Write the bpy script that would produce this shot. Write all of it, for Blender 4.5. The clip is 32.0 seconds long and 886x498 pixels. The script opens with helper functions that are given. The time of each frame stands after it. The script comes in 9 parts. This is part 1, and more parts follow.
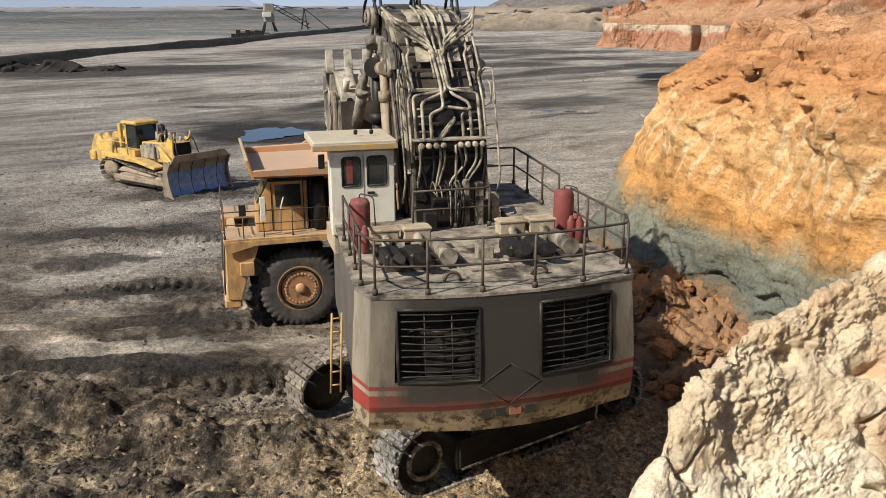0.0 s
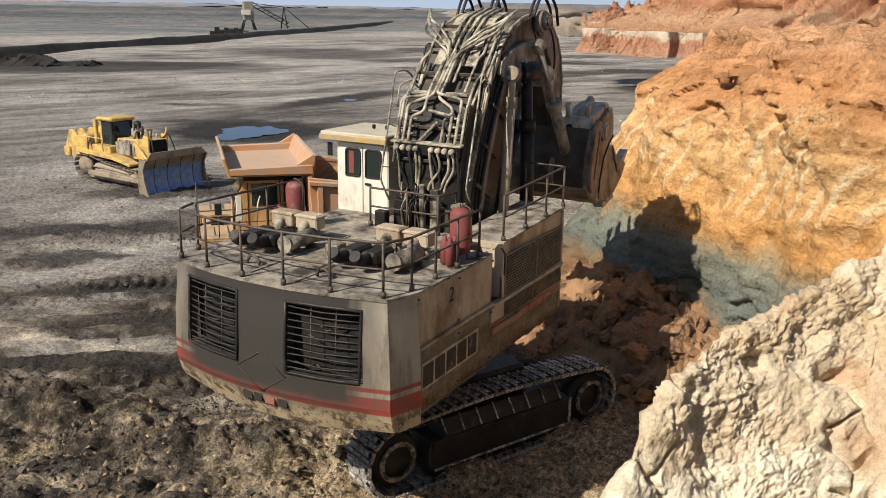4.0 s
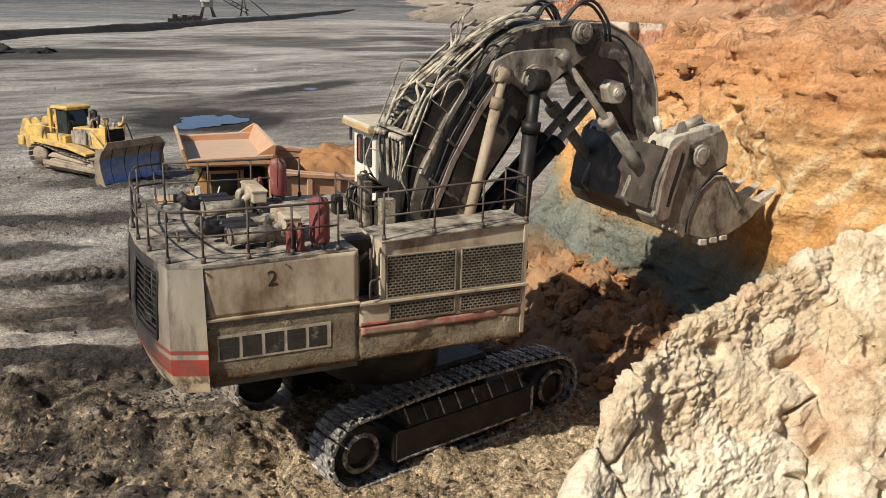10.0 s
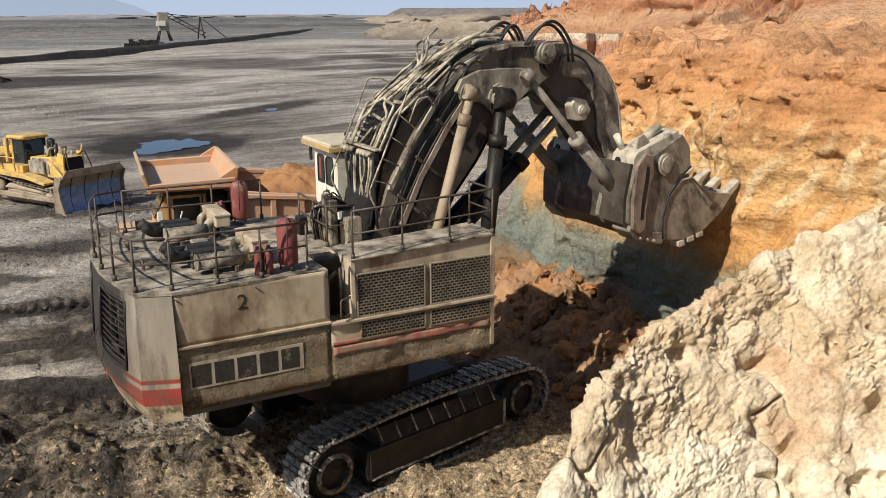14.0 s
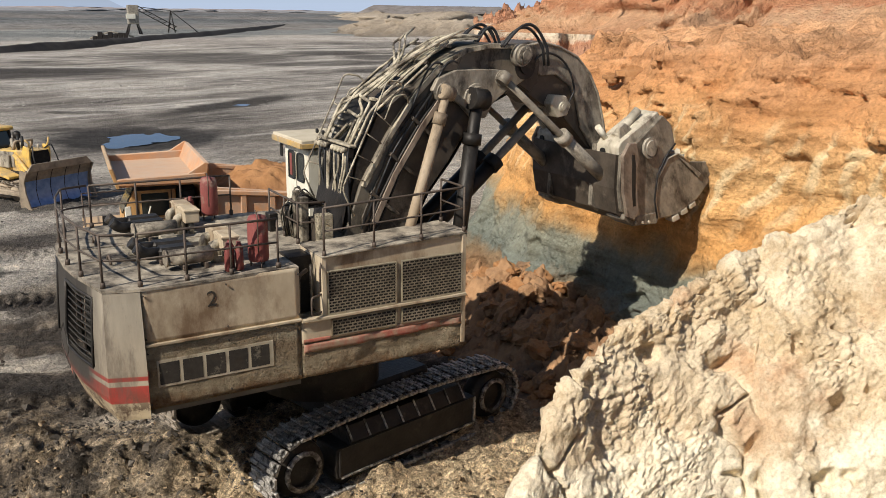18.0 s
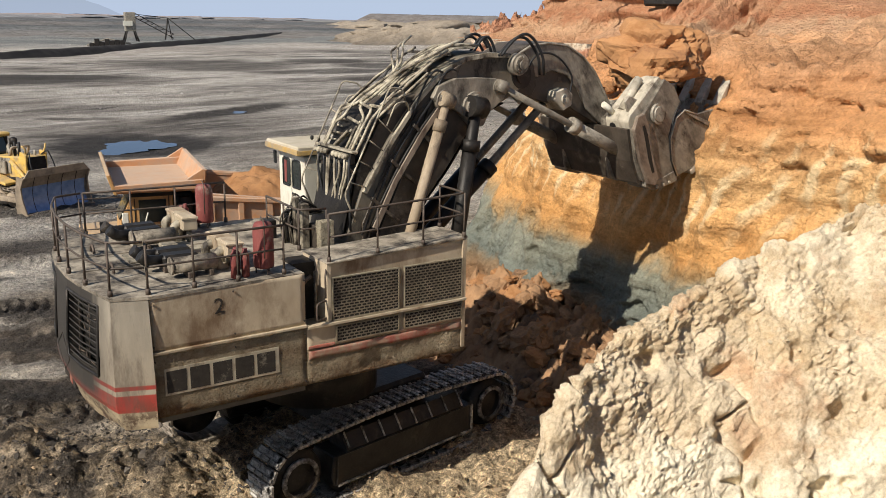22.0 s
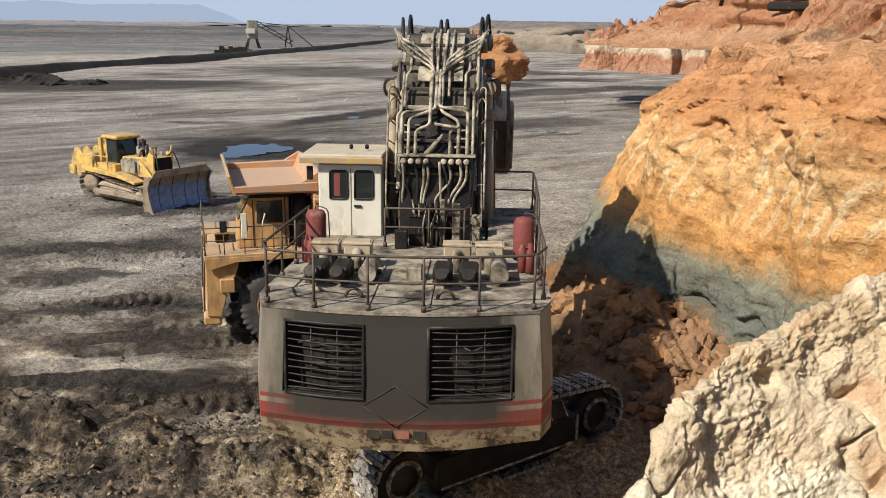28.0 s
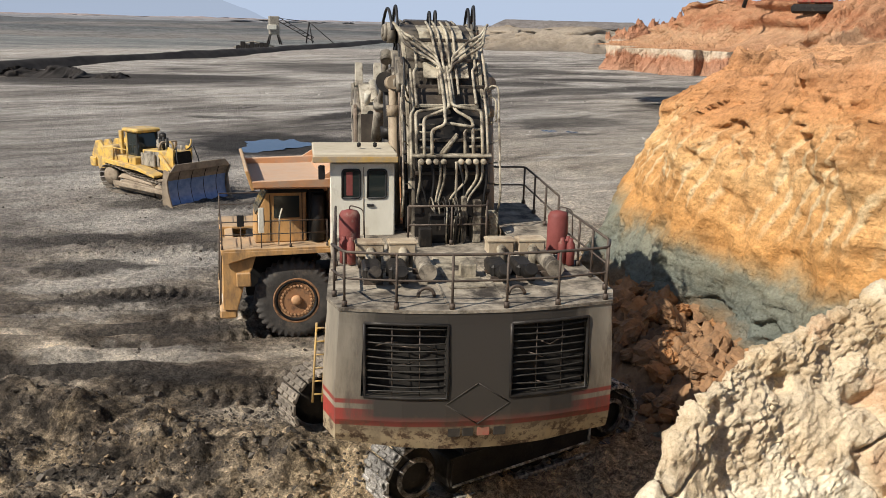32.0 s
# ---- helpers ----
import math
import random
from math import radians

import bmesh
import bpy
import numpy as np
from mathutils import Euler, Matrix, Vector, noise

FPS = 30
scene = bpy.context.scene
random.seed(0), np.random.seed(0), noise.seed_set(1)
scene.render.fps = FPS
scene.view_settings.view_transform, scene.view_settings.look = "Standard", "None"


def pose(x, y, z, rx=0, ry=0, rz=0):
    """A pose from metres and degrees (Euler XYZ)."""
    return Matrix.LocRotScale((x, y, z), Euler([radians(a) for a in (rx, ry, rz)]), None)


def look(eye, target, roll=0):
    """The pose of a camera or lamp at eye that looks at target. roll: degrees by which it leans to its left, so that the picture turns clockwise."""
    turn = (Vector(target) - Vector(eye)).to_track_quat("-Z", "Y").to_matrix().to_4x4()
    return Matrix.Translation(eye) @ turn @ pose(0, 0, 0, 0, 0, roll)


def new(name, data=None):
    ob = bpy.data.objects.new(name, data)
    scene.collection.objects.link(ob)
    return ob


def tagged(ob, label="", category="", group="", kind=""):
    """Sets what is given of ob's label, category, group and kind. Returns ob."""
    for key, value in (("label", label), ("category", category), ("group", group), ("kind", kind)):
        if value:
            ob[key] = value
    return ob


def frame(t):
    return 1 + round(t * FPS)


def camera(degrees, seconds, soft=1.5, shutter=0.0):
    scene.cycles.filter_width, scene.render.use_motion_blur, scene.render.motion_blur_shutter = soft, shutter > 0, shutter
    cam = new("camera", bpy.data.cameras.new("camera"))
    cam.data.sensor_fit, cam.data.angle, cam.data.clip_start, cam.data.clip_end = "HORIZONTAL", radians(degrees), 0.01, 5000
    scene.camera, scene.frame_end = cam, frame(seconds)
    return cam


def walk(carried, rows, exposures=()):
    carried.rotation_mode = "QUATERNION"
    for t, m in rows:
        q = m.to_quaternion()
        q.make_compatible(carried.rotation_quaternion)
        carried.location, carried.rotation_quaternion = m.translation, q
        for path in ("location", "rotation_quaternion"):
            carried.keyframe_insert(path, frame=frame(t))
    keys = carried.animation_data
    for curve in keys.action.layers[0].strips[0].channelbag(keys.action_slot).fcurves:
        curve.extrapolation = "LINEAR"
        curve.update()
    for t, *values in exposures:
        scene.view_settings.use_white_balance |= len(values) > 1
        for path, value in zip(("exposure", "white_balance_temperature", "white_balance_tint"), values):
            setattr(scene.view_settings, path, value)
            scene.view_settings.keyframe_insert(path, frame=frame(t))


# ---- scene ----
# ---------------------------------------------------------------- camera
EYE = (0.0, 0.0, 11.3)          # the operator stands on the bench, above the pit floor at z = 0
CAM = [   # seconds, turn, tilt, lean, and how far the stand sways
    (0.0, 0.87, -15.47, 0.29, -0.005, 0.005, -0.013),
    (0.5, 0.80, -15.57, 0.17, -0.021, 0.016, -0.022),
    (1.0, 0.34, -15.59, -0.07, -0.026, -0.002, -0.008),
    (1.5, 0.06, -15.30, -0.27, -0.020, -0.002, -0.006),
    (2.0, 0.11, -15.10, -0.68, -0.017, 0.015, -0.014),
    (2.5, -0.12, -15.06, -1.08, -0.023, -0.004, 0.002),
    (4.5, -0.72, -15.40, -0.64, 0.022, -0.042, 0.002),
    (5.0, -1.36, -15.28, -0.65, 0.024, -0.042, -0.005),
    (5.5, -1.50, -15.45, -0.86, 0.008, -0.024, 0.000),
    (6.0, -1.26, -15.62, -1.22, -0.007, -0.030, -0.008),
    (6.5, -1.36, -15.53, -1.15, -0.005, -0.025, -0.004),
    (7.0, -1.55, -15.56, -1.07, -0.009, -0.030, -0.006),
    (7.5, -1.90, -15.75, -1.35, -0.000, -0.026, -0.009),
    (8.0, -2.32, -15.98, -1.53, 0.004, -0.031, -0.013),
    (8.5, -2.31, -16.15, -1.38, 0.015, -0.038, -0.005),
    (9.0, -2.21, -16.14, -1.26, 0.010, -0.043, 0.004),
    (9.5, -2.40, -15.92, -1.43, 0.002, -0.032, 0.001),
    (10.0, -2.79, -15.99, -1.32, 0.027, -0.013, 0.017),
    (10.5, -2.71, -15.94, -0.68, 0.063, -0.014, 0.033),
    (11.0, -2.91, -15.50, -0.04, 0.051, -0.001, 0.040),
    (11.5, -3.56, -15.30, 0.04, -0.017, 0.026, 0.023),
    (12.0, -4.19, -14.78, -0.08, -0.032, 0.017, 0.019),
    (12.5, -4.90, -14.54, -0.20, 0.015, 0.011, 0.034),
    (13.0, -5.45, -15.06, -0.12, 0.048, -0.014, 0.042),
    (13.5, -5.39, -15.13, 0.23, 0.048, -0.014, 0.041),
    (14.0, -5.46, -14.98, 0.32, 0.054, -0.036, 0.036),
    (14.5, -5.99, -15.16, 0.26, 0.055, -0.044, 0.036),
    (15.0, -6.42, -15.37, 0.02, 0.051, -0.053, 0.027),
    (15.5, -6.72, -15.12, -0.57, 0.041, -0.056, 0.031),
    (17.5, -7.31, -15.12, -0.95, 0.051, -0.023, 0.023),
    (18.0, -7.15, -15.10, -0.63, 0.060, -0.014, 0.026),
    (18.5, -7.08, -15.12, -0.45, 0.049, -0.010, 0.021),
    (19.0, -7.24, -15.18, -0.77, 0.038, -0.000, 0.021),
    (19.5, -7.38, -15.31, -0.87, 0.041, 0.008, 0.019),
    (20.0, -7.53, -15.59, -0.75, 0.039, 0.008, 0.009),
    (20.5, -7.59, -15.57, -0.54, 0.034, 0.001, 0.012),
    (21.0, -7.59, -15.46, -0.75, 0.035, -0.001, 0.015),
    (21.5, -7.69, -15.13, -0.95, 0.026, -0.000, 0.003),
    (22.0, -7.36, -14.56, -0.90, 0.003, -0.023, 0.003),
    (22.5, -6.46, -14.45, -0.94, -0.012, 0.006, -0.004),
    (23.0, -5.10, -14.60, -1.19, -0.043, 0.013, -0.022),
    (23.5, -4.16, -14.71, -1.19, -0.062, 0.015, -0.018),
    (24.0, -3.73, -14.50, -1.01, -0.068, 0.024, -0.014),
    (24.5, -3.25, -14.52, -0.94, -0.076, 0.036, -0.013),
    (25.0, -2.75, -14.63, -1.06, -0.041, 0.018, -0.021),
    (25.5, -1.90, -14.53, -0.96, -0.044, 0.012, -0.023),
    (27.5, -0.74, -14.25, -0.42, -0.046, 0.010, -0.023),
    (28.0, -0.18, -14.24, -0.67, -0.044, 0.043, -0.023),
    (28.5, 0.03, -14.49, -0.74, -0.046, 0.072, -0.027),
    (29.0, 0.13, -14.79, -0.70, -0.035, 0.087, -0.021),
    (29.5, 0.34, -15.29, -0.21, -0.018, 0.069, -0.023),
    (30.0, 0.43, -15.79, 0.12, -0.002, 0.079, -0.032),
    (30.5, 0.51, -15.78, 0.01, 0.010, 0.050, -0.010),
    (31.0, 0.71, -15.43, -0.45, 0.010, 0.045, -0.010),
    (31.5, 1.17, -14.88, -1.20, -0.007, 0.053, -0.035),
    (32.0, 1.16, -14.37, -1.38, 0.000, 0.044, -0.043),
]
cam = camera(53.8, 32.0, soft=0.7)
walk(cam, [(t, pose(EYE[0] + x, EYE[1] + y, EYE[2] + z, 90 + pitch, roll, yaw)) for t, yaw, pitch, roll, x, y, z in CAM], exposures=[(0.0, 0.0), (32.0, 0.0)])

# ---------------------------------------------------------------- light
SUN_AZ, SUN_EL = 231.0, 41.0
world = bpy.data.worlds.new("sky")
scene.world = world
world.use_nodes = True
wn = world.node_tree.nodes
sky = wn.new("ShaderNodeTexSky")
sky.sky_type, sky.sun_disc = "NISHITA", False
sky.sun_elevation, sky.sun_rotation = radians(SUN_EL), radians(SUN_AZ)
sky.dust_density, sky.air_density, sky.ozone_density = 0.8, 1.0, 1.0
wn["Background"].inputs["Strength"].default_value = 0.09
world.node_tree.links.new(sky.outputs[0], wn["Background"].inputs["Color"])
sun = new("sun", bpy.data.lights.new("sun", "SUN"))
sun.data.energy, sun.data.angle, sun.data.color = 5.8, radians(0.6), (1.0, 0.93, 0.82)
_a, _e = radians(SUN_AZ), radians(SUN_EL)
sun.matrix_world = look((60 * math.sin(_a) * math.cos(_e), 60 * math.cos(_a) * math.cos(_e), 60 * math.sin(_e)), (0, 0, 0))


# ---------------------------------------------------------------- materials
def material(name, low, high, scale=1.0, rough=0.8, metal=0.0, bump=0.3, bump_scale=None, dirt=None, dirt_amount=0.0, dirt_scale=0.7,
             stretch=(1, 1, 1), vary=0.0, spec=0.3, island=False, top=None, top_amount=0.8):
    """A worn surface: two tones mixed by grain, a second layer of dust or soot in patches, and fine relief. Sizes are in metres."""
    m = bpy.data.materials.new(name)
    m.use_nodes = True
    nt = m.node_tree
    n, l = nt.nodes, nt.links
    bsdf = n["Principled BSDF"]
    co = n.new("ShaderNodeTexCoord")
    mp = n.new("ShaderNodeMapping")
    mp.inputs["Scale"].default_value = stretch
    l.new(co.outputs["Object"], mp.inputs[0])
    a = n.new("ShaderNodeTexNoise")
    a.inputs["Scale"].default_value, a.inputs["Detail"].default_value, a.inputs["Roughness"].default_value = scale, 6, 0.65
    l.new(mp.outputs[0], a.inputs["Vector"])
    ramp = n.new("ShaderNodeValToRGB")
    ramp.color_ramp.elements[0].position, ramp.color_ramp.elements[1].position = 0.32, 0.68
    ramp.color_ramp.elements[0].color, ramp.color_ramp.elements[1].color = (*low, 1), (*high, 1)
    l.new(a.outputs["Fac"], ramp.inputs[0])
    out = ramp.outputs[0]
    if dirt:
        b = n.new("ShaderNodeTexNoise")
        b.inputs["Scale"].default_value, b.inputs["Detail"].default_value, b.inputs["Roughness"].default_value = dirt_scale, 7, 0.7
        l.new(mp.outputs[0], b.inputs["Vector"])
        r2 = n.new("ShaderNodeValToRGB")
        r2.color_ramp.elements[0].position, r2.color_ramp.elements[1].position = 0.62 - 0.35 * dirt_amount, 0.8 - 0.35 * dirt_amount
        l.new(b.outputs["Fac"], r2.inputs[0])
        mix = n.new("ShaderNodeMix")
        mix.data_type = "RGBA"
        l.new(r2.outputs[0], mix.inputs["Factor"])
        l.new(out, mix.inputs[6])
        mix.inputs[7].default_value = (*dirt, 1)
        out = mix.outputs[2]
    if top:                      # dust that has settled on what faces up
        ge = n.new("ShaderNodeNewGeometry")
        sz = n.new("ShaderNodeSeparateXYZ")
        l.new(ge.outputs["True Normal"], sz.inputs[0])
        tn = n.new("ShaderNodeTexNoise")
        tn.inputs["Scale"].default_value, tn.inputs["Detail"].default_value, tn.inputs["Roughness"].default_value = 1.6, 7, 0.7
        l.new(co.outputs["Object"], tn.inputs["Vector"])
        sm = n.new("ShaderNodeMath")
        sm.operation, sm.inputs[1].default_value = "MULTIPLY_ADD", 1.2
        l.new(tn.outputs["Fac"], sm.inputs[0])
        l.new(sz.outputs["Z"], sm.inputs[2])
        tr_ = n.new("ShaderNodeMapRange")
        tr_.inputs["From Min"].default_value, tr_.inputs["From Max"].default_value, tr_.inputs["To Max"].default_value = 0.85, 1.65, top_amount
        l.new(sm.outputs[0], tr_.inputs["Value"])
        tm = n.new("ShaderNodeMix")
        tm.data_type = "RGBA"
        l.new(tr_.outputs[0], tm.inputs["Factor"])
        l.new(out, tm.inputs[6])
        tm.inputs[7].default_value = (*top, 1)
        out = tm.outputs[2]
    if vary:
        oi = n.new("ShaderNodeNewGeometry" if island else "ShaderNodeObjectInfo")
        hsv = n.new("ShaderNodeHueSaturation")
        mr = n.new("ShaderNodeMapRange")
        mr.inputs["To Min"].default_value, mr.inputs["To Max"].default_value = 1 - vary, 1 + vary
        l.new(oi.outputs["Random Per Island" if island else "Random"], mr.inputs["Value"])
        l.new(mr.outputs[0], hsv.inputs["Value"])
        l.new(out, hsv.inputs["Color"])
        out = hsv.outputs[0]
    l.new(out, bsdf.inputs["Base Color"])
    bsdf.inputs["Roughness"].default_value, bsdf.inputs["Metallic"].default_value = rough, metal
    bsdf.inputs["Specular IOR Level"].default_value = spec
    if bump:
        c = n.new("ShaderNodeTexNoise")
        c.inputs["Scale"].default_value, c.inputs["Detail"].default_value = bump_scale or scale * 4, 8
        l.new(mp.outputs[0], c.inputs["Vector"])
        bp = n.new("ShaderNodeBump")
        bp.inputs["Strength"].default_value, bp.inputs["Distance"].default_value = bump, 0.05
        l.new(c.outputs["Fac"], bp.inputs["Height"])
        l.new(bp.outputs[0], bsdf.inputs["Normal"])
    return m


DUST = (0.30, 0.25, 0.19)
M = {}
M["cream"] = material("dusty_cream_paint", (0.37, 0.295, 0.20), (0.53, 0.44, 0.315), 1.1, 0.65, 0, 0.1, 30, (0.19, 0.125, 0.075), 0.42, 0.8, (1, 1, 0.55))
M["deck"] = material("dusty_deck_plate", (0.18, 0.15, 0.115), (0.44, 0.385, 0.30), 2.2, 0.8, 0, 0.15, 25, (0.045, 0.037, 0.03), 0.5, 1.7)
M["soot"] = material("sooty_grey_paint", (0.085, 0.075, 0.065), (0.15, 0.135, 0.115), 1.1, 0.7, 0, 0.1, 20, (0.20, 0.16, 0.11), 0.25, 0.8, (1, 1, 0.5))
M["white"] = material("cream_white_cab_paint", (0.62, 0.58, 0.47), (0.74, 0.71, 0.61), 2.0, 0.5, 0, 0.05, 20, (0.40, 0.33, 0.24), 0.2, 1.5, (1, 1, 0.5), top=(0.46, 0.40, 0.30), top_amount=0.85)
M["red"] = material("faded_red_paint", (0.27, 0.05, 0.04), (0.40, 0.085, 0.065), 3, 0.65, 0, 0.1, 30, (0.24, 0.15, 0.10), 0.62, 1.5)
M["tank"] = material("dark_red_tank_paint", (0.16, 0.04, 0.035), (0.24, 0.07, 0.06), 2.5, 0.6, 0, 0.1, 30, DUST, 0.2, 2)
M["rail"] = material("brown_grey_rail_steel", (0.055, 0.042, 0.034), (0.13, 0.10, 0.078), 4, 0.6, 0.2, 0.1)
M["pipe"] = material("cream_painted_pipe", (0.34, 0.29, 0.205), (0.58, 0.52, 0.395), 3, 0.5, 0, 0.05, 30, (0.07, 0.056, 0.042), 0.55, 2.5)
M["hose"] = material("black_rubber_hose", (0.012, 0.012, 0.013), (0.03, 0.03, 0.03), 5, 0.5, 0, 0.05)
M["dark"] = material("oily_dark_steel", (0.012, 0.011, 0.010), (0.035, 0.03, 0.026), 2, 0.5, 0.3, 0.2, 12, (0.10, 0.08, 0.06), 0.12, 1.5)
M["boom"] = material("grimy_boom_paint", (0.30, 0.255, 0.18), (0.52, 0.46, 0.35), 2.2, 0.6, 0, 0.15, 15, (0.035, 0.027, 0.02), 0.58, 1.4, (1, 1, 0.6))
M["grimsteel"] = material("grimy_bucket_steel", (0.13, 0.11, 0.088), (0.34, 0.30, 0.235), 2.6, 0.55, 0.1, 0.3, 14, (0.045, 0.036, 0.028), 0.42, 1.8, (1, 1, 0.6))
M["tanpaint"] = material("rubbed_tan_cylinder_paint", (0.25, 0.19, 0.125), (0.42, 0.335, 0.235), 2.4, 0.6, 0, 0.15, 20, (0.08, 0.058, 0.04), 0.4, 1.6, (1, 1, 0.5))
M["boombody"] = material("soot_streaked_boom_paint", (0.11, 0.092, 0.07), (0.33, 0.285, 0.215), 1.8, 0.55, 0, 0.2, 14, (0.03, 0.024, 0.018), 0.6, 0.9, (1, 1, 0.55))
M["rustarm"] = material("rust_brown_arm_steel", (0.17, 0.125, 0.095), (0.31, 0.25, 0.19), 3.0, 0.6, 0.1, 0.2, 14, (0.08, 0.055, 0.04), 0.35, 2.2, (1, 1, 0.5))
# oil black of the boom, also the painted shade of the bucket's back
M["boomside"] = material("oil_and_shade_black_steel", (0.03, 0.024, 0.019), (0.09, 0.072, 0.055), 1.5, 0.5, 0, 0.2, 12, (0.24, 0.2, 0.15), 0.15, 1.0)
M["steel"] = material("worn_grey_steel", (0.20, 0.175, 0.14), (0.44, 0.395, 0.32), 3.5, 0.55, 0.1, 0.3, 14, (0.05, 0.04, 0.03), 0.40, 2.6, (1, 1, 0.5))
M["brightsteel"] = material("pale_scraped_steel", (0.32, 0.285, 0.22), (0.56, 0.50, 0.395), 3.2, 0.55, 0.05, 0.3, 14, (0.12, 0.095, 0.07), 0.36, 2.4, (1, 1, 0.5))
M["shoe"] = material("polished_track_steel", (0.06, 0.054, 0.048), (0.64, 0.60, 0.54), 7.0, 0.45, 0.15, 0.6, 12, (0.02, 0.018, 0.016), 0.5, 4.0, vary=0.4)
M["frame"] = material("oily_black_track_frame", (0.014, 0.013, 0.012), (0.035, 0.031, 0.028), 2.5, 0.5, 0.2, 0.3, 10, (0.09, 0.075, 0.06), 0.15, 1.5)
M["yellow"] = material("dozer_yellow_paint", (0.56, 0.345, 0.06), (0.72, 0.48, 0.14), 2.5, 0.5, 0, 0.1, 20, (0.30, 0.22, 0.13), 0.5, 1.8, top=(0.46, 0.36, 0.22), top_amount=0.35)
M["orange"] = material("faded_orange_truck_paint", (0.46, 0.25, 0.09), (0.60, 0.36, 0.15), 2, 0.6, 0, 0.1, 20, (0.24, 0.155, 0.09), 0.42, 1.6, (1, 1, 0.4), top=(0.42, 0.33, 0.23), top_amount=0.7)
M["bed"] = material("worn_orange_dump_body", (0.46, 0.22, 0.10), (0.56, 0.30, 0.155), 1.5, 0.65, 0, 0.1, 20, (0.42, 0.28, 0.19), 0.55, 1.3, top=(0.50, 0.37, 0.27), top_amount=0.8)
M["black"] = material("black_painted_steel", (0.008, 0.008, 0.008), (0.02, 0.019, 0.018), 2, 0.6, 0, 0.1)
M["tyre"] = material("dusty_tyre_rubber", (0.045, 0.042, 0.04), (0.085, 0.078, 0.07), 3, 0.85, 0, 0.2, 20, (0.16, 0.13, 0.10), 0.2, 2)
M["rim"] = material("rusty_orange_rim", (0.30, 0.15, 0.07), (0.42, 0.24, 0.13), 3, 0.7, 0, 0.1, 20, (0.12, 0.07, 0.045), 0.4, 3)
M["blade"] = material("worn_dozer_blade_steel", (0.17, 0.135, 0.10), (0.40, 0.32, 0.235), 2, 0.5, 0.3, 0.1, 15, (0.34, 0.27, 0.19), 0.35, 0.8)
# blue of the mirrored sky is mixed into this steel's base colour
M["skysteel"] = material("polished_steel_with_sky_blue", (0.13, 0.21, 0.41), (0.25, 0.34, 0.54), 3, 0.32, 0.35, 0.03)
M["ladder"] = material("yellow_ladder_paint", (0.42, 0.26, 0.07), (0.56, 0.37, 0.13), 3, 0.6, 0, 0.05, 20, (0.34, 0.27, 0.18), 0.5, 2.0)
M["letter"] = material("black_brown_lettering", (0.02, 0.018, 0.015), (0.05, 0.042, 0.035), 4, 0.7, 0, 0.02, 20, (0.3, 0.26, 0.2), 0.1, 3)
M["mesh"] = material("dark_mesh_backing", (0.01, 0.009, 0.008), (0.03, 0.026, 0.022), 4, 0.9, 0, 0.05)
M["soil"] = material("orange_clay_soil", (0.27, 0.125, 0.048), (0.46, 0.245, 0.11), 1.6, 0.95, 0, 0.8, 6, (0.20, 0.09, 0.04), 0.35, 0.8, vary=0.15)
M["paleclod"] = material("pale_marl_clods", (0.50, 0.40, 0.26), (0.66, 0.55, 0.39), 2.0, 0.95, 0, 0.6, 9, vary=0.15, island=True)
M["darkclod"] = material("grey_coal_clods", (0.045, 0.038, 0.032), (0.125, 0.106, 0.086), 2.5, 0.95, 0, 0.9, 12, vary=0.4, island=True)
glass = bpy.data.materials.new("dusty_window_glass")
glass.use_nodes = True
_b = glass.node_tree.nodes["Principled BSDF"]
_b.inputs["Base Color"].default_value = (0.02, 0.026, 0.025, 1)
_b.inputs["Roughness"].default_value, _b.inputs["Specular IOR Level"].default_value = 0.08, 0.6
M["glass"] = glass


def node_graph(name):
    m = bpy.data.materials.new(name)
    m.use_nodes = True
    return m, m.node_tree.nodes, m.node_tree.links, m.node_tree.nodes["Principled BSDF"]


def noise_node(n, l, vec, scale, detail=6, rough=0.6):
    a = n.new("ShaderNodeTexNoise")
    a.inputs["Scale"].default_value, a.inputs["Detail"].default_value, a.inputs["Roughness"].default_value = scale, detail, rough
    l.new(vec, a.inputs["Vector"])
    return a.outputs["Fac"]


def crumb_node(n, l, vec, scale):
    """Rounded crumbs of uneven size, as a height."""
    warp = n.new("ShaderNodeVectorMath")
    warp.operation = "MULTIPLY_ADD"
    t = n.new("ShaderNodeTexNoise")
    t.inputs["Scale"].default_value, t.inputs["Detail"].default_value = scale * 0.8, 5
    l.new(vec, t.inputs["Vector"])
    l.new(t.outputs["Color"], warp.inputs[0])
    warp.inputs[1].default_value = (0.9 / scale, 0.9 / scale, 0.9 / scale)
    l.new(vec, warp.inputs[2])
    v = n.new("ShaderNodeTexVoronoi")
    v.inputs["Scale"].default_value, v.inputs["Detail"].default_value, v.inputs["Roughness"].default_value = scale, 2.0, 0.6
    l.new(warp.outputs[0], v.inputs["Vector"])
    inv = n.new("ShaderNodeMath")
    inv.operation, inv.inputs[0].default_value = "SUBTRACT", 1.0
    l.new(v.outputs["Distance"], inv.inputs[1])
    return inv.outputs[0], v.outputs["Color"]


def ramp_node(n, l, fac, stops):
    r = n.new("ShaderNodeValToRGB")
    e = r.color_ramp.elements
    while len(e) < len(stops):
        e.new(0.5)
    for k, (p, c) in enumerate(stops):
        e[k].position, e[k].color = p, (*c, 1)
    l.new(fac, r.inputs[0])
    return r.outputs[0]


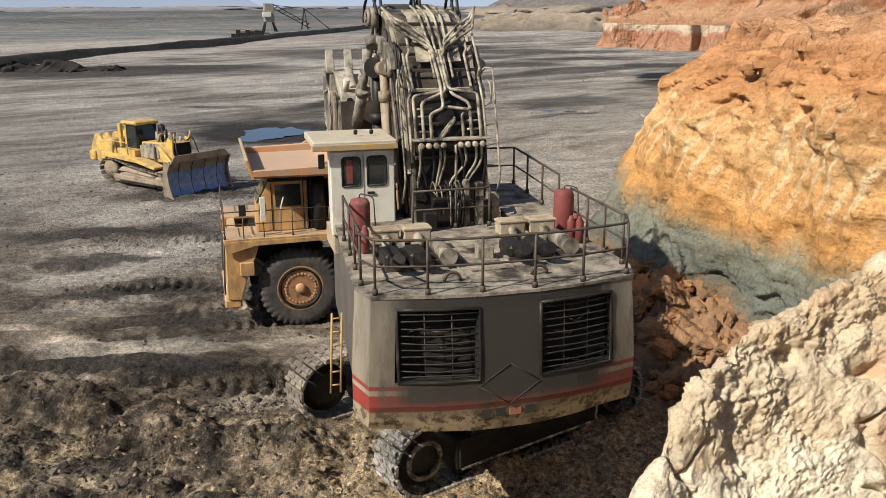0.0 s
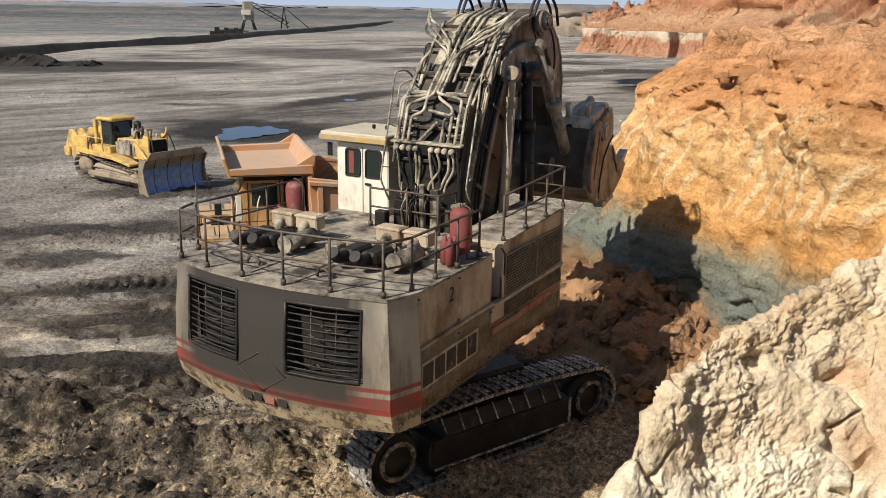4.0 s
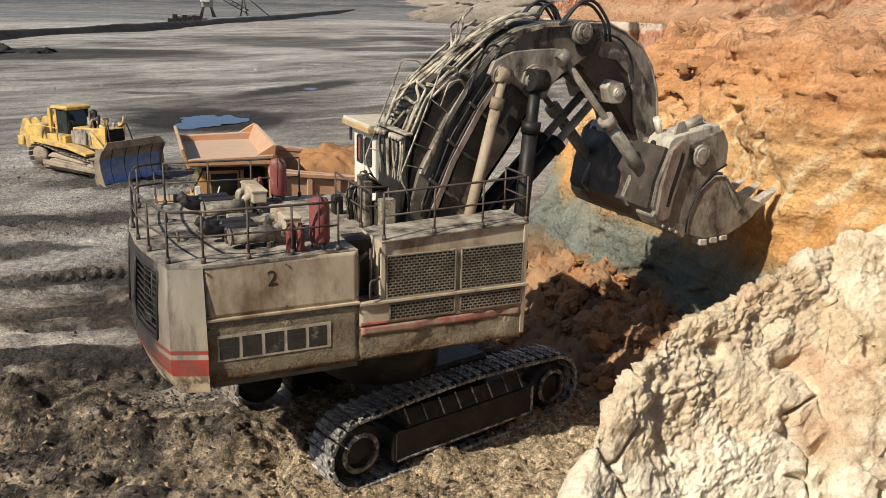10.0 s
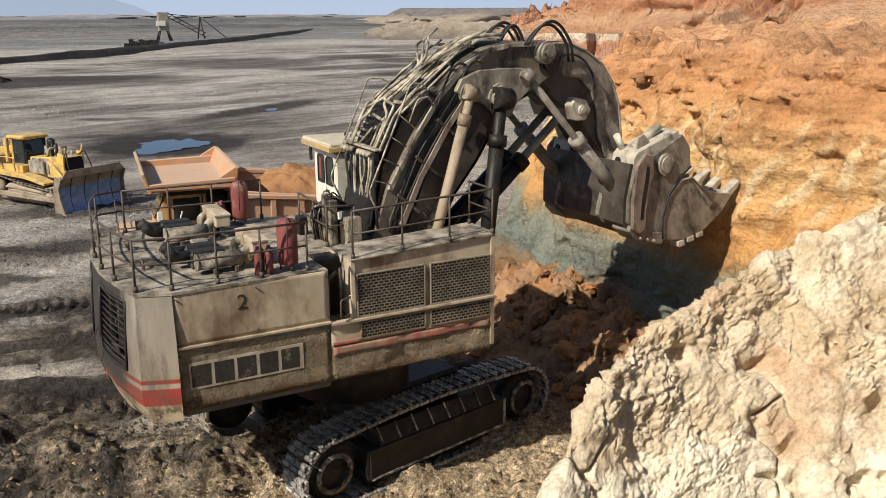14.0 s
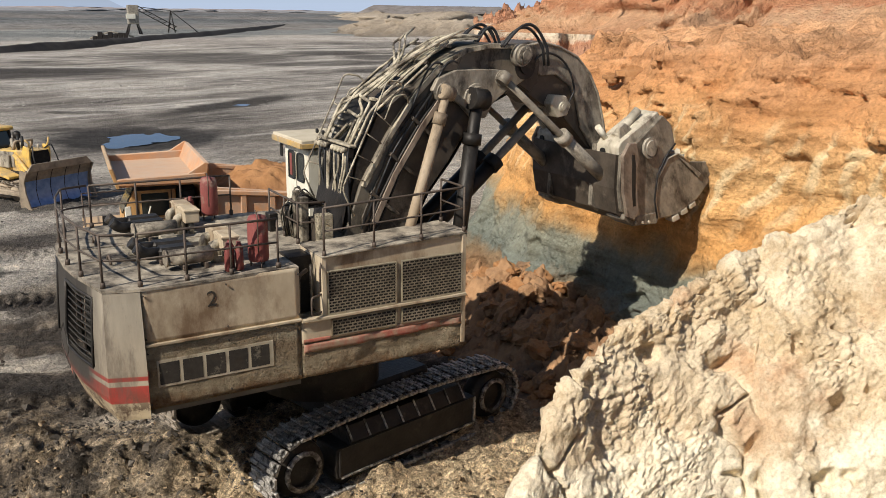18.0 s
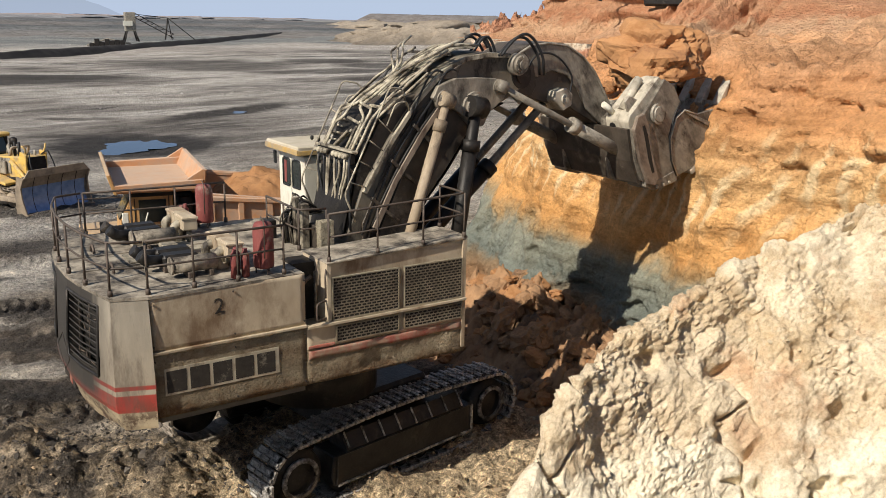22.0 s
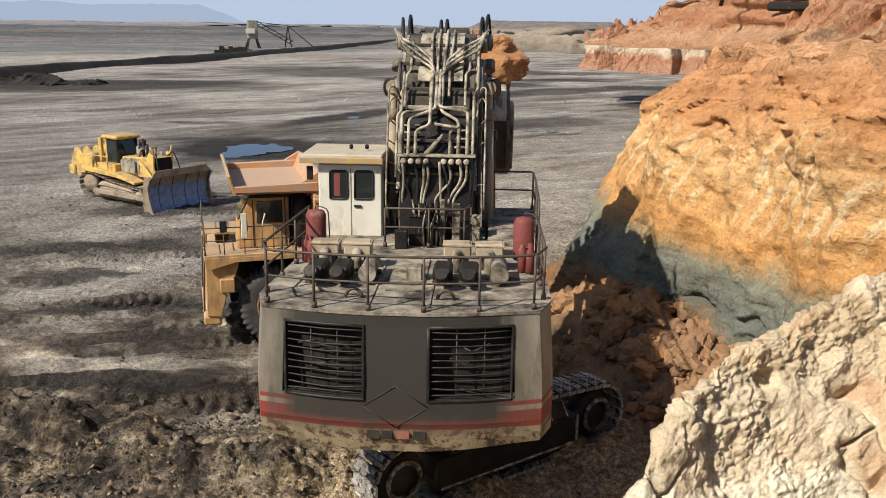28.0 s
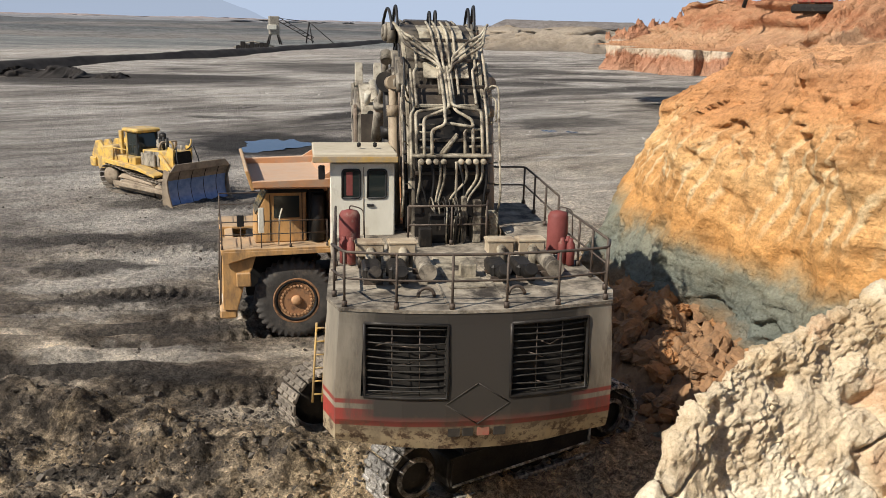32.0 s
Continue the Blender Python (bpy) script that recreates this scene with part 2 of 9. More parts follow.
def mix_node(n, l, fac, a, b):
    x = n.new("ShaderNodeMix")
    x.data_type = "RGBA"
    l.new(fac, x.inputs["Factor"])
    for s, v in ((6, a), (7, b)):
        if isinstance(v, tuple):
            x.inputs[s].default_value = (*v, 1)
        else:
            l.new(v, x.inputs[s])
    return x.outputs[2]


def bump_node(n, l, heights, bsdf):
    prev = None
    for h, strength, dist in heights:
        b = n.new("ShaderNodeBump")
        b.inputs["Strength"].default_value, b.inputs["Distance"].default_value = strength, dist
        l.new(h, b.inputs["Height"])
        if prev:
            l.new(prev, b.inputs["Normal"])
        prev = b.outputs[0]
    l.new(prev, bsdf.inputs["Normal"])


def scaled(n, l, vec, turn, scale, shift=(0, 0, 0)):
    """Coordinates turned first and then stretched, so that a pattern runs along the given bearing."""
    q = n.new("ShaderNodeMapping")
    q.inputs["Rotation"].default_value = (0, 0, radians(-turn))
    l.new(vec, q.inputs[0])
    k = n.new("ShaderNodeVectorMath")
    k.operation, k.inputs[1].default_value, k.inputs[2].default_value = "MULTIPLY_ADD", scale, shift
    l.new(q.outputs[0], k.inputs[0])
    return k.outputs[0]


def span_node(n, l, value, a, b, low=0.0, high=1.0):
    q = n.new("ShaderNodeMapRange")
    q.inputs["From Min"].default_value, q.inputs["From Max"].default_value = a, b
    q.inputs["To Min"].default_value, q.inputs["To Max"].default_value = low, high
    l.new(value, q.inputs["Value"])
    return q.outputs[0]


def math_node(n, l, op, a, b):
    q = n.new("ShaderNodeMath")
    q.operation = op
    for k, v in enumerate((a, b)):
        if isinstance(v, (int, float)):
            q.inputs[k].default_value = v
        else:
            l.new(v, q.inputs[k])
    return q.outputs[0]


def tint_node(n, l, col, fac, amount=1.0):
    x = n.new("ShaderNodeMix")
    x.data_type, x.blend_type = "RGBA", "MULTIPLY"
    x.inputs["Factor"].default_value = amount
    l.new(col, x.inputs[6])
    l.new(fac, x.inputs[7])
    return x.outputs[2]


DUST_PATCHES = [(-26, 190, 14, 13, 0, 0.6), (-27, 128, 10, 6, 8, 0.65), (-12, 267, 14, 16, 0, 0.5), (-110, 350, 40, 40, 0, 0.5), (-36, 143, 16, 11, 0, 0.5), (-18, 166, 13, 11, 0, 0.35),
                (-19, 49.5, 5.5, 3.2, 12, 0.5), (-14, 40, 4, 2.4, 15, 0.5), (-15, 36.6, 4, 1.4, 15, 0.5), (-14, 32.4, 3, 0.9, 12, 0.45), (-11, 28.2, 3, 0.9, 5, 0.4), (8, 62, 7, 9, 0, 0.35)]
BLACK_PATCHES = [(-56, 176, 24, 9, 5, 0.8), (-12, 114, 15, 3.6, 61, 0.85), (-23, 89.5, 6, 1.5, 6, 0.7), (-28, 104, 5, 1.3, 0, 0.6), (-37, 350, 70, 30, 0, 0.7), (-1, 258, 14, 18, 0, 0.7), (17, 232, 15, 14, 0, 0.7),
                 (12, 176, 11, 7, 0, 0.75), (26, 194, 15, 7, 0, 0.75), (40, 174, 10, 6, 0, 0.8), (34, 136, 8, 5, 0, 0.8)]
BLACK_PATCHES += [(-64, 163, 30, 14, 15, 0.8), (-30, 232, 26, 26, 30, 0.6), (8, 150, 11, 5, 45, 0.65), (23, 163, 17, 6, 35, 0.7), (0, 203, 17, 11, 30, 0.55), (-4, 92, 9, 2.0, 40, 0.5), (14, 109, 9, 6, 20, 0.6), (-17, 53.5, 5, 2.2, 8, 0.7), (-18.5, 44, 6, 1.8, 10, 0.75), (-17, 38.6, 3.5, 0.9, 12, 0.7), (-13, 33.9, 5, 0.9, 10, 0.75), (-11, 30.4, 4, 1.0, 8, 0.75), (-11, 26.4, 4, 1.1, 0, 0.8)]


def stain_node(n, l, vec, x, y, rx, ry, turn, much):
    """One where a rounded patch of the floor lies, falling to none past its rim."""
    mp = n.new("ShaderNodeMapping")
    mp.vector_type = "TEXTURE"
    mp.inputs["Location"].default_value, mp.inputs["Rotation"].default_value, mp.inputs["Scale"].default_value = (x, y, 0), (0, 0, radians(turn)), (rx, ry, 1000)
    l.new(vec, mp.inputs[0])
    far_ = n.new("ShaderNodeVectorMath")
    far_.operation = "LENGTH"
    l.new(mp.outputs[0], far_.inputs[0])
    return span_node(n, l, far_.outputs["Value"], 1.15, 0.7, 0.0, min(1.0, 1.15 * much))


def ground_material():
    """Coal-stained pit floor: turned black ground near the bench, rutted brown-grey floor, pale dust beyond with wet black seams."""
    m, n, l, b = node_graph("coal_pit_ground")
    o = n.new("ShaderNodeTexCoord").outputs["Object"]
    sep = n.new("ShaderNodeSeparateXYZ")
    l.new(o, sep.inputs[0])
    X, Y = sep.outputs["X"], sep.outputs["Y"]
    # a slow bend, so that the wheel lines curve
    bend_ = n.new("ShaderNodeVectorMath")
    bend_.operation, bend_.inputs[1].default_value = "MULTIPLY_ADD", (2.0, 5.0, 0)
    wv = n.new("ShaderNodeTexNoise")
    wv.inputs["Scale"].default_value, wv.inputs["Detail"].default_value = 0.045, 2
    l.new(o, wv.inputs["Vector"])
    l.new(wv.outputs["Color"], bend_.inputs[0])
    l.new(o, bend_.inputs[2])
    c = bend_.outputs[0]
    wide = noise_node(n, l, scaled(n, l, c, 42, (0.32, 1.0, 1)), 0.09, 7, 0.58)
    lanes = noise_node(n, l, scaled(n, l, c, 10, (0.5, 1.0, 1)), 0.30, 6, 0.58)
    ruts = noise_node(n, l, scaled(n, l, c, 10, (0.12, 1.0, 1), (7, 3, 0)), 1.5, 3, 0.55)
    cross = noise_node(n, l, scaled(n, l, c, -24, (0.35, 1.0, 1), (2, 9, 0)), 0.7, 4, 0.55)
    patches = noise_node(n, l, o, 0.33, 6, 0.62)
    grit = noise_node(n, l, o, 5.5, 9, 0.74)
    fine = noise_node(n, l, o, 22, 6, 0.7)
    far = ramp_node(n, l, wide, [(0.34, (0.085, 0.076, 0.068)), (0.44, (0.165, 0.15, 0.135)), (0.52, (0.235, 0.216, 0.195)), (0.60, (0.29, 0.269, 0.244)), (0.70, (0.38, 0.356, 0.326))])
    mid = ramp_node(n, l, lanes, [(0.36, (0.038, 0.031, 0.025)), (0.45, (0.095, 0.079, 0.064)), (0.53, (0.190, 0.163, 0.133)), (0.62, (0.34, 0.30, 0.25))])
    mid = tint_node(n, l, mid, ramp_node(n, l, cross, [(0.36, (0.55, 0.54, 0.53)), (0.52, (1.0, 1.0, 1.0)), (0.66, (1.45, 1.44, 1.41))]))
    rutted = tint_node(n, l, mid, ramp_node(n, l, ruts, [(0.38, (0.50, 0.49, 0.48)), (0.5, (1.0, 1.0, 1.0)), (0.62, (1.5, 1.48, 1.45))]), 0.8)
    mid = mix_node(n, l, ramp_node(n, l, noise_node(n, l, o, 0.13, 4, 0.55), [(0.46, (0, 0, 0)), (0.58, (1, 1, 1))]), mid, rutted)
    edge = math_node(n, l, "MULTIPLY_ADD", patches, 26.0)
    l.new(Y, edge.node.inputs[2])
    col = mix_node(n, l, span_node(n, l, edge, 44, 66), mid, far)
    # sandy gravel towards the dug bank
    east = math_node(n, l, "MULTIPLY", span_node(n, l, X, -9, 6, 0, 0.8), math_node(n, l, "MULTIPLY", span_node(n, l, Y, 27, 40), span_node(n, l, Y, 115, 75)))
    col = mix_node(n, l, east, col, ramp_node(n, l, grit, [(0.35, (0.22, 0.19, 0.155)), (0.6, (0.34, 0.30, 0.247))]))
    # wet black seams and pale dust lenses beyond the machines
    seam = ramp_node(n, l, noise_node(n, l, scaled(n, l, c, 48, (0.25, 1.0, 1), (3, 1, 0)), 0.11, 7, 0.62), [(0.56, (0, 0, 0)), (0.64, (0.75, 0.75, 0.75))])
    col = mix_node(n, l, math_node(n, l, "MULTIPLY", seam, span_node(n, l, Y, 58, 80)), col, (0.045, 0.041, 0.038))
    dusty = ramp_node(n, l, noise_node(n, l, scaled(n, l, c, 38, (0.3, 1.0, 1), (11, 5, 0)), 0.12, 7, 0.62), [(0.55, (0, 0, 0)), (0.63, (0.7, 0.7, 0.7))])
    col = mix_node(n, l, math_node(n, l, "MULTIPLY", dusty, span_node(n, l, Y, 42, 60)), col, (0.38, 0.357, 0.328))
    # spread dust and wet black stains, each with its own ragged outline
    soft_ = n.new("ShaderNodeVectorMath")
    soft_.operation, soft_.inputs[1].default_value = "MULTIPLY_ADD", (5.0, 5.0, 0)
    sn = n.new("ShaderNodeTexNoise")
    sn.inputs["Scale"].default_value, sn.inputs["Detail"].default_value, sn.inputs["Roughness"].default_value = 0.3, 7, 0.66
    l.new(o, sn.inputs["Vector"])
    l.new(sn.outputs["Color"], soft_.inputs[0])
    l.new(o, soft_.inputs[2])
    edge_ = n.new("ShaderNodeVectorMath")
    edge_.operation, edge_.inputs[1].default_value = "SUBTRACT", (2.5, 2.5, 0)
    l.new(soft_.outputs[0], edge_.inputs[0])
    ragged = edge_.outputs[0]
    for x, y, rx, ry, turn, much in DUST_PATCHES:
        col = mix_node(n, l, stain_node(n, l, ragged, x, y, rx, ry, turn, much), col, (0.36, 0.337, 0.305))
    for x, y, rx, ry, turn, much in BLACK_PATCHES:
        col = mix_node(n, l, stain_node(n, l, ragged, x, y, rx, ry, turn, much), col, (0.042, 0.037, 0.033))
    # grey scrub beyond the embankment, with a pale strip before it
    beyond = math_node(n, l, "MULTIPLY_ADD", noise_node(n, l, o, 0.02, 6, 0.6), 160.0)
    l.new(math_node(n, l, "SUBTRACT", Y, math_node(n, l, "MULTIPLY", X, 0.9)), beyond.node.inputs[2])
    col = mix_node(n, l, span_node(n, l, beyond, 410, 450, 0, 0.6), col, (0.33, 0.30, 0.27))
    col = mix_node(n, l, span_node(n, l, beyond, 500, 560, 0, 0.95), col, ramp_node(n, l, noise_node(n, l, scaled(n, l, o, 4, (0.25, 1.0, 1)), 0.035, 9, 0.68), [(0.34, (0.085, 0.092, 0.088)), (0.50, (0.125, 0.132, 0.13)), (0.60, (0.175, 0.172, 0.165)), (0.70, (0.27, 0.25, 0.23))]))
    # dried mud ring round the puddle
    dx = n.new("ShaderNodeVectorMath")
    dx.operation, dx.inputs[1].default_value = "DISTANCE", (-17.7, 82.6, 0)
    l.new(o, dx.inputs[0])
    ring_ = math_node(n, l, "MULTIPLY_ADD", patches, 5.0)
    l.new(dx.outputs["Value"], ring_.node.inputs[2])
    col = mix_node(n, l, span_node(n, l, ring_, 11.5, 9.0), col, (0.035, 0.032, 0.03))
    # freshly turned black ground close to the bench, with ochre and pale patches in it
    near = math_node(n, l, "MULTIPLY_ADD", noise_node(n, l, scaled(n, l, o, -8, (0.5, 1, 1)), 0.5, 6, 0.65), 8.0)
    l.new(Y, near.node.inputs[2])
    black = ramp_node(n, l, noise_node(n, l, scaled(n, l, o, 10, (0.6, 1, 1)), 1.1, 10, 0.68), [(0.39, (0.020, 0.017, 0.014)), (0.48, (0.065, 0.053, 0.042)), (0.55, (0.20, 0.162, 0.12)), (0.63, (0.46, 0.37, 0.265))])
    col = mix_node(n, l, span_node(n, l, near, 29.5, 26.5, 0, 0.9), col, black)
    ochre = math_node(n, l, "MULTIPLY", ramp_node(n, l, noise_node(n, l, o, 0.5, 8, 0.66), [(0.50, (0, 0, 0)), (0.60, (0.9, 0.9, 0.9))]), span_node(n, l, Y, 26, 20.5))
    col = mix_node(n, l, ochre, col, ramp_node(n, l, grit, [(0.36, (0.13, 0.10, 0.066)), (0.5, (0.29, 0.225, 0.15)), (0.66, (0.46, 0.375, 0.265))]))
    spillx = math_node(n, l, "MULTIPLY_ADD", noise_node(n, l, o, 0.6, 7, 0.7), 9.0)
    l.new(X, spillx.node.inputs[2])
    spill = math_node(n, l, "MULTIPLY", span_node(n, l, spillx, -0.5, 2.5, 0, 0.9), span_node(n, l, Y, 25.0, 22.0))
    col = mix_node(n, l, spill, col, ramp_node(n, l, grit, [(0.36, (0.22, 0.165, 0.108)), (0.5, (0.44, 0.34, 0.22)), (0.64, (0.62, 0.50, 0.34))]))
    # mottling at the size of a wheel
    col = tint_node(n, l, col, ramp_node(n, l, noise_node(n, l, scaled(n, l, c, 30, (0.5, 1.0, 1), (5, 8, 0)), 0.45, 8, 0.66), [(0.36, (0.78, 0.76, 0.74)), (0.47, (1.08, 1.08, 1.08)), (0.55, (1.22, 1.22, 1.21)), (0.66, (1.5, 1.49, 1.47))]))
    # grit and scattered light chips
    col = tint_node(n, l, col, ramp_node(n, l, grit, [(0.32, (0.58, 0.57, 0.56)), (0.5, (1.0, 1.0, 1.0)), (0.66, (1.36, 1.35, 1.33))]))
    col = tint_node(n, l, col, ramp_node(n, l, fine, [(0.34, (0.7, 0.69, 0.68)), (0.5, (1.0, 1.0, 1.0)), (0.66, (1.3, 1.3, 1.28))]))
    crumb, tint = crumb_node(n, l, o, 4.2)
    cs = n.new("ShaderNodeSeparateColor")
    l.new(tint, cs.inputs[0])
    col = tint_node(n, l, col, ramp_node(n, l, cs.outputs[0], [(0.0, (0.75, 0.74, 0.73)), (0.7, (1.0, 1.0, 1.0)), (0.93, (1.12, 1.11, 1.10)), (1.0, (1.5, 1.47, 1.42))]), 0.7)
    l.new(col, b.inputs["Base Color"])
    b.inputs["Roughness"].default_value, b.inputs["Specular IOR Level"].default_value = 0.92, 0.2
    fades = span_node(n, l, Y, 75, 38)
    bump_node(n, l, [(math_node(n, l, "MULTIPLY", lanes, fades), 0.7, 0.4), (math_node(n, l, "MULTIPLY", ruts, fades), 0.9, 0.22), (noise_node(n, l, o, 1.4, 9, 0.7), 0.9, 0.4), (crumb, 0.8, 0.09), (grit, 0.9, 0.10), (fine, 0.6, 0.03)], b)
    return m


def pitted(n, l, vec, col, scale):
    """Small dark pits and pale crumbs scattered over a colour."""
    fac = ramp_node(n, l, noise_node(n, l, vec, scale, 6, 0.75), [(0.33, (0.42, 0.38, 0.34)), (0.40, (1, 1, 1)), (0.58, (1, 1, 1)), (0.66, (1.25, 1.24, 1.2))])
    x = n.new("ShaderNodeMix")
    x.data_type, x.blend_type = "RGBA", "MULTIPLY"
    x.inputs["Factor"].default_value = 0.8
    l.new(col, x.inputs[6])
    l.new(fac, x.inputs[7])
    return x.outputs[2]


def rake_node(n, l, sep, shake):
    """Even slanting furrows left by the bucket's teeth, 0 in the groove and 1 on the rib."""
    k = math_node(n, l, "MULTIPLY_ADD", sep.outputs["Y"], 9.2)
    z = math_node(n, l, "MULTIPLY_ADD", sep.outputs["Z"], 3.2)
    l.new(math_node(n, l, "MULTIPLY", shake, 3.5), z.node.inputs[2])
    l.new(z, k.node.inputs[2])
    return math_node(n, l, "MULTIPLY_ADD", math_node(n, l, "SINE", k, 0.0), 0.5)


def bank_material():
    """Layered clay: blue-green marl above the talus, orange clay, a pale scraped band and red-brown topsoil, with tooth scrapes."""
    m, n, l, b = node_graph("layered_clay_bank")
    o = n.new("ShaderNodeTexCoord").outputs["Object"]
    sep = n.new("ShaderNodeSeparateXYZ")
    l.new(o, sep.inputs[0])
    lift = math_node(n, l, "MULTIPLY_ADD", noise_node(n, l, o, 0.30, 7, 0.62), 3.2)
    l.new(sep.outputs["Z"], lift.node.inputs[2])
    level = span_node(n, l, lift, 1.6, 12.85)
    col = ramp_node(n, l, level, [(0.0, (0.26, 0.13, 0.06)), (0.15, (0.21, 0.15, 0.09)), (0.20, (0.155, 0.172, 0.148)), (0.31, (0.235, 0.235, 0.18)), (0.35, (0.36, 0.25, 0.13)), (0.40, (0.56, 0.295, 0.105)), (0.54, (0.66, 0.37, 0.15)),
                                  (0.62, (0.70, 0.435, 0.20)), (0.70, (0.65, 0.37, 0.165)), (0.79, (0.53, 0.265, 0.112)), (0.9, (0.55, 0.285, 0.138)), (1.0, (0.62, 0.37, 0.21))])
    # thin beds
    bed = n.new("ShaderNodeMapping")
    bed.inputs["Rotation"].default_value, bed.inputs["Scale"].default_value = (radians(2), radians(-3), 0), (0.16, 0.16, 1.7)
    l.new(o, bed.inputs[0])
    beds = noise_node(n, l, bed.outputs[0], 1.3, 7, 0.66)
    col = tint_node(n, l, col, ramp_node(n, l, beds, [(0.34, (0.66, 0.62, 0.58)), (0.48, (1, 1, 1)), (0.58, (1.06, 1.06, 1.06)), (0.68, (1.3, 1.32, 1.36))]), 0.85)
    # straight pale tooth scrapes in the middle of the face
    rake = rake_node(n, l, sep, noise_node(n, l, o, 0.7, 3, 0.5))
    broken = ramp_node(n, l, noise_node(n, l, o, 0.55, 5, 0.6), [(0.40, (0, 0, 0)), (0.52, (1, 1, 1))])
    mark = math_node(n, l, "MULTIPLY", ramp_node(n, l, rake, [(0.60, (0, 0, 0)), (0.95, (0.85, 0.85, 0.85))]), math_node(n, l, "MULTIPLY", broken, math_node(n, l, "MULTIPLY", span_node(n, l, level, 0.44, 0.54), span_node(n, l, level, 0.78, 0.68))))
    col = mix_node(n, l, mark, col, (0.78, 0.60, 0.355))
    col = pitted(n, l, o, col, 4.0)
    stain = noise_node(n, l, o, 0.8, 8, 0.68)
    col = tint_node(n, l, col, ramp_node(n, l, stain, [(0.32, (0.74, 0.69, 0.64)), (0.46, (0.98, 0.97, 0.96)), (0.56, (1.05, 1.05, 1.05)), (0.7, (1.2, 1.21, 1.23))]), 0.9)
    col = tint_node(n, l, col, ramp_node(n, l, noise_node(n, l, o, 9, 8, 0.74), [(0.32, (0.66, 0.63, 0.60)), (0.5, (1, 1, 1)), (0.68, (1.25, 1.25, 1.23))]), 0.8)
    l.new(col, b.inputs["Base Color"])
    b.inputs["Roughness"].default_value, b.inputs["Specular IOR Level"].default_value = 0.95, 0.15
    bump_node(n, l, [(noise_node(n, l, o, 1.1, 10, 0.7), 0.6, 0.16), (beds, 0.5, 0.12), (rake, 0.4, 0.06), (crumb_node(n, l, o, 3.4)[0], 0.7, 0.09), (noise_node(n, l, o, 8, 9, 0.78), 0.9, 0.08)], b)
    return m


def strata_material(name, stops, z0, z1, warp_amount, scale, grain=2.0, dark=0.6, relief=1.0):
    m, n, l, b = node_graph(name)
    relief = relief * (0.35 if grain < 0.3 else 1.0)
    o = n.new("ShaderNodeTexCoord").outputs["Object"]
    sep = n.new("ShaderNodeSeparateXYZ")
    l.new(o, sep.inputs[0])
    add = n.new("ShaderNodeMath")
    add.operation, add.inputs[1].default_value = "MULTIPLY_ADD", warp_amount
    l.new(noise_node(n, l, o, scale, 8, 0.74), add.inputs[0])
    l.new(sep.outputs["Z"], add.inputs[2])
    mr = n.new("ShaderNodeMapRange")
    mr.inputs["From Min"].default_value, mr.inputs["From Max"].default_value = z0 + warp_amount / 2, z1 + warp_amount / 2
    l.new(add.outputs[0], mr.inputs["Value"])
    col = ramp_node(n, l, mr.outputs[0], stops)
    gr = ramp_node(n, l, noise_node(n, l, o, grain, 9, 0.72), [(0.3, (dark, dark - 0.03, dark - 0.06)), (0.7, (1.22, 1.22, 1.2))])
    col = pitted(n, l, o, col, grain * 5)
    mul = n.new("ShaderNodeMix")
    mul.data_type, mul.blend_type = "RGBA", "MULTIPLY"
    mul.inputs["Factor"].default_value = 0.8
    l.new(col, mul.inputs[6])
    l.new(gr, mul.inputs[7])
    l.new(mul.outputs[2], b.inputs["Base Color"])
    b.inputs["Roughness"].default_value, b.inputs["Specular IOR Level"].default_value = 0.95, 0.15
    bump_node(n, l, [(noise_node(n, l, o, grain * 0.7, 10, 0.72), 0.8 * relief, 0.25), (crumb_node(n, l, o, grain * 2.2)[0], relief, 0.25 / grain), (noise_node(n, l, o, grain * 6, 10, 0.82), relief, 0.06)], b)
    return m


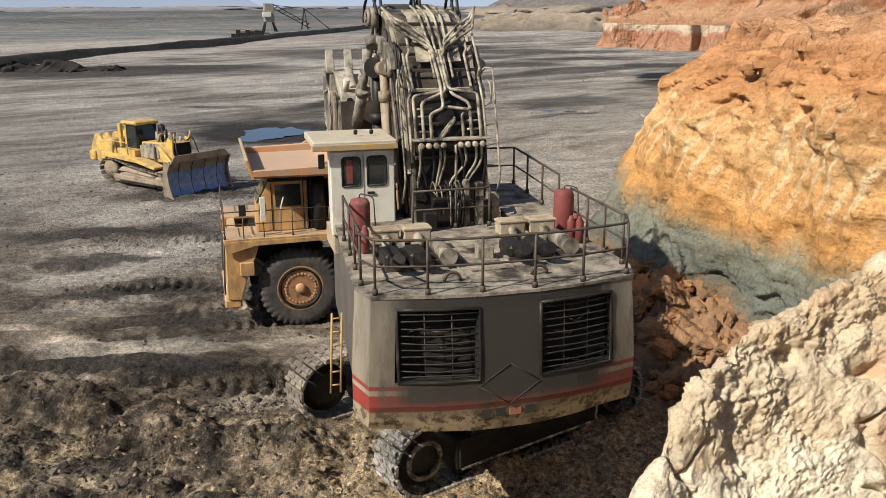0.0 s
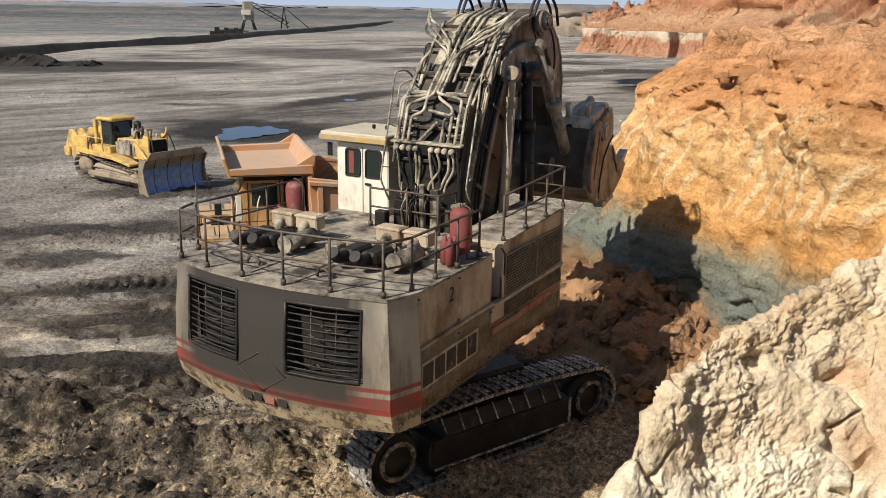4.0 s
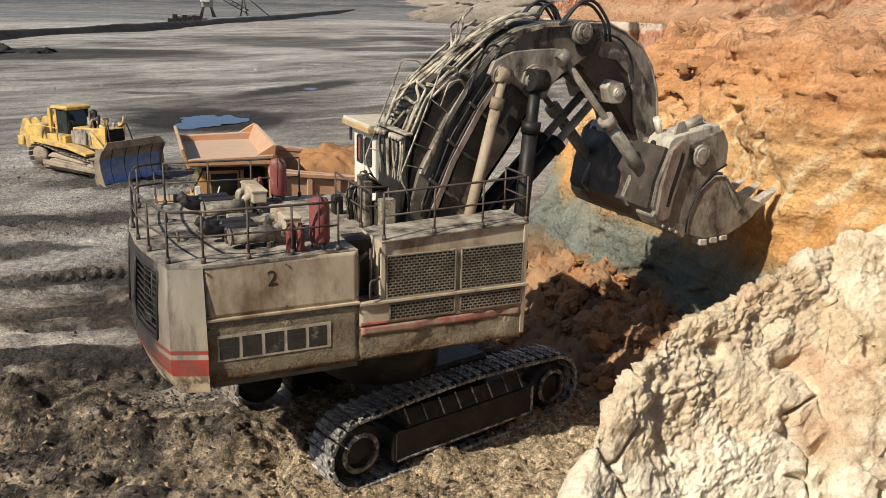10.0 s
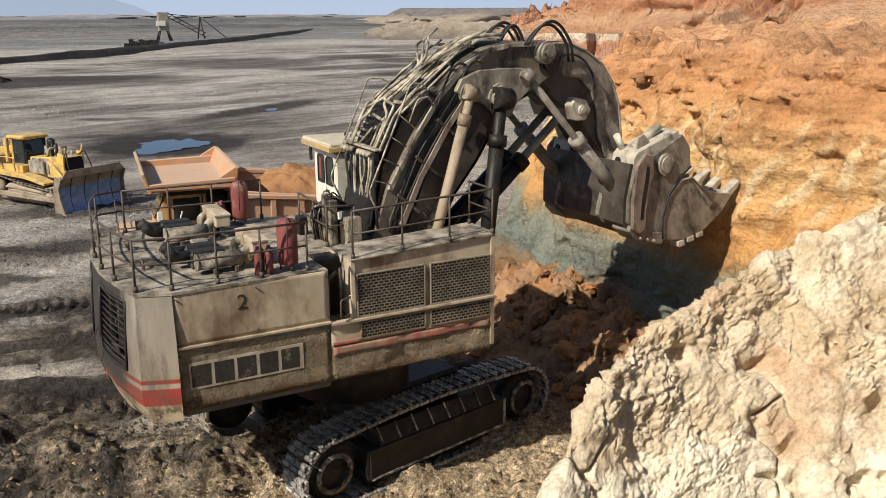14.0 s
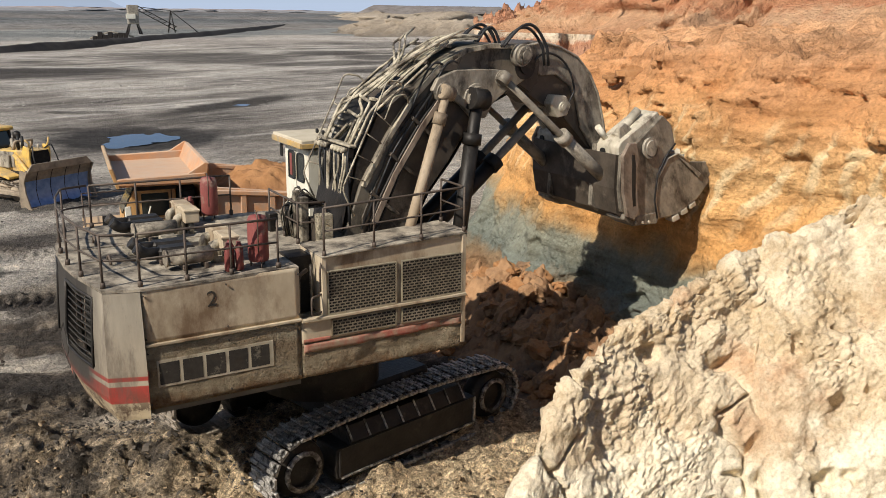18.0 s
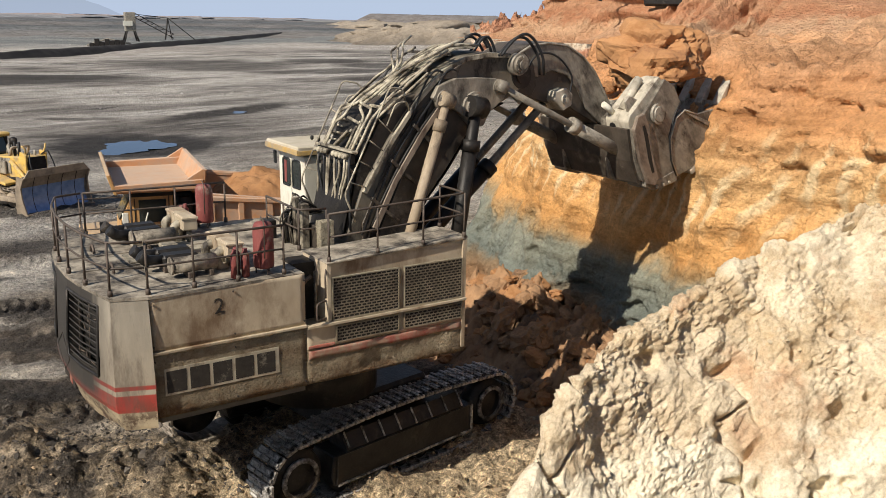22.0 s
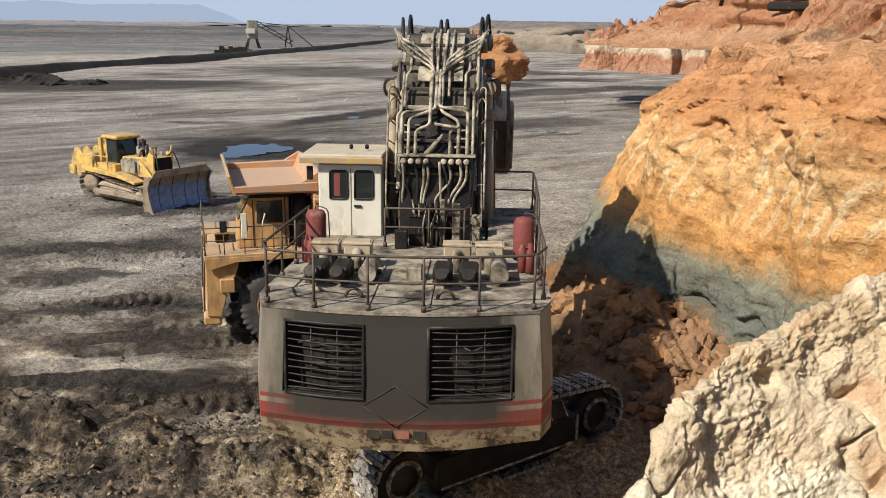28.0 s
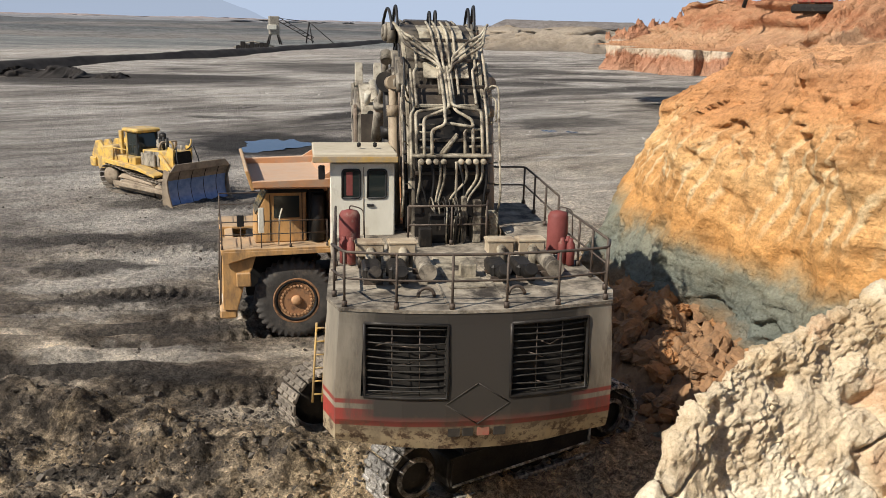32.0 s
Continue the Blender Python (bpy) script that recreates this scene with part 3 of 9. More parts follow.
def marl_material():
    """Pale crumbling marl with tan crumbs higher up, red-brown stains in the hollows and a dusty skin."""
    m, n, l, b = node_graph("crumbling_pale_marl")
    o = n.new("ShaderNodeTexCoord").outputs["Object"]
    sep = n.new("ShaderNodeSeparateXYZ")
    l.new(o, sep.inputs[0])
    lift = math_node(n, l, "MULTIPLY_ADD", noise_node(n, l, o, 0.55, 8, 0.68), 4.2)
    l.new(sep.outputs["Z"], lift.node.inputs[2])
    level = span_node(n, l, lift, 5.6, 10.6)
    col = ramp_node(n, l, level, [(0.0, (0.76, 0.665, 0.50)), (0.36, (0.79, 0.70, 0.535)), (0.46, (0.62, 0.495, 0.335)), (0.60, (0.70, 0.58, 0.41)), (0.74, (0.56, 0.425, 0.265)), (0.86, (0.73, 0.62, 0.45)), (1.0, (0.60, 0.465, 0.30))])
    rust = ramp_node(n, l, noise_node(n, l, o, 0.6, 8, 0.66), [(0.54, (0, 0, 0)), (0.64, (0.7, 0.7, 0.7))])
    col = mix_node(n, l, math_node(n, l, "MULTIPLY", rust, span_node(n, l, level, 0.35, 0.55)), col, (0.50, 0.295, 0.165))
    col = tint_node(n, l, col, ramp_node(n, l, noise_node(n, l, o, 3.2, 9, 0.7), [(0.32, (0.74, 0.70, 0.65)), (0.48, (1, 1, 1)), (0.68, (1.12, 1.13, 1.14))]))
    col = tint_node(n, l, col, ramp_node(n, l, noise_node(n, l, o, 24, 6, 0.7), [(0.34, (0.78, 0.76, 0.73)), (0.5, (1, 1, 1)), (0.66, (1.12, 1.12, 1.12))]))
    l.new(col, b.inputs["Base Color"])
    b.inputs["Roughness"].default_value, b.inputs["Specular IOR Level"].default_value = 0.95, 0.12
    bump_node(n, l, [(noise_node(n, l, o, 9, 6, 0.66), 0.8, 0.06), (noise_node(n, l, o, 32, 6, 0.7), 0.8, 0.02)], b)
    return m


M["ground"], M["bank"] = ground_material(), bank_material()
M["spur"] = marl_material()
M["redbench"] = strata_material("red_earth_bench", [(0.0, (0.50, 0.27, 0.15)), (0.25, (0.56, 0.35, 0.21)), (0.4, (0.46, 0.21, 0.11)), (0.6, (0.54, 0.30, 0.17)), (0.75, (0.42, 0.17, 0.09)), (1.0, (0.54, 0.32, 0.2))], 9, 18, 9, 0.16, 1.0)
M["whitecliff"] = strata_material("white_and_red_cliff", [(0.0, (0.50, 0.30, 0.2)), (0.42, (0.46, 0.22, 0.13)), (0.52, (0.64, 0.52, 0.39)), (0.70, (0.68, 0.57, 0.45)), (0.8, (0.52, 0.28, 0.17)), (1.0, (0.50, 0.25, 0.15))], -1, 11, 9, 0.11, 0.5)
M["paleheap"] = strata_material("pale_overburden_heaps", [(0.0, (0.17, 0.145, 0.12)), (0.35, (0.27, 0.225, 0.175)), (0.6, (0.34, 0.29, 0.23)), (1.0, (0.25, 0.205, 0.155))], 0, 14, 9, 0.05, 0.15)
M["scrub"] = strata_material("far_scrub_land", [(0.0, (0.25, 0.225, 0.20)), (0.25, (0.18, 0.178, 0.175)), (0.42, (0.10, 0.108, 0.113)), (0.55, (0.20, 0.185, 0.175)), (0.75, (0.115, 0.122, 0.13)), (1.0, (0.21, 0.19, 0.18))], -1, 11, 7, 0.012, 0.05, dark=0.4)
# distance haze is put into these blue-grey land tones
M["farland"] = strata_material("far_reddish_land_with_haze", [(0.0, (0.20, 0.21, 0.23)), (0.5, (0.25, 0.25, 0.26)), (1.0, (0.40, 0.30, 0.27))], 4, 20, 6, 0.004, 0.02)
M["coalridge"] = material("dark_coal_embankment", (0.014, 0.012, 0.011), (0.04, 0.034, 0.03), 0.3, 0.95, 0, 0.6, 1.5)
water = bpy.data.materials.new("shallow_pit_water")
water.use_nodes = True
_w = water.node_tree.nodes["Principled BSDF"]
_w.inputs["Base Color"].default_value, _w.inputs["Roughness"].default_value = (0.018, 0.055, 0.115, 1), 0.05
_w.inputs["IOR"].default_value = 1.07
M["water"] = water
# even pale blue glow stands in for haze low in the sky
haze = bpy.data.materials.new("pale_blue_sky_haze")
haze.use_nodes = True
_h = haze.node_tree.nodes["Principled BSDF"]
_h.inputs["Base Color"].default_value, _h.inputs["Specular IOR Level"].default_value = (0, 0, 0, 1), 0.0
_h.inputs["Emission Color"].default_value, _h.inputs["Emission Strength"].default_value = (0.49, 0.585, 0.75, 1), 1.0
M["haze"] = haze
# the mountain glows in a flat haze colour, no air lies before it
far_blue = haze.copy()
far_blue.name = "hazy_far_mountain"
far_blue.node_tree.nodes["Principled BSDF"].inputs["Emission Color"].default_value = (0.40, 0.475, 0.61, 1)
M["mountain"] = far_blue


# ---------------------------------------------------------------- mesh helpers
def box(bm, x0, x1, y0, y1, z0, z1, bevel=0.02):
    vs = [bm.verts.new((x, y, z)) for z in (z0, z1) for y in (y0, y1) for x in (x0, x1)]
    fs = [bm.faces.new([vs[i] for i in q]) for q in ((0, 2, 3, 1), (4, 5, 7, 6), (0, 1, 5, 4), (1, 3, 7, 5), (3, 2, 6, 7), (2, 0, 4, 6))]
    if bevel:
        bmesh.ops.bevel(bm, geom=list({e for f in fs for e in f.edges}), offset=bevel, segments=1, affect="EDGES", profile=0.5)
    return bm


def prism(bm, poly, x0, x1, bevel=0.0, axis="x"):
    """Extrude a closed outline. axis x: outline in (y, z); axis z: outline in (x, y); axis y: outline in (x, z)."""
    def at(p, d):
        return (d, p[0], p[1]) if axis == "x" else (p[0], p[1], d) if axis == "z" else (p[0], d, p[1])
    a = [bm.verts.new(at(p, x0)) for p in poly]
    b = [bm.verts.new(at(p, x1)) for p in poly]
    fs = [bm.faces.new(a), bm.faces.new(b[::-1])]
    for i in range(len(poly)):
        j = (i + 1) % len(poly)
        fs.append(bm.faces.new((a[i], b[i], b[j], a[j])))
    bmesh.ops.recalc_face_normals(bm, faces=fs)
    if bevel:
        bmesh.ops.bevel(bm, geom=list({e for f in fs for e in f.edges}), offset=bevel, segments=1, affect="EDGES", profile=0.5)
    return bm


def plate(bm, line, x0, x1, t):
    """A bent plate of thickness t along a line in (y, z), as wide as x0 to x1."""
    n = len(line)
    side = []
    for i in range(n):
        a, b = Vector(line[max(i - 1, 0)]), Vector(line[min(i + 1, n - 1)])
        d = (b - a).normalized()
        side.append((line[i][0] - d.y * t, line[i][1] + d.x * t))
    return prism(bm, list(line) + side[::-1], x0, x1)


def ring(center, d, r, n, up=None):
    d = d.normalized()
    u = up or (Vector((0, 0, 1)) if abs(d.z) < 0.9 else Vector((1, 0, 0)))
    a = d.cross(u).normalized()
    b = a.cross(d)
    return [center + a * (r * math.cos(2 * math.pi * k / n)) + b * (r * math.sin(2 * math.pi * k / n)) for k in range(n)]


def sweep(bm, pts, r, n=8, smooth=True):
    """A tube along a line of points."""
    pts = [Vector(p) for p in pts]
    loops, up = [], None
    for i, p in enumerate(pts):
        d = (pts[min(i + 1, len(pts) - 1)] - pts[max(i - 1, 0)]).normalized()
        if up is None:
            up = Vector((0, 0, 1)) if abs(d.z) < 0.9 else Vector((1, 0, 0))
        a = d.cross(up).normalized()
        up = a.cross(d).normalized()
        loops.append([bm.verts.new(p + a * (r * math.cos(2 * math.pi * k / n)) + up * (r * math.sin(2 * math.pi * k / n))) for k in range(n)])
    for p, q in zip(loops, loops[1:]):
        for k in range(n):
            f = bm.faces.new((p[k], p[(k + 1) % n], q[(k + 1) % n], q[k]))
            f.smooth = smooth
    bm.faces.new(loops[0][::-1])
    bm.faces.new(loops[-1])
    return bm


def bend(pts, r=0.1, n=3):
    """The same line of points with its corners rounded."""
    pts = [Vector(p) for p in pts]
    out = [pts[0]]
    for a, b, c in zip(pts, pts[1:], pts[2:]):
        k = min(r, (a - b).length * 0.45, (c - b).length * 0.45)
        p, q = b + (a - b).normalized() * k, b + (c - b).normalized() * k
        out += [p.lerp(b, s).lerp(b.lerp(q, s), s) for s in [i / n for i in range(n + 1)]]
    return out + [pts[-1]]


def cyl(bm, p0, p1, r0, r1=None, n=16, smooth=True):
    p0, p1 = Vector(p0), Vector(p1)
    r1 = r0 if r1 is None else r1
    a, b = [bm.verts.new(v) for v in ring(p0, p1 - p0, r0, n)], [bm.verts.new(v) for v in ring(p1, p1 - p0, r1, n)]
    for k in range(n):
        bm.faces.new((a[k], a[(k + 1) % n], b[(k + 1) % n], b[k])).smooth = smooth
    bm.faces.new(a[::-1])
    bm.faces.new(b)
    return bm


def lathe(bm, prof, origin=(0, 0, 0), axis="z", n=20, caps=True):
    """Turn a profile of (radius, height) about an axis."""
    o = Vector(origin)
    loops = []
    for r, h in prof:
        lp = []
        for k in range(n):
            c, s = r * math.cos(2 * math.pi * k / n), r * math.sin(2 * math.pi * k / n)
            lp.append(bm.verts.new(o + Vector((c, s, h) if axis == "z" else (h, c, s) if axis == "x" else (s, h, c))))
        loops.append(lp)
    for p, q in zip(loops, loops[1:]):
        for k in range(n):
            bm.faces.new((p[k], p[(k + 1) % n], q[(k + 1) % n], q[k])).smooth = True
    if caps:
        bm.faces.new(loops[0][::-1])
        bm.faces.new(loops[-1])
    return bm


def make(fn, *args, **kw):
    bm = bmesh.new()
    fn(bm, *args, **kw)
    return bm


def mesh_of(name, bm, mat):
    me = bpy.data.meshes.new(name)
    bm.to_mesh(me)
    bm.free()
    me.materials.append(mat)
    return me


def part(name, bm, mat, parent, label="", at=None):
    """One mesh object under a thing or a part."""
    ob = new(name, bm if isinstance(bm, bpy.types.Mesh) else mesh_of(name, bm, mat))
    ob.parent = parent
    if at is not None:
        ob.matrix_basis = at
    return tagged(ob, label)


def thing(name, label, category, group="", at=None):
    ob = tagged(new(name), label, category, group)
    if at is not None:
        ob.matrix_basis = at
    return ob


def solid(name, bm, mat, label, category="", kind="", group="", at=None):
    ob = new(name, bm if isinstance(bm, bpy.types.Mesh) else mesh_of(name, bm, mat))
    if at is not None:
        ob.matrix_basis = at
    return tagged(ob, label, category, group, kind)


def fbm(x, y, z, octaves=5, gain=0.5):
    v, a = 0.0, 1.0
    for k in range(octaves):
        f = 2.0 ** k
        v += a * noise.noise((x * f, y * f, z * f + 7.3 * k))
        a *= gain
    return v


def smoothstep(a, b, x):
    t = min(max((x - a) / (b - a), 0.0), 1.0)
    return t * t * (3 - 2 * t)


def grid_mesh(name, pts, nu, nv, mat, smooth=True):
    faces = [(i * nv + j, (i + 1) * nv + j, (i + 1) * nv + j + 1, i * nv + j + 1) for i in range(nu - 1) for j in range(nv - 1)]
    me = bpy.data.meshes.new(name)
    me.from_pydata(pts, [], faces)
    me.materials.append(mat)
    if smooth:
        me.polygons.foreach_set("use_smooth", [True] * len(faces))
    return me


def clod_mesh(name, seed, mat, flat=0.75, sub=2):
    """A broken lump of earth."""
    bm = bmesh.new()
    bmesh.ops.create_icosphere(bm, subdivisions=sub, radius=1.0)
    for v in bm.verts:
        c = v.co.copy()
        k = 1 + 0.42 * fbm(c.x * 0.9 + seed * 3.1, c.y * 0.9, c.z * 0.9 - seed, 3, 0.55)
        q = Vector([round(w * 1.6 * k) / 1.6 for w in c])
        v.co = (c * k).lerp(q, 0.5)
        v.co.z *= flat
    return mesh_of(name, bm, mat)


def chip_mesh(name, seed, mat):
    """An angular splinter of earth or shale."""
    rng = random.Random(seed)
    bm = bmesh.new()
    for _ in range(11):
        v = Vector((rng.gauss(0, 1), rng.gauss(0, 1), rng.gauss(0, 1))).normalized()
        bm.verts.new((v.x * rng.uniform(0.7, 1.25), v.y * rng.uniform(0.6, 1.0), v.z * rng.uniform(0.45, 0.8)))
    bmesh.ops.convex_hull(bm, input=bm.verts)
    return mesh_of(name, bm, mat)

# ---------------------------------------------------------------- setting
BANK = [(150, 84), (70, 92), (34, 80), (19, 64), (10.5, 50), (5.8, 42), (4.5, 37.2), (5.2, 33.2), (6.4, 30.2), (8.1, 27.6), (9.2, 24.9), (10.3, 22.2), (11.7, 18.6), (12.6, 14.5), (12.0, 9), (9, 5), (4.5, 2.8), (0.5, 1.9),
        (-6, 1.6), (-16, 0), (-40, -12), (-120, -60)]   # foot of the bench, from the far end to behind the operator


def billow(x, y, z, octaves=4, gain=0.55):
    """Rounded lumps with sharp creases between them."""
    v, a = 0.0, 1.0
    for k in range(octaves):
        f = 2.1 ** k
        v += a * abs(noise.noise((x * f, y * f, z * f + 3.7 * k)))
        a *= gain
    return v


def blocks(x, y, z, f):
    """Angular broken lumps: every cell is a facet of its own height and tilt, with a gap round it."""
    w = 0.25 / f
    p = Vector((x + w * noise.noise((x * f * 1.7, y * f * 1.7, z * f * 1.7)), y + w * noise.noise((x * f * 1.7 + 9, y * f * 1.7, z * f * 1.7)), z)) * f
    d, c = noise.voronoi(p)[:2]
    r = noise.noise_vector(c[0] * 3.7)
    return (0.9 * r.x + 0.9 * (p - c[0]).dot(r) - 0.22 * max(0.0, 1 - 9 * (d[1] - d[0]))) / f


def along(line, step):
    """Points at even steps on a smooth line through the given points."""
    pts = [Vector((*p, 0)) for p in line]
    out = []
    for i in range(len(pts) - 1):
        a, b, c, d = pts[max(i - 1, 0)], pts[i], pts[i + 1], pts[min(i + 2, len(pts) - 1)]
        n = max(2, int((c - b).length / step(b)))
        for k in range(n):
            t = k / n
            out.append(0.5 * ((2 * b) + (c - a) * t + (2 * a - 5 * b + 4 * c - d) * t * t + (3 * b - a - 3 * c + d) * t ** 3))
    return out + [pts[-1]]


PUDDLES = [(10.4, 101.5, 1.6, 1.1), (13.4, 100.4, 1.7, 0.9), (-11.2, 115.0, 1.6, 1.8)]


def ground_height(x, y):
    r = math.hypot(x, y)
    h = 0.10 * fbm(x * 0.12, y * 0.12, 0, 4)
    near = 1 - smoothstep(45, 110, r)
    h += near * (0.10 * fbm(x * 0.55, y * 0.9, 3, 4, 0.6))
    # furrowed berm of broken ground behind the excavator
    ridge = math.exp(-((y - (22.3 - 0.10 * (x + 9) + 0.9 * math.sin(x * 0.35))) / 1.1) ** 2) * smoothstep(-19, -12, x) * (1 - smoothstep(-4.5, -2.5, x))
    h += ridge * (0.55 + 0.5 * fbm(x * 0.8, y * 0.8, 9, 4, 0.6))
    rough = (1 - smoothstep(20.5, 26, y)) * smoothstep(-22, -14, x)
    h += rough * (0.22 * fbm(x * 1.6, y * 1.6, 5, 4, 0.6) + 0.34 * blocks(x, y, 2, 1.4) + 0.5 * blocks(x, y, 7, 3.4))
    # rut bands across the floor
    rut = math.exp(-((y - 31 - 0.25 * x) / 5) ** 2) * (1 - smoothstep(-12, -8, x))
    h += rut * 0.18 * math.sin((y - 0.2 * x) * 4.2 + 2 * fbm(x * 0.1, y * 0.3, 2, 2))
    h += 0.6 * smoothstep(120, 200, r) * fbm(x * 0.02, y * 0.02, 4, 4)
    # the far land rises past the pit
    h += 8.5 * smoothstep(700, 2600, y) * (1 + 0.25 * fbm(x * 0.0012, y * 0.0012, 1, 4))
    pond = ((x + 17.7) / 4.2) ** 2 + ((y - 82.6) / 5.2) ** 2
    h -= 0.5 * math.exp(-pond * 1.2)
    for px, py, w, d in PUDDLES:
        h -= 0.28 * math.exp(-((x - px) / (1.5 * w)) ** 2 - ((y - py) / (1.8 * d)) ** 2)
    h += tread_marks(x, y)
    if 16 < y < 60 and -36 < x < 8:
        h += 0.26 * billow(x * 0.7, y * 1.1, 6, 4, 0.62) * smoothstep(-0.25, 0.4, noise.noise((x * 0.15, y * 0.25, 2.2)))
    return h


TRACKS = [(-22, 31, 9, 0.55), (-22, 33.2, 9, 0.55), (-24, 36.5, 3, 0.6), (-24, 38.9, 3, 0.6), (-20, 27.0, 16, 0.5), (-20, 29.0, 16, 0.5), (-26, 44, -7, 0.6), (-26, 46.4, -7, 0.6), (-30, 52, 2, 0.6), (-30, 54.3, 2, 0.6), (-20, 25.0, 3, 0.7), (-20, 23.6, 3, 0.7), (-16, 34.5, -4, 0.6), (-16, 41, 12, 0.6)]


def tread_marks(x, y):
    """Crawler and tyre prints pressed into the floor."""
    if not (-34 < x < -3.5 and 23 < y < 60):
        return 0.0
    h = 0.0
    for k, (x0, y0, a, w) in enumerate(TRACKS):
        c, s = math.cos(radians(a)), math.sin(radians(a))
        v = -(x - x0) * s + (y - y0) * c + 0.5 * math.sin(x * 0.13 + k // 2)
        if abs(v) < w * 1.3:
            u = (x - x0) * c + (y - y0) * s
            keep = smoothstep(-0.25, 0.15, noise.noise((x * 0.16, y * 0.3, k * 3.1)))
            h += keep * ((-0.05 + 0.11 * math.sin(u * 13 + 3 * abs(v) * (k % 2))) * smoothstep(w, w * 0.8, abs(v)) + 0.07 * math.exp(-((abs(v) - w * 1.05) / 0.12) ** 2))
    return h


def build_ground():
    nu, nv = 560, 620
    us = [-1 + 2 * i / (nu - 1) for i in range(nu)]
    xs = [-6 + 26 * u + 4200 * abs(u) ** 7 * (1 if u > 0 else -1) for u in us]
    ys = [6 + 75 * v + 4400 * v ** 9 - 40 * (1 - v) ** 30 for v in [j / (nv - 1) for j in range(nv)]]
    pts = [(x, y, ground_height(x, y)) for x in xs for y in ys]
    tagged(new("ground", grid_mesh("ground", pts, nu, nv, M["ground"])), "coal-dark pit floor with pale dust, ruts and broken clods", "ground", "", "structure")


def build_bank():
    """The bench that is being dug: foot, steep clay face with scrapes and ledges, broken crest, and the top sheet behind it."""
    line = along(BANK, lambda p: 0.11 if -2 < p.x < 16 and p.y > 12 else 0.5 if p.y > -5 and p.x < 40 else 3)
    nv_face, nv_top = 120, 40
    pts = []
    nu = len(line)
    for i, p in enumerate(line):
        d = (line[min(i + 1, nu - 1)] - line[max(i - 1, 0)]).normalized()
        out = Vector((-d.y, d.x, 0))        # towards the solid ground
        if out.dot(Vector((30, 20, 0)) - p) < 0 and p.y > 6:
            out = -out
        if p.y <= 6:
            out = Vector((0.25, -1, 0)).normalized()
        near_op = 1 - smoothstep(5, 11, math.hypot(p.x, p.y))
        top = 9.9 + 0.5 * fbm(p.x * 0.11, p.y * 0.11, 2, 3) - 0.4 * near_op
        lean = 1.9 - 1.2 * near_op - 0.9 * smoothstep(20, 23, p.y) * (1 - smoothstep(26.5, 29, p.y)) + 2.5 * smoothstep(29.6, 34.2, p.y) * (1 - smoothstep(46, 60, p.y))
        for j in range(nv_face):
            v = j / (nv_face - 1)
            z = -0.4 + (top + 0.4) * v
            back = lean * v + 0.55 * smoothstep(0.0, 0.15, v)
            q = p + out * back
            n1 = 0.6 * fbm(q.x * 0.22, q.y * 0.22, z * 0.18, 4, 0.5)
            n2 = 0.18 * fbm(q.x * 0.9, q.y * 0.9, z * 1.0, 4, 0.55)
            scr = 0.10 * abs(math.sin(q.y * 4.6 + 1.6 * z + 1.2 * fbm(q.x * 0.25, q.y * 0.25, z * 0.1, 2))) * smoothstep(0.3, 0.45, v) * (1 - smoothstep(0.72, 0.86, v)) * smoothstep(-0.2, 0.2, noise.noise((q.x * 0.3, q.y * 0.3, z * 0.25)))
            led = 0.2 * abs(noise.noise((q.x * 0.35, q.y * 0.35, z * 0.9))) * smoothstep(0.7, 0.95, v)
            amp = 1 - near_op
            high = smoothstep(0.55, 0.95, v)
            low = 1 - smoothstep(0.3, 0.42, v)
            calm = smoothstep(0.3, 0.4, v) * (1 - smoothstep(0.66, 0.85, v))
            rag = (0.45 + 0.35 * high - 0.33 * calm) * (0.42 * blocks(q.x, q.y, z * 1.4, 0.8) + 0.5 * blocks(q.x, q.y, z * 1.3, 2.2)) + 0.35 * (1 - 0.8 * calm) * smoothstep(0.42, 0.62, noise.noise((q.x * 0.8, q.y * 0.8, z * 1.8)))
            cut = (1.6 - 1.0 * smoothstep(20, 23, p.y) * (1 - smoothstep(26.5, 29, p.y))) * smoothstep(0.74, 1.0, v) ** 2
            lum = lumps_on(q.x, q.y, z, ((0.8, 0.10 + 0.15 * high), (2.0, 0.10 + 0.25 * high + 0.15 * low), (4.6, 0.14 + 0.3 * high + 0.2 * low))) * (1 if p.x < 40 else 0)
            q = q + out * ((n1 + n2 + scr + led + rag + cut - lum) * amp)
            pts.append((q.x, q.y, z + 0.12 * fbm(q.x * 0.8, q.y * 0.8, z, 3) * v))
        rim = Vector(pts[-1])
        for j in range(1, nv_top + 1):
            w = j / nv_top
            q = Vector((rim.x, rim.y, 0)) + out * (60 * w ** 2.4)
            clod = 0.55 * fbm(q.x * 0.5, q.y * 0.5, 4, 5, 0.6) * (1 - near_op)
            rise = 3.4 * smoothstep(6, 40, 60 * w ** 2.4) * smoothstep(12, 20, p.y)
            lumps = (0.55 * billow(q.x * 0.55, q.y * 0.55, 3, 5, 0.55) + 0.5 * blocks(q.x, q.y, 3, 0.7) + 0.5 * blocks(q.x, q.y, 5, 1.8)) * (1 - near_op) * smoothstep(0.0, 0.12, w) * (1 - smoothstep(25, 50, 60 * w ** 2.4))
            pts.append((q.x, q.y, rim.z + (top - rim.z) * smoothstep(0, 0.3, w) + clod * (0.4 + w) * smoothstep(0, 0.1, w) + lumps + rise))
    tagged(new("excavated_bank", grid_mesh("excavated_bank", pts, nu, nv_face + nv_top, M["bank"])),
           "steep dug face of layered orange clay over blue-green marl", "bank", "", "structure")


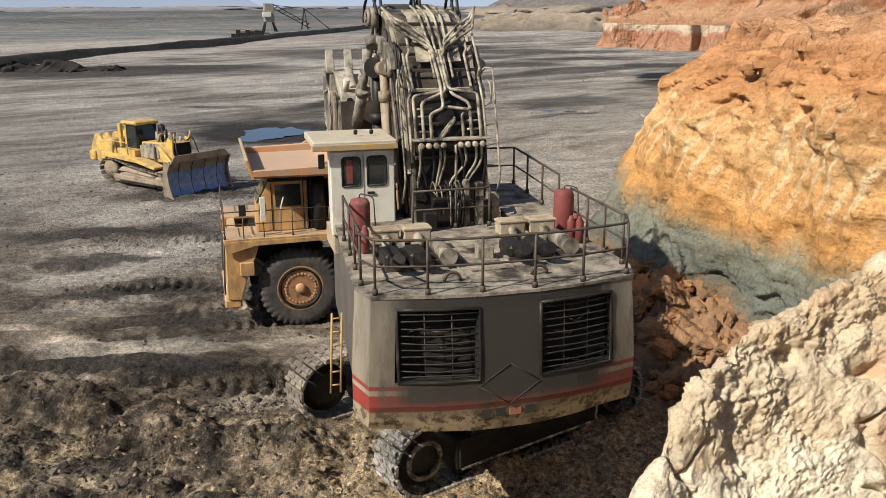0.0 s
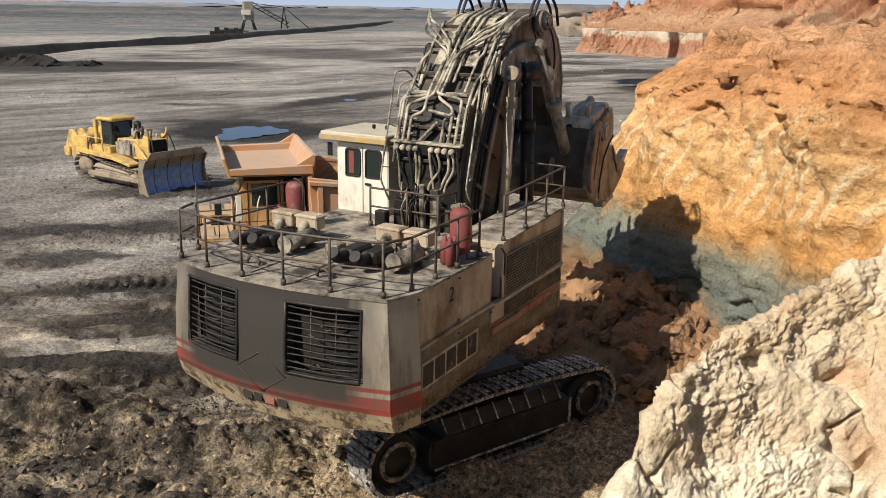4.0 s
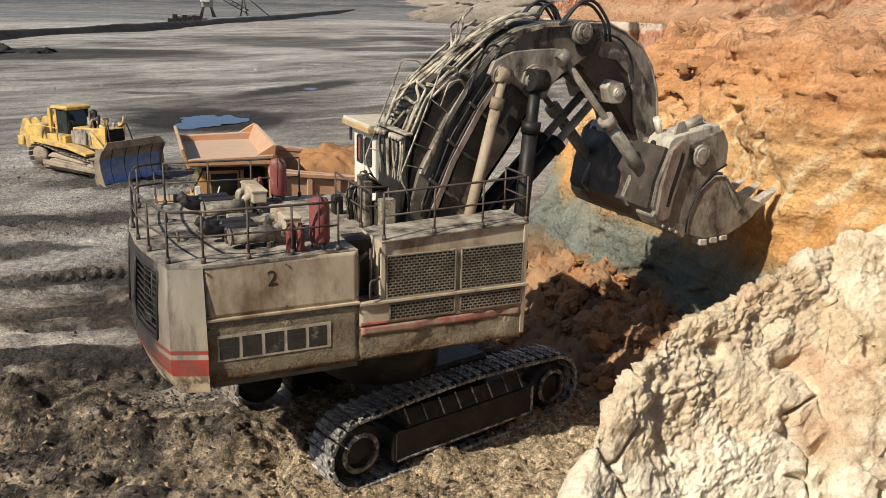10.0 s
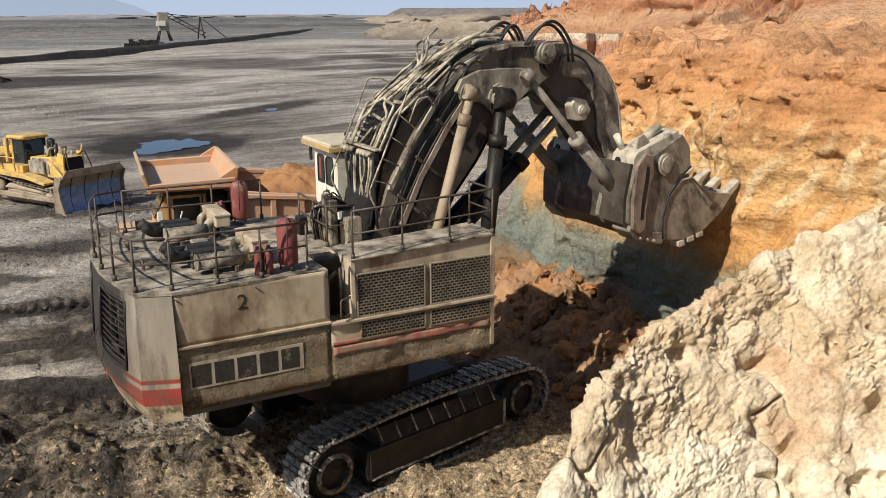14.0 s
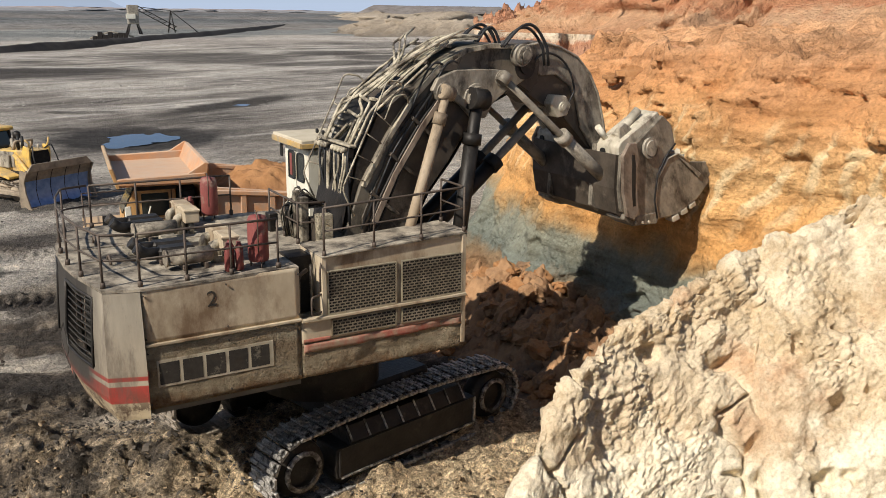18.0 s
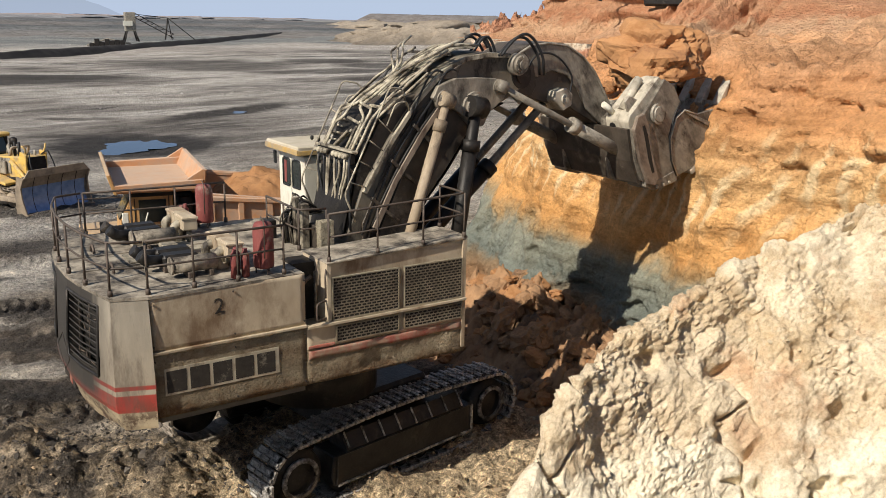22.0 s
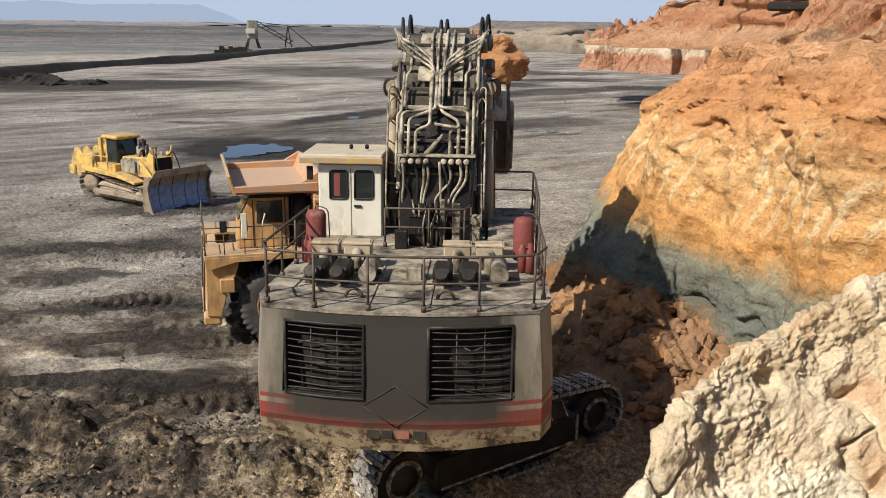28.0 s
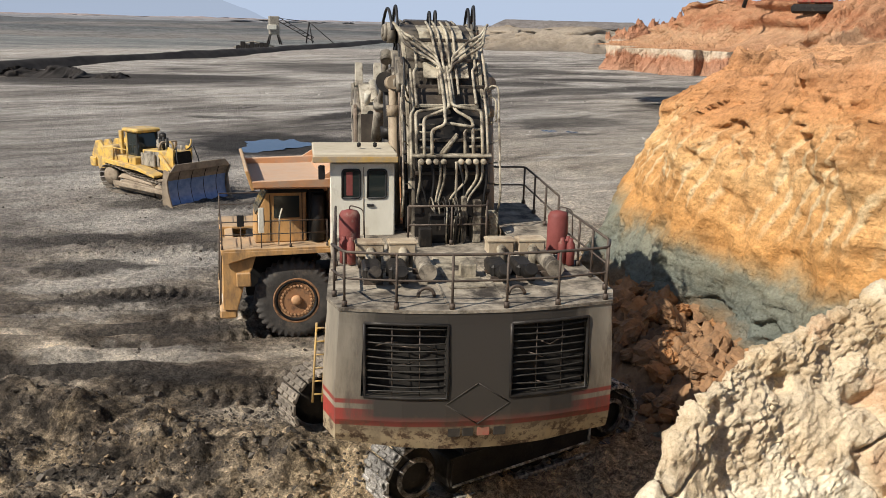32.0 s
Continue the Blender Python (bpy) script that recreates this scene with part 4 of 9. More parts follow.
RIDGE = [(-6, 12.2, 3.6), (13.5, 10.2, 5.45), (15.5, 10.9, 6.25), (18.2, 11.6, 6.85), (20.5, 12.3, 7.0), (23, 12.9, 7.25), (26, 13.8, 7.55), (28.5, 14.6, 7.75), (31.5, 15.2, 8.3), (34, 15.8, 8.55), (40, 16.5, 9.0), (60, 17, 9.6)]


def ridge_at(az):
    for a, b in zip(RIDGE, RIDGE[1:]):
        if az <= b[0]:
            k = (az - a[0]) / (b[0] - a[0])
            return a[1] + (b[1] - a[1]) * k, a[2] + (b[2] - a[2]) * k
    return RIDGE[-1][1:]


def lumps_on(x, y, z, weights):
    """Lumps on lumps, as broken soil has them: rounded cells with sharp creases at falling sizes; weights are (cells a metre, steepness)."""
    h = 0.0
    for k, (f, w) in enumerate(weights):
        p = Vector((x + 3.1 * k, y, z)) * f
        p += noise.noise_vector(p * 0.9) * 0.45
        d = noise.voronoi(p)[0][0]
        h += w * (0.4 - d * d) / f
    return h


def build_spur():
    """A spur of crumbling pale marl that juts from the bench below the operator."""
    na, nr = 600, 500
    base = []
    for i in range(na):
        az = 8.5 + (60 - 8.5) * i / (na - 1)
        r0, z0 = ridge_at(az)
        steep = 1.45 - 0.55 * smoothstep(17, 27, az)
        for j in range(nr):
            v = j / (nr - 1)
            r = r0 - 5.2 + 8.0 * v
            d = r0 - r
            z = z0 - steep * d * smoothstep(-0.2, 0.9, d) - 0.04 * d * d if d > 0 else z0 - 1.5 * (-d) ** 1.3
            edge = smoothstep(9.8, 14.2, az)
            z -= 4.0 * (1 - edge) ** 1.5
            base.append(Vector((r * math.sin(radians(az)), r * math.cos(radians(az)), max(z, 0.5))))
    pts, lumps = [], []
    rng = random.Random(8)
    for i in range(na):
        for j in range(nr):
            p = base[i * nr + j]
            a, b = base[min(i + 1, na - 1) * nr + j], base[max(i - 1, 0) * nr + j]
            c, e = base[i * nr + min(j + 1, nr - 1)], base[i * nr + max(j - 1, 0)]
            nrm = (c - e).cross(a - b)
            nrm = nrm.normalized() if nrm.length > 1e-9 else Vector((0, 0, 1))
            if nrm.z < 0:
                nrm = -nrm
            x, y, z = p
            loose = smoothstep(-0.15, 0.3, 1.3 * noise.noise((x * 0.6 + 4, y * 0.6, z * 0.6)) + 0.24 * (z - 5.7))
            d = 0.36 * fbm(x * 0.45, y * 0.45, z * 0.45, 3, 0.5) + 0.07 * blocks(x, y, z, 0.75)
            # ledges where harder beds stand out
            bed = z + 0.35 * noise.noise((x * 0.6, y * 0.6, 2.0))
            d += 0.10 * smoothstep(0.25, 0.5, abs((bed * 0.62) % 1.0 - 0.5)) * smoothstep(-0.1, 0.3, noise.noise((x * 0.7, y * 0.7, 6.0)))
            d += lumps_on(x, y, z, ((1.5, 0.2), (4.1, 0.10), (8.0, 0.10 + 0.28 * loose), (15.0, 0.14 + 0.6 * loose)))
            d += (0.05 + 0.05 * loose) * fbm(x * 2.1 + 0.5 * z, y * 2.5, z * 2.9 - 0.7 * x, 7, 0.70)
            gap = noise.voronoi(Vector((x, y, z * 0.7)) * 0.85 + noise.noise_vector(Vector((x, y, z)) * 1.6) * 0.35)[0]
            d -= 0.30 * max(0.0, 1 - 14 * (gap[1] - gap[0])) * smoothstep(0.24, 0.42, noise.noise((x * 0.5, y * 0.5, z * 0.5 + 9)))
            pit = noise.noise((x * 2.1, y * 2.1, z * 2.1 + 3))
            d -= 0.22 * smoothstep(0.48, 0.62, pit + 0.15 * noise.noise((x * 7, y * 7, z * 7)))
            q = p + nrm * d
            pts.append(tuple(q))
            if loose > 0.45 and rng.random() < 0.006 * loose and 4 < j < nr - 190:
                lumps.append((q.x, q.y, q.z, rng.choice((0.02, 0.025, 0.03, 0.04, 0.05, 0.07))))
    tagged(new("marl_spur", grid_mesh("marl_spur", pts, na, nr, M["spur"])), "crumbling pale marl spur with cracks and loose clods", "rock", "", "structure")
    scatter("marl_clods", "loose pale clods lying on the marl spur", [chip_mesh("clod", 60 + k, M["paleclod"]) for k in range(7)], lumps, M["paleclod"])


def heap(name, label, line, height, width, mat, amp, freq, kind="structure", n=120, m=18, base=-0.5, flat=0.0):
    """A long heap or embankment of earth along a line."""
    total = []
    for a, b in zip(line, line[1:]):
        for k in range(n):
            total.append((a[0] + (b[0] - a[0]) * k / n, a[1] + (b[1] - a[1]) * k / n))
    total.append(line[-1])
    out = []
    for i, p in enumerate(total):
        q0, q1 = total[max(i - 1, 0)], total[min(i + 1, len(total) - 1)]
        d = Vector((q1[0] - q0[0], q1[1] - q0[1], 0)).normalized()
        s = Vector((-d.y, d.x, 0))
        for j in range(m):
            w = -1 + 2 * j / (m - 1)
            prof = 1 - smoothstep(flat, 1, abs(w))
            push = width * amp * 0.9 * fbm(p[0] * freq * 1.6 + 3, p[1] * freq * 1.6, w * 1.4 + height, 4, 0.6)
            x, y = p[0] + s.x * (w * width + push), p[1] + s.y * (w * width + push)
            end = min(1.0, i / (0.12 * len(total)), (len(total) - 1 - i) / (0.12 * len(total)))
            h = base + (height - base) * prof * smoothstep(-0.1, 1, end) * (1 + amp * fbm(x * freq, y * freq, height, 4) + 0.5 * amp * (billow(x * freq * 3, y * freq * 3, 1, 4, 0.6) - 0.4))
            out.append((x, y, h))
    me = grid_mesh(name, out, len(total), m, mat)
    return tagged(new(name, me), label, "earth heap", "", kind)


EMBANKMENT = [(-150, 95), (-96, 178), (-88, 232), (-70, 330), (-56, 450), (-40, 640), (-20, 900)]


def build_distance():
    heap("coal_embankment", "long dark coal embankment crossing the pit floor", EMBANKMENT, 2.0, 4.5, M["coalridge"], 0.10, 0.05)
    heap("far_coal_heap", "low black coal heap on the pit floor", [(-90, 172), (-75, 168), (-62, 170)], 1.3, 6, M["coalridge"], 0.7, 0.15)
    heap("far_bench", "far bench of white and red earth", [(230, 200), (140, 222), (95, 232), (62, 242), (50, 258), (58, 300)], 10.8, 9, M["whitecliff"], 0.55, 0.13, flat=0.35, n=150, m=60)
    heap("overburden_heaps", "pale overburden heaps behind the pit floor", [(180, 430), (120, 420), (60, 440), (34, 480), (20, 540)], 8.0, 30, M["paleheap"], 0.4, 0.04, n=60, m=30)
    heap("overburden_heaps", "brown overburden ridge at the edge of the pit", [(900, 900), (300, 820), (60, 860), (-10, 960)], 10.5, 70, M["paleheap"], 0.4, 0.012, n=50, m=24)
    heap("upper_bench", "red earth of the next bench above", [(220, 120), (140, 112), (90, 104), (62, 104), (52, 116), (50, 150)], 14.5, 26, M["redbench"], 0.34, 0.13, base=9, flat=0.45, n=120, m=120)
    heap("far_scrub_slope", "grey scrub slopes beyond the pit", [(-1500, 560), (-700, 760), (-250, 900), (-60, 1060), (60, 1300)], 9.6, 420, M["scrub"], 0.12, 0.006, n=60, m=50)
    heap("far_land", "reddish land beyond the scrub slopes, haze in its colour", [(-4200, 1900), (-1600, 2150), (-500, 2500), (300, 2700), (1500, 2700)], 15.5, 600, M["farland"], 0.35, 0.0025, n=60, m=24)
    heap("far_hill", "low dark wooded hill on the skyline", [(60, 2050), (230, 2000), (420, 2000)], 27, 160, M["scrub"], 0.12, 0.004, n=30, m=20)
    heap("far_mountain", "mountain on the skyline glowing in haze blue", [(-3900, 2200), (-2500, 3100), (-1500, 3700), (-800, 4000)], 80, 500, M["mountain"], 0.45, 0.0012, n=40, m=20)
    bm = bmesh.new()
    lathe(bm, [(4850, -30), (4850, 250), (4850, 800)], n=128, caps=False)
    solid("sky_backdrop", bm, M["haze"], "glowing backdrop of pale blue haze above the horizon", "sky", "structure")
    for x0, y0, w, d in PUDDLES:
        bm = bmesh.new()
        z = ground_height(x0, y0) + 0.07
        bm.faces.new([bm.verts.new((x0 + w * (0.8 + 1.1 * fbm(2 * math.cos(a), 2 * math.sin(a), x0, 4, 0.6)) * math.cos(a), y0 + d * (0.8 + 1.1 * fbm(2 * math.cos(a), 2 * math.sin(a), y0, 4, 0.6)) * math.sin(a), z)) for a in [2 * math.pi * k / 48 for k in range(48)]])
        solid("puddle", bm, M["water"], "small shallow puddle in a muddy hollow", "water", "structure")
    bm = bmesh.new()
    ring_pts = [bm.verts.new((-17.7 + (2.9 + 0.5 * math.sin(3 * a + 1) + 0.9 * fbm(2 * math.cos(a), 2 * math.sin(a), 3, 4, 0.6)) * math.cos(a), 82.6 + (4.0 + 0.8 * math.sin(2 * a) + 2.2 * fbm(2 * math.cos(a), 2 * math.sin(a), 8, 4, 0.65)) * math.sin(a), -0.16)) for a in [2 * math.pi * k / 60 for k in range(60)]]
    bm.faces.new(ring_pts)
    solid("pond", bm, M["water"], "shallow blue puddle on the pit floor", "water", "structure")


# ---------------------------------------------------------------- the excavator's joints
AXIS = (-0.527, 21.167)
SLEW = [
    (0.0, 15.44),
    (0.5, 13.77),
    (1.0, 10.73),
    (1.5, 5.99),
    (2.0, -0.28),
    (2.5, -7.93),
    (4.5, -36.32),
    (5.0, -42.14),
    (5.5, -48.00),
    (6.0, -53.90),
    (6.5, -59.35),
    (7.0, -63.06),
    (7.5, -65.53),
    (8.0, -67.69),
    (8.5, -69.64),
    (9.0, -70.69),
    (9.5, -69.87),
    (10.0, -68.18),
    (10.5, -67.59),
    (11.0, -67.64),
    (11.5, -68.02),
    (12.0, -67.92),
    (12.5, -67.59),
    (13.0, -67.22),
    (13.5, -67.11),
    (14.0, -66.99),
    (14.5, -67.02),
    (15.0, -67.04),
    (15.5, -67.08),
    (17.5, -66.75),
    (18.0, -66.73),
    (18.5, -66.73),
    (19.0, -66.68),
    (19.5, -66.56),
    (20.0, -66.42),
    (20.5, -66.25),
    (21.0, -65.85),
    (21.5, -65.27),
    (22.0, -64.08),
    (22.5, -62.19),
    (23.0, -59.26),
    (23.5, -55.47),
    (24.0, -50.88),
    (24.5, -45.45),
    (25.0, -39.36),
    (25.5, -32.94),
    (27.5, -7.75),
    (28.0, -2.92),
    (28.5, 1.87),
    (29.0, 6.11),
    (29.5, 9.26),
    (30.0, 10.72),
    (30.5, 11.13),
    (31.0, 10.97),
    (31.5, 10.69),
    (32.0, 10.39),
]
# seconds, boom, stick and bucket angles in degrees from the reference pose, opening of the clam
ARM = [
    (0.0, 5.8, 11.9, 21.4, 35.0), (1.0, 6.4, 12.0, 23.7, 30.0), (2.0, 7.7, 9.7, 21.6, 5.0), (2.5, 8.0, 7.6, 17.1, 0.0),
    (4.5, 6.0, -2.2, 12.4, 0.0), (5.0, 6.3, -0.9, 10.4, 0.0), (5.5, 6.4, -0.4, 8.8, 0.0), (6.0, 6.2, -1.4, 7.6, 0.0),
    (6.5, 5.1, -3.3, 6.3, 0.0), (7.0, 2.9, -5.2, 5.2, 0.0), (7.5, 0.8, -5.3, 4.8, 0.0), (8.0, -0.3, -3.4, 5.4, 0.0),
    (9.0, -0.7, 1.5, 8.6, 0.0), (10.0, -1.0, 4.7, 10.1, 0.0), (11.0, -1.0, 8.0, 11.5, 0.0), (12.0, -1.4, 7.1, 13.7, 0.0),
    (13.0, -2.7, 6.1, 16.2, 0.0), (14.0, -3.7, 5.4, 19.1, 0.0), (15.0, -4.2, 6.9, 21.5, 0.0), (15.5, -4.5, 9.1, 24.4, 0.0),
    (17.5, -4.8, 11.9, 28.0, 0.0), (18.0, -5.0, 14.0, 30.7, 0.0), (18.5, -5.2, 15.4, 32.4, 0.0), (19.0, -5.5, 17.5, 34.1, 0.0),
    (19.5, -5.7, 21.0, 36.3, 0.0), (20.0, -5.7, 25.5, 38.9, 0.0), (20.5, -5.7, 29.7, 41.6, 0.0), (21.0, -5.7, 32.0, 44.0, 0.0),
    (22.0, -5.6, 31.8, 45.2, 0.0), (23.0, -3.8, 28.7, 45.6, 0.0), (23.5, -2.5, 26.2, 46.5, 0.0), (24.0, -1.5, 23.5, 47.2, 0.0),
    (24.5, -0.8, 21.2, 47.3, 0.0), (25.0, -0.2, 19.7, 46.7, 0.0), (25.5, 0.5, 18.8, 45.7, 0.0), (28.0, 3.1, 16.7, 39.6, 0.0),
    (29.0, 3.1, 14.3, 37.4, 5.0), (30.0, 3.3, 11.9, 26.0, 25.0), (32.0, 6.0, 12.1, 21.5, 35.0)]
# proportions of the arm and of the house, in (crosswise, forward, up)
ARM_FIT = Matrix(((1, 0, 0, -0.1), (0, 0.819, 0.036, -0.198), (0, 0.039, 0.934, 0.52), (0, 0, 0, 1)))
HOUSE_FIT = Matrix(((1, 0, 0, 0), (0, 0.905, 0, 0.05), (0, 0, 1, 0.09), (0, 0, 0, 1)))
FITS = {"upper": HOUSE_FIT, "boom": ARM_FIT, "stick": ARM_FIT, "bucket": ARM_FIT, "clam": ARM_FIT}
FOOT, STICK_PIN, BUCKET_PIN, CLAM_PIN = [(ARM_FIT @ Vector((0, y, z))).yz for y, z in ((1.3, 5.0), (5.85, 10.4), (8.75, 7.1), (9.3, 6.95))]     # (forward, up) in the reference pose


def proportion(ob, fit):
    """Bring a thing's part, with all its sub-parts, to its proportions."""
    for o in [ob] + list(ob.children_recursive):
        if o.matrix_basis.is_identity:
            o.data.transform(fit)
        else:
            o.matrix_basis.translation = fit @ o.matrix_basis.translation


def smooth_row(table, t):
    """The row of a table at any time, gliding without overshoot."""
    for a, b in zip(table, table[1:]):
        if t <= b[0]:
            i = table.index(a)
            h = b[0] - a[0]
            k = (t - a[0]) / h
            out = []
            for c in range(1, len(a)):
                p, q = table[max(i - 1, 0)], table[min(i + 2, len(table) - 1)]
                d = (b[c] - a[c]) / h
                d0 = (a[c] - p[c]) / (a[0] - p[0]) if a is not p else d
                d1 = (q[c] - b[c]) / (q[0] - b[0]) if b is not q else d
                m0 = 0.0 if d0 * d <= 0 else 2 * d0 * d / (d0 + d)
                m1 = 0.0 if d1 * d <= 0 else 2 * d1 * d / (d1 + d)
                out.append(a[c] * (1 + 2 * k) * (1 - k) ** 2 + m0 * h * k * (1 - k) ** 2 + b[c] * k * k * (3 - 2 * k) + m1 * h * k * k * (k - 1))
            return out
    return list(table[-1][1:])


def turn_about(p, degrees):
    """Turn about the crosswise axis through (forward, up) = p."""
    return pose(0, p[0], p[1]) @ pose(0, 0, 0, degrees) @ pose(0, -p[0], -p[1])


def joints(t):
    """Poses of upper, boom, stick, bucket and clam in the excavator's space. The parts are modelled in the reference pose."""
    turn = smooth_row(SLEW, t)[0]
    slew = pose(0, 0, 0, 0, 0, turn)
    b, s, k, c = smooth_row(ARM, t)
    boom = turn_about(FOOT, b)
    stick = boom @ turn_about(STICK_PIN, s - b)
    bucket = stick @ turn_about(BUCKET_PIN, k - s)
    clam = bucket @ turn_about(CLAM_PIN, c)
    return {"upper": slew, "cab": slew @ pose(-0.05, -0.15, 0.06), "boom": slew @ boom, "stick": slew @ stick, "bucket": slew @ bucket, "clam": slew @ clam}


def rod_pose(a, b):
    """The pose of a rod that starts at a and points its z axis at b."""
    return Matrix.Translation(a) @ (b - a).to_track_quat("Z", "X").to_matrix().to_4x4()


STEPS = [0.25 * k for k in range(129)]
MOVING = []        # (object, function of the joints that gives its pose)


def moves_with(ob, joint):
    MOVING.append((ob, lambda j: j[joint]))
    return ob


def piston(name, label, parent, frame_a, a, frame_b, b, r_barrel, r_rod, barrel, mat_barrel, rod=None, flip=False, mat_rod="grimsteel"):
    """A hydraulic cylinder between a point on one part and a point on another: barrel and rod slide in line."""
    a, b = FITS[frame_a] @ Vector(a), FITS[frame_b] @ Vector(b)
    rod = rod or barrel
    bm = bmesh.new()
    cyl(bm, (0, 0, -0.05), (0, 0, barrel), r_barrel, n=18)
    cyl(bm, (0, 0, barrel - 0.22), (0, 0, barrel + 0.06), r_barrel * 1.25, n=18)
    cyl(bm, (-r_barrel * 1.1, 0, 0), (r_barrel * 1.1, 0, 0), r_barrel * 1.2, n=14)
    ob = part(name, bm, mat_barrel, parent, label)
    rb = bmesh.new()
    cyl(rb, (0, 0, 0), (0, 0, rod), r_rod, n=14)
    cyl(rb, (-r_rod * 1.6, 0, 0), (r_rod * 1.6, 0, 0), r_rod * 1.8, n=14)
    ro = part(name.replace("cylinder", "rod"), rb, M[mat_rod], parent, "steel piston rod")
    fa, fb = (frame_b, frame_a) if flip else (frame_a, frame_b)
    pa, pb = (b, a) if flip else (a, b)
    MOVING.append((ob, lambda j: rod_pose(j[fa] @ pa, j[fb] @ pb)))
    MOVING.append((ro, lambda j: rod_pose(j[fb] @ pb, j[fa] @ pa)))
    return ob


# ---------------------------------------------------------------- the excavator
def rail_run(bm, pts, posts, h=1.05, r=0.028):
    """Guard rail: top and middle bars along pts, uprights at the posts."""
    for k, z in ((1.0, h), (0.8, h * 0.52)):
        sweep(bm, bend([(x, y, zz + z) for x, y, zz in pts], 0.15), r * k, 6)
    for x, y, z in posts:
        cyl(bm, (x, y, z), (x, y, z + h), r, n=6)
        cyl(bm, (x, y, z), (x, y, z + 0.12), r * 2.0, n=6)


def weight_material():
    """Counterweight paint: cream with a red band, sooted round the radiators, flaking to rust along the lower edge."""
    m, n, l, b = node_graph("sooty_counterweight_paint")
    o = n.new("ShaderNodeTexCoord").outputs["Object"]
    sep = n.new("ShaderNodeSeparateXYZ")
    l.new(o, sep.inputs[0])
    def mrange(sock, a, c):
        q = n.new("ShaderNodeMapRange")
        q.inputs["From Min"].default_value, q.inputs["From Max"].default_value = a, c
        l.new(sock, q.inputs["Value"])
        return q.outputs[0]
    def times(p, q):
        t = n.new("ShaderNodeMath")
        t.operation = "MULTIPLY"
        l.new(p, t.inputs[0])
        l.new(q, t.inputs[1])
        return t.outputs[0]
    zz = mrange(sep.outputs["Z"], 3.1, 6.1)
    paint = ramp_node(n, l, zz, [(0.0, (0.40, 0.31, 0.19)), (0.235, (0.42, 0.34, 0.22)), (0.24, (0.40, 0.045, 0.03)), (0.355, (0.42, 0.05, 0.035)), (0.36, (0.45, 0.38, 0.28)), (0.39, (0.45, 0.38, 0.28)), (0.395, (0.38, 0.05, 0.035)), (0.42, (0.38, 0.05, 0.035)), (0.425, (0.36, 0.30, 0.22)), (1.0, (0.42, 0.37, 0.29))])
    st = n.new("ShaderNodeMapping")
    st.inputs["Scale"].default_value = (1, 1, 0.25)
    l.new(o, st.inputs[0])
    ab = n.new("ShaderNodeMath")
    ab.operation = "ABSOLUTE"
    l.new(sep.outputs["X"], ab.inputs[0])
    wob = n.new("ShaderNodeMath")
    wob.operation, wob.inputs[1].default_value = "MULTIPLY_ADD", 1.5
    l.new(noise_node(n, l, st.outputs[0], 1.4, 6, 0.65), wob.inputs[0])
    l.new(ab.outputs[0], wob.inputs[2])
    soot = times(mrange(wob.outputs[0], 4.0, 2.7), mrange(sep.outputs["Z"], 3.55, 4.05))
    spots = ramp_node(n, l, noise_node(n, l, st.outputs[0], 2.4, 8, 0.72), [(0.5, (0, 0, 0)), (0.66, (0.75, 0.75, 0.75))])
    paint = mix_node(n, l, spots, paint, (0.13, 0.10, 0.075))
    col = mix_node(n, l, soot, paint, (0.034, 0.029, 0.024))
    flake = ramp_node(n, l, noise_node(n, l, o, 3.2, 8, 0.75), [(0.49, (0, 0, 0)), (0.56, (1, 1, 1))])
    lowz = mrange(sep.outputs["Z"], 4.2, 3.6)
    col = mix_node(n, l, times(flake, lowz), col, (0.085, 0.05, 0.03))
    l.new(col, b.inputs["Base Color"])
    b.inputs["Roughness"].default_value = 0.65
    bump_node(n, l, [(noise_node(n, l, o, 9, 6, 0.7), 0.15, 0.03)], b)
    return m


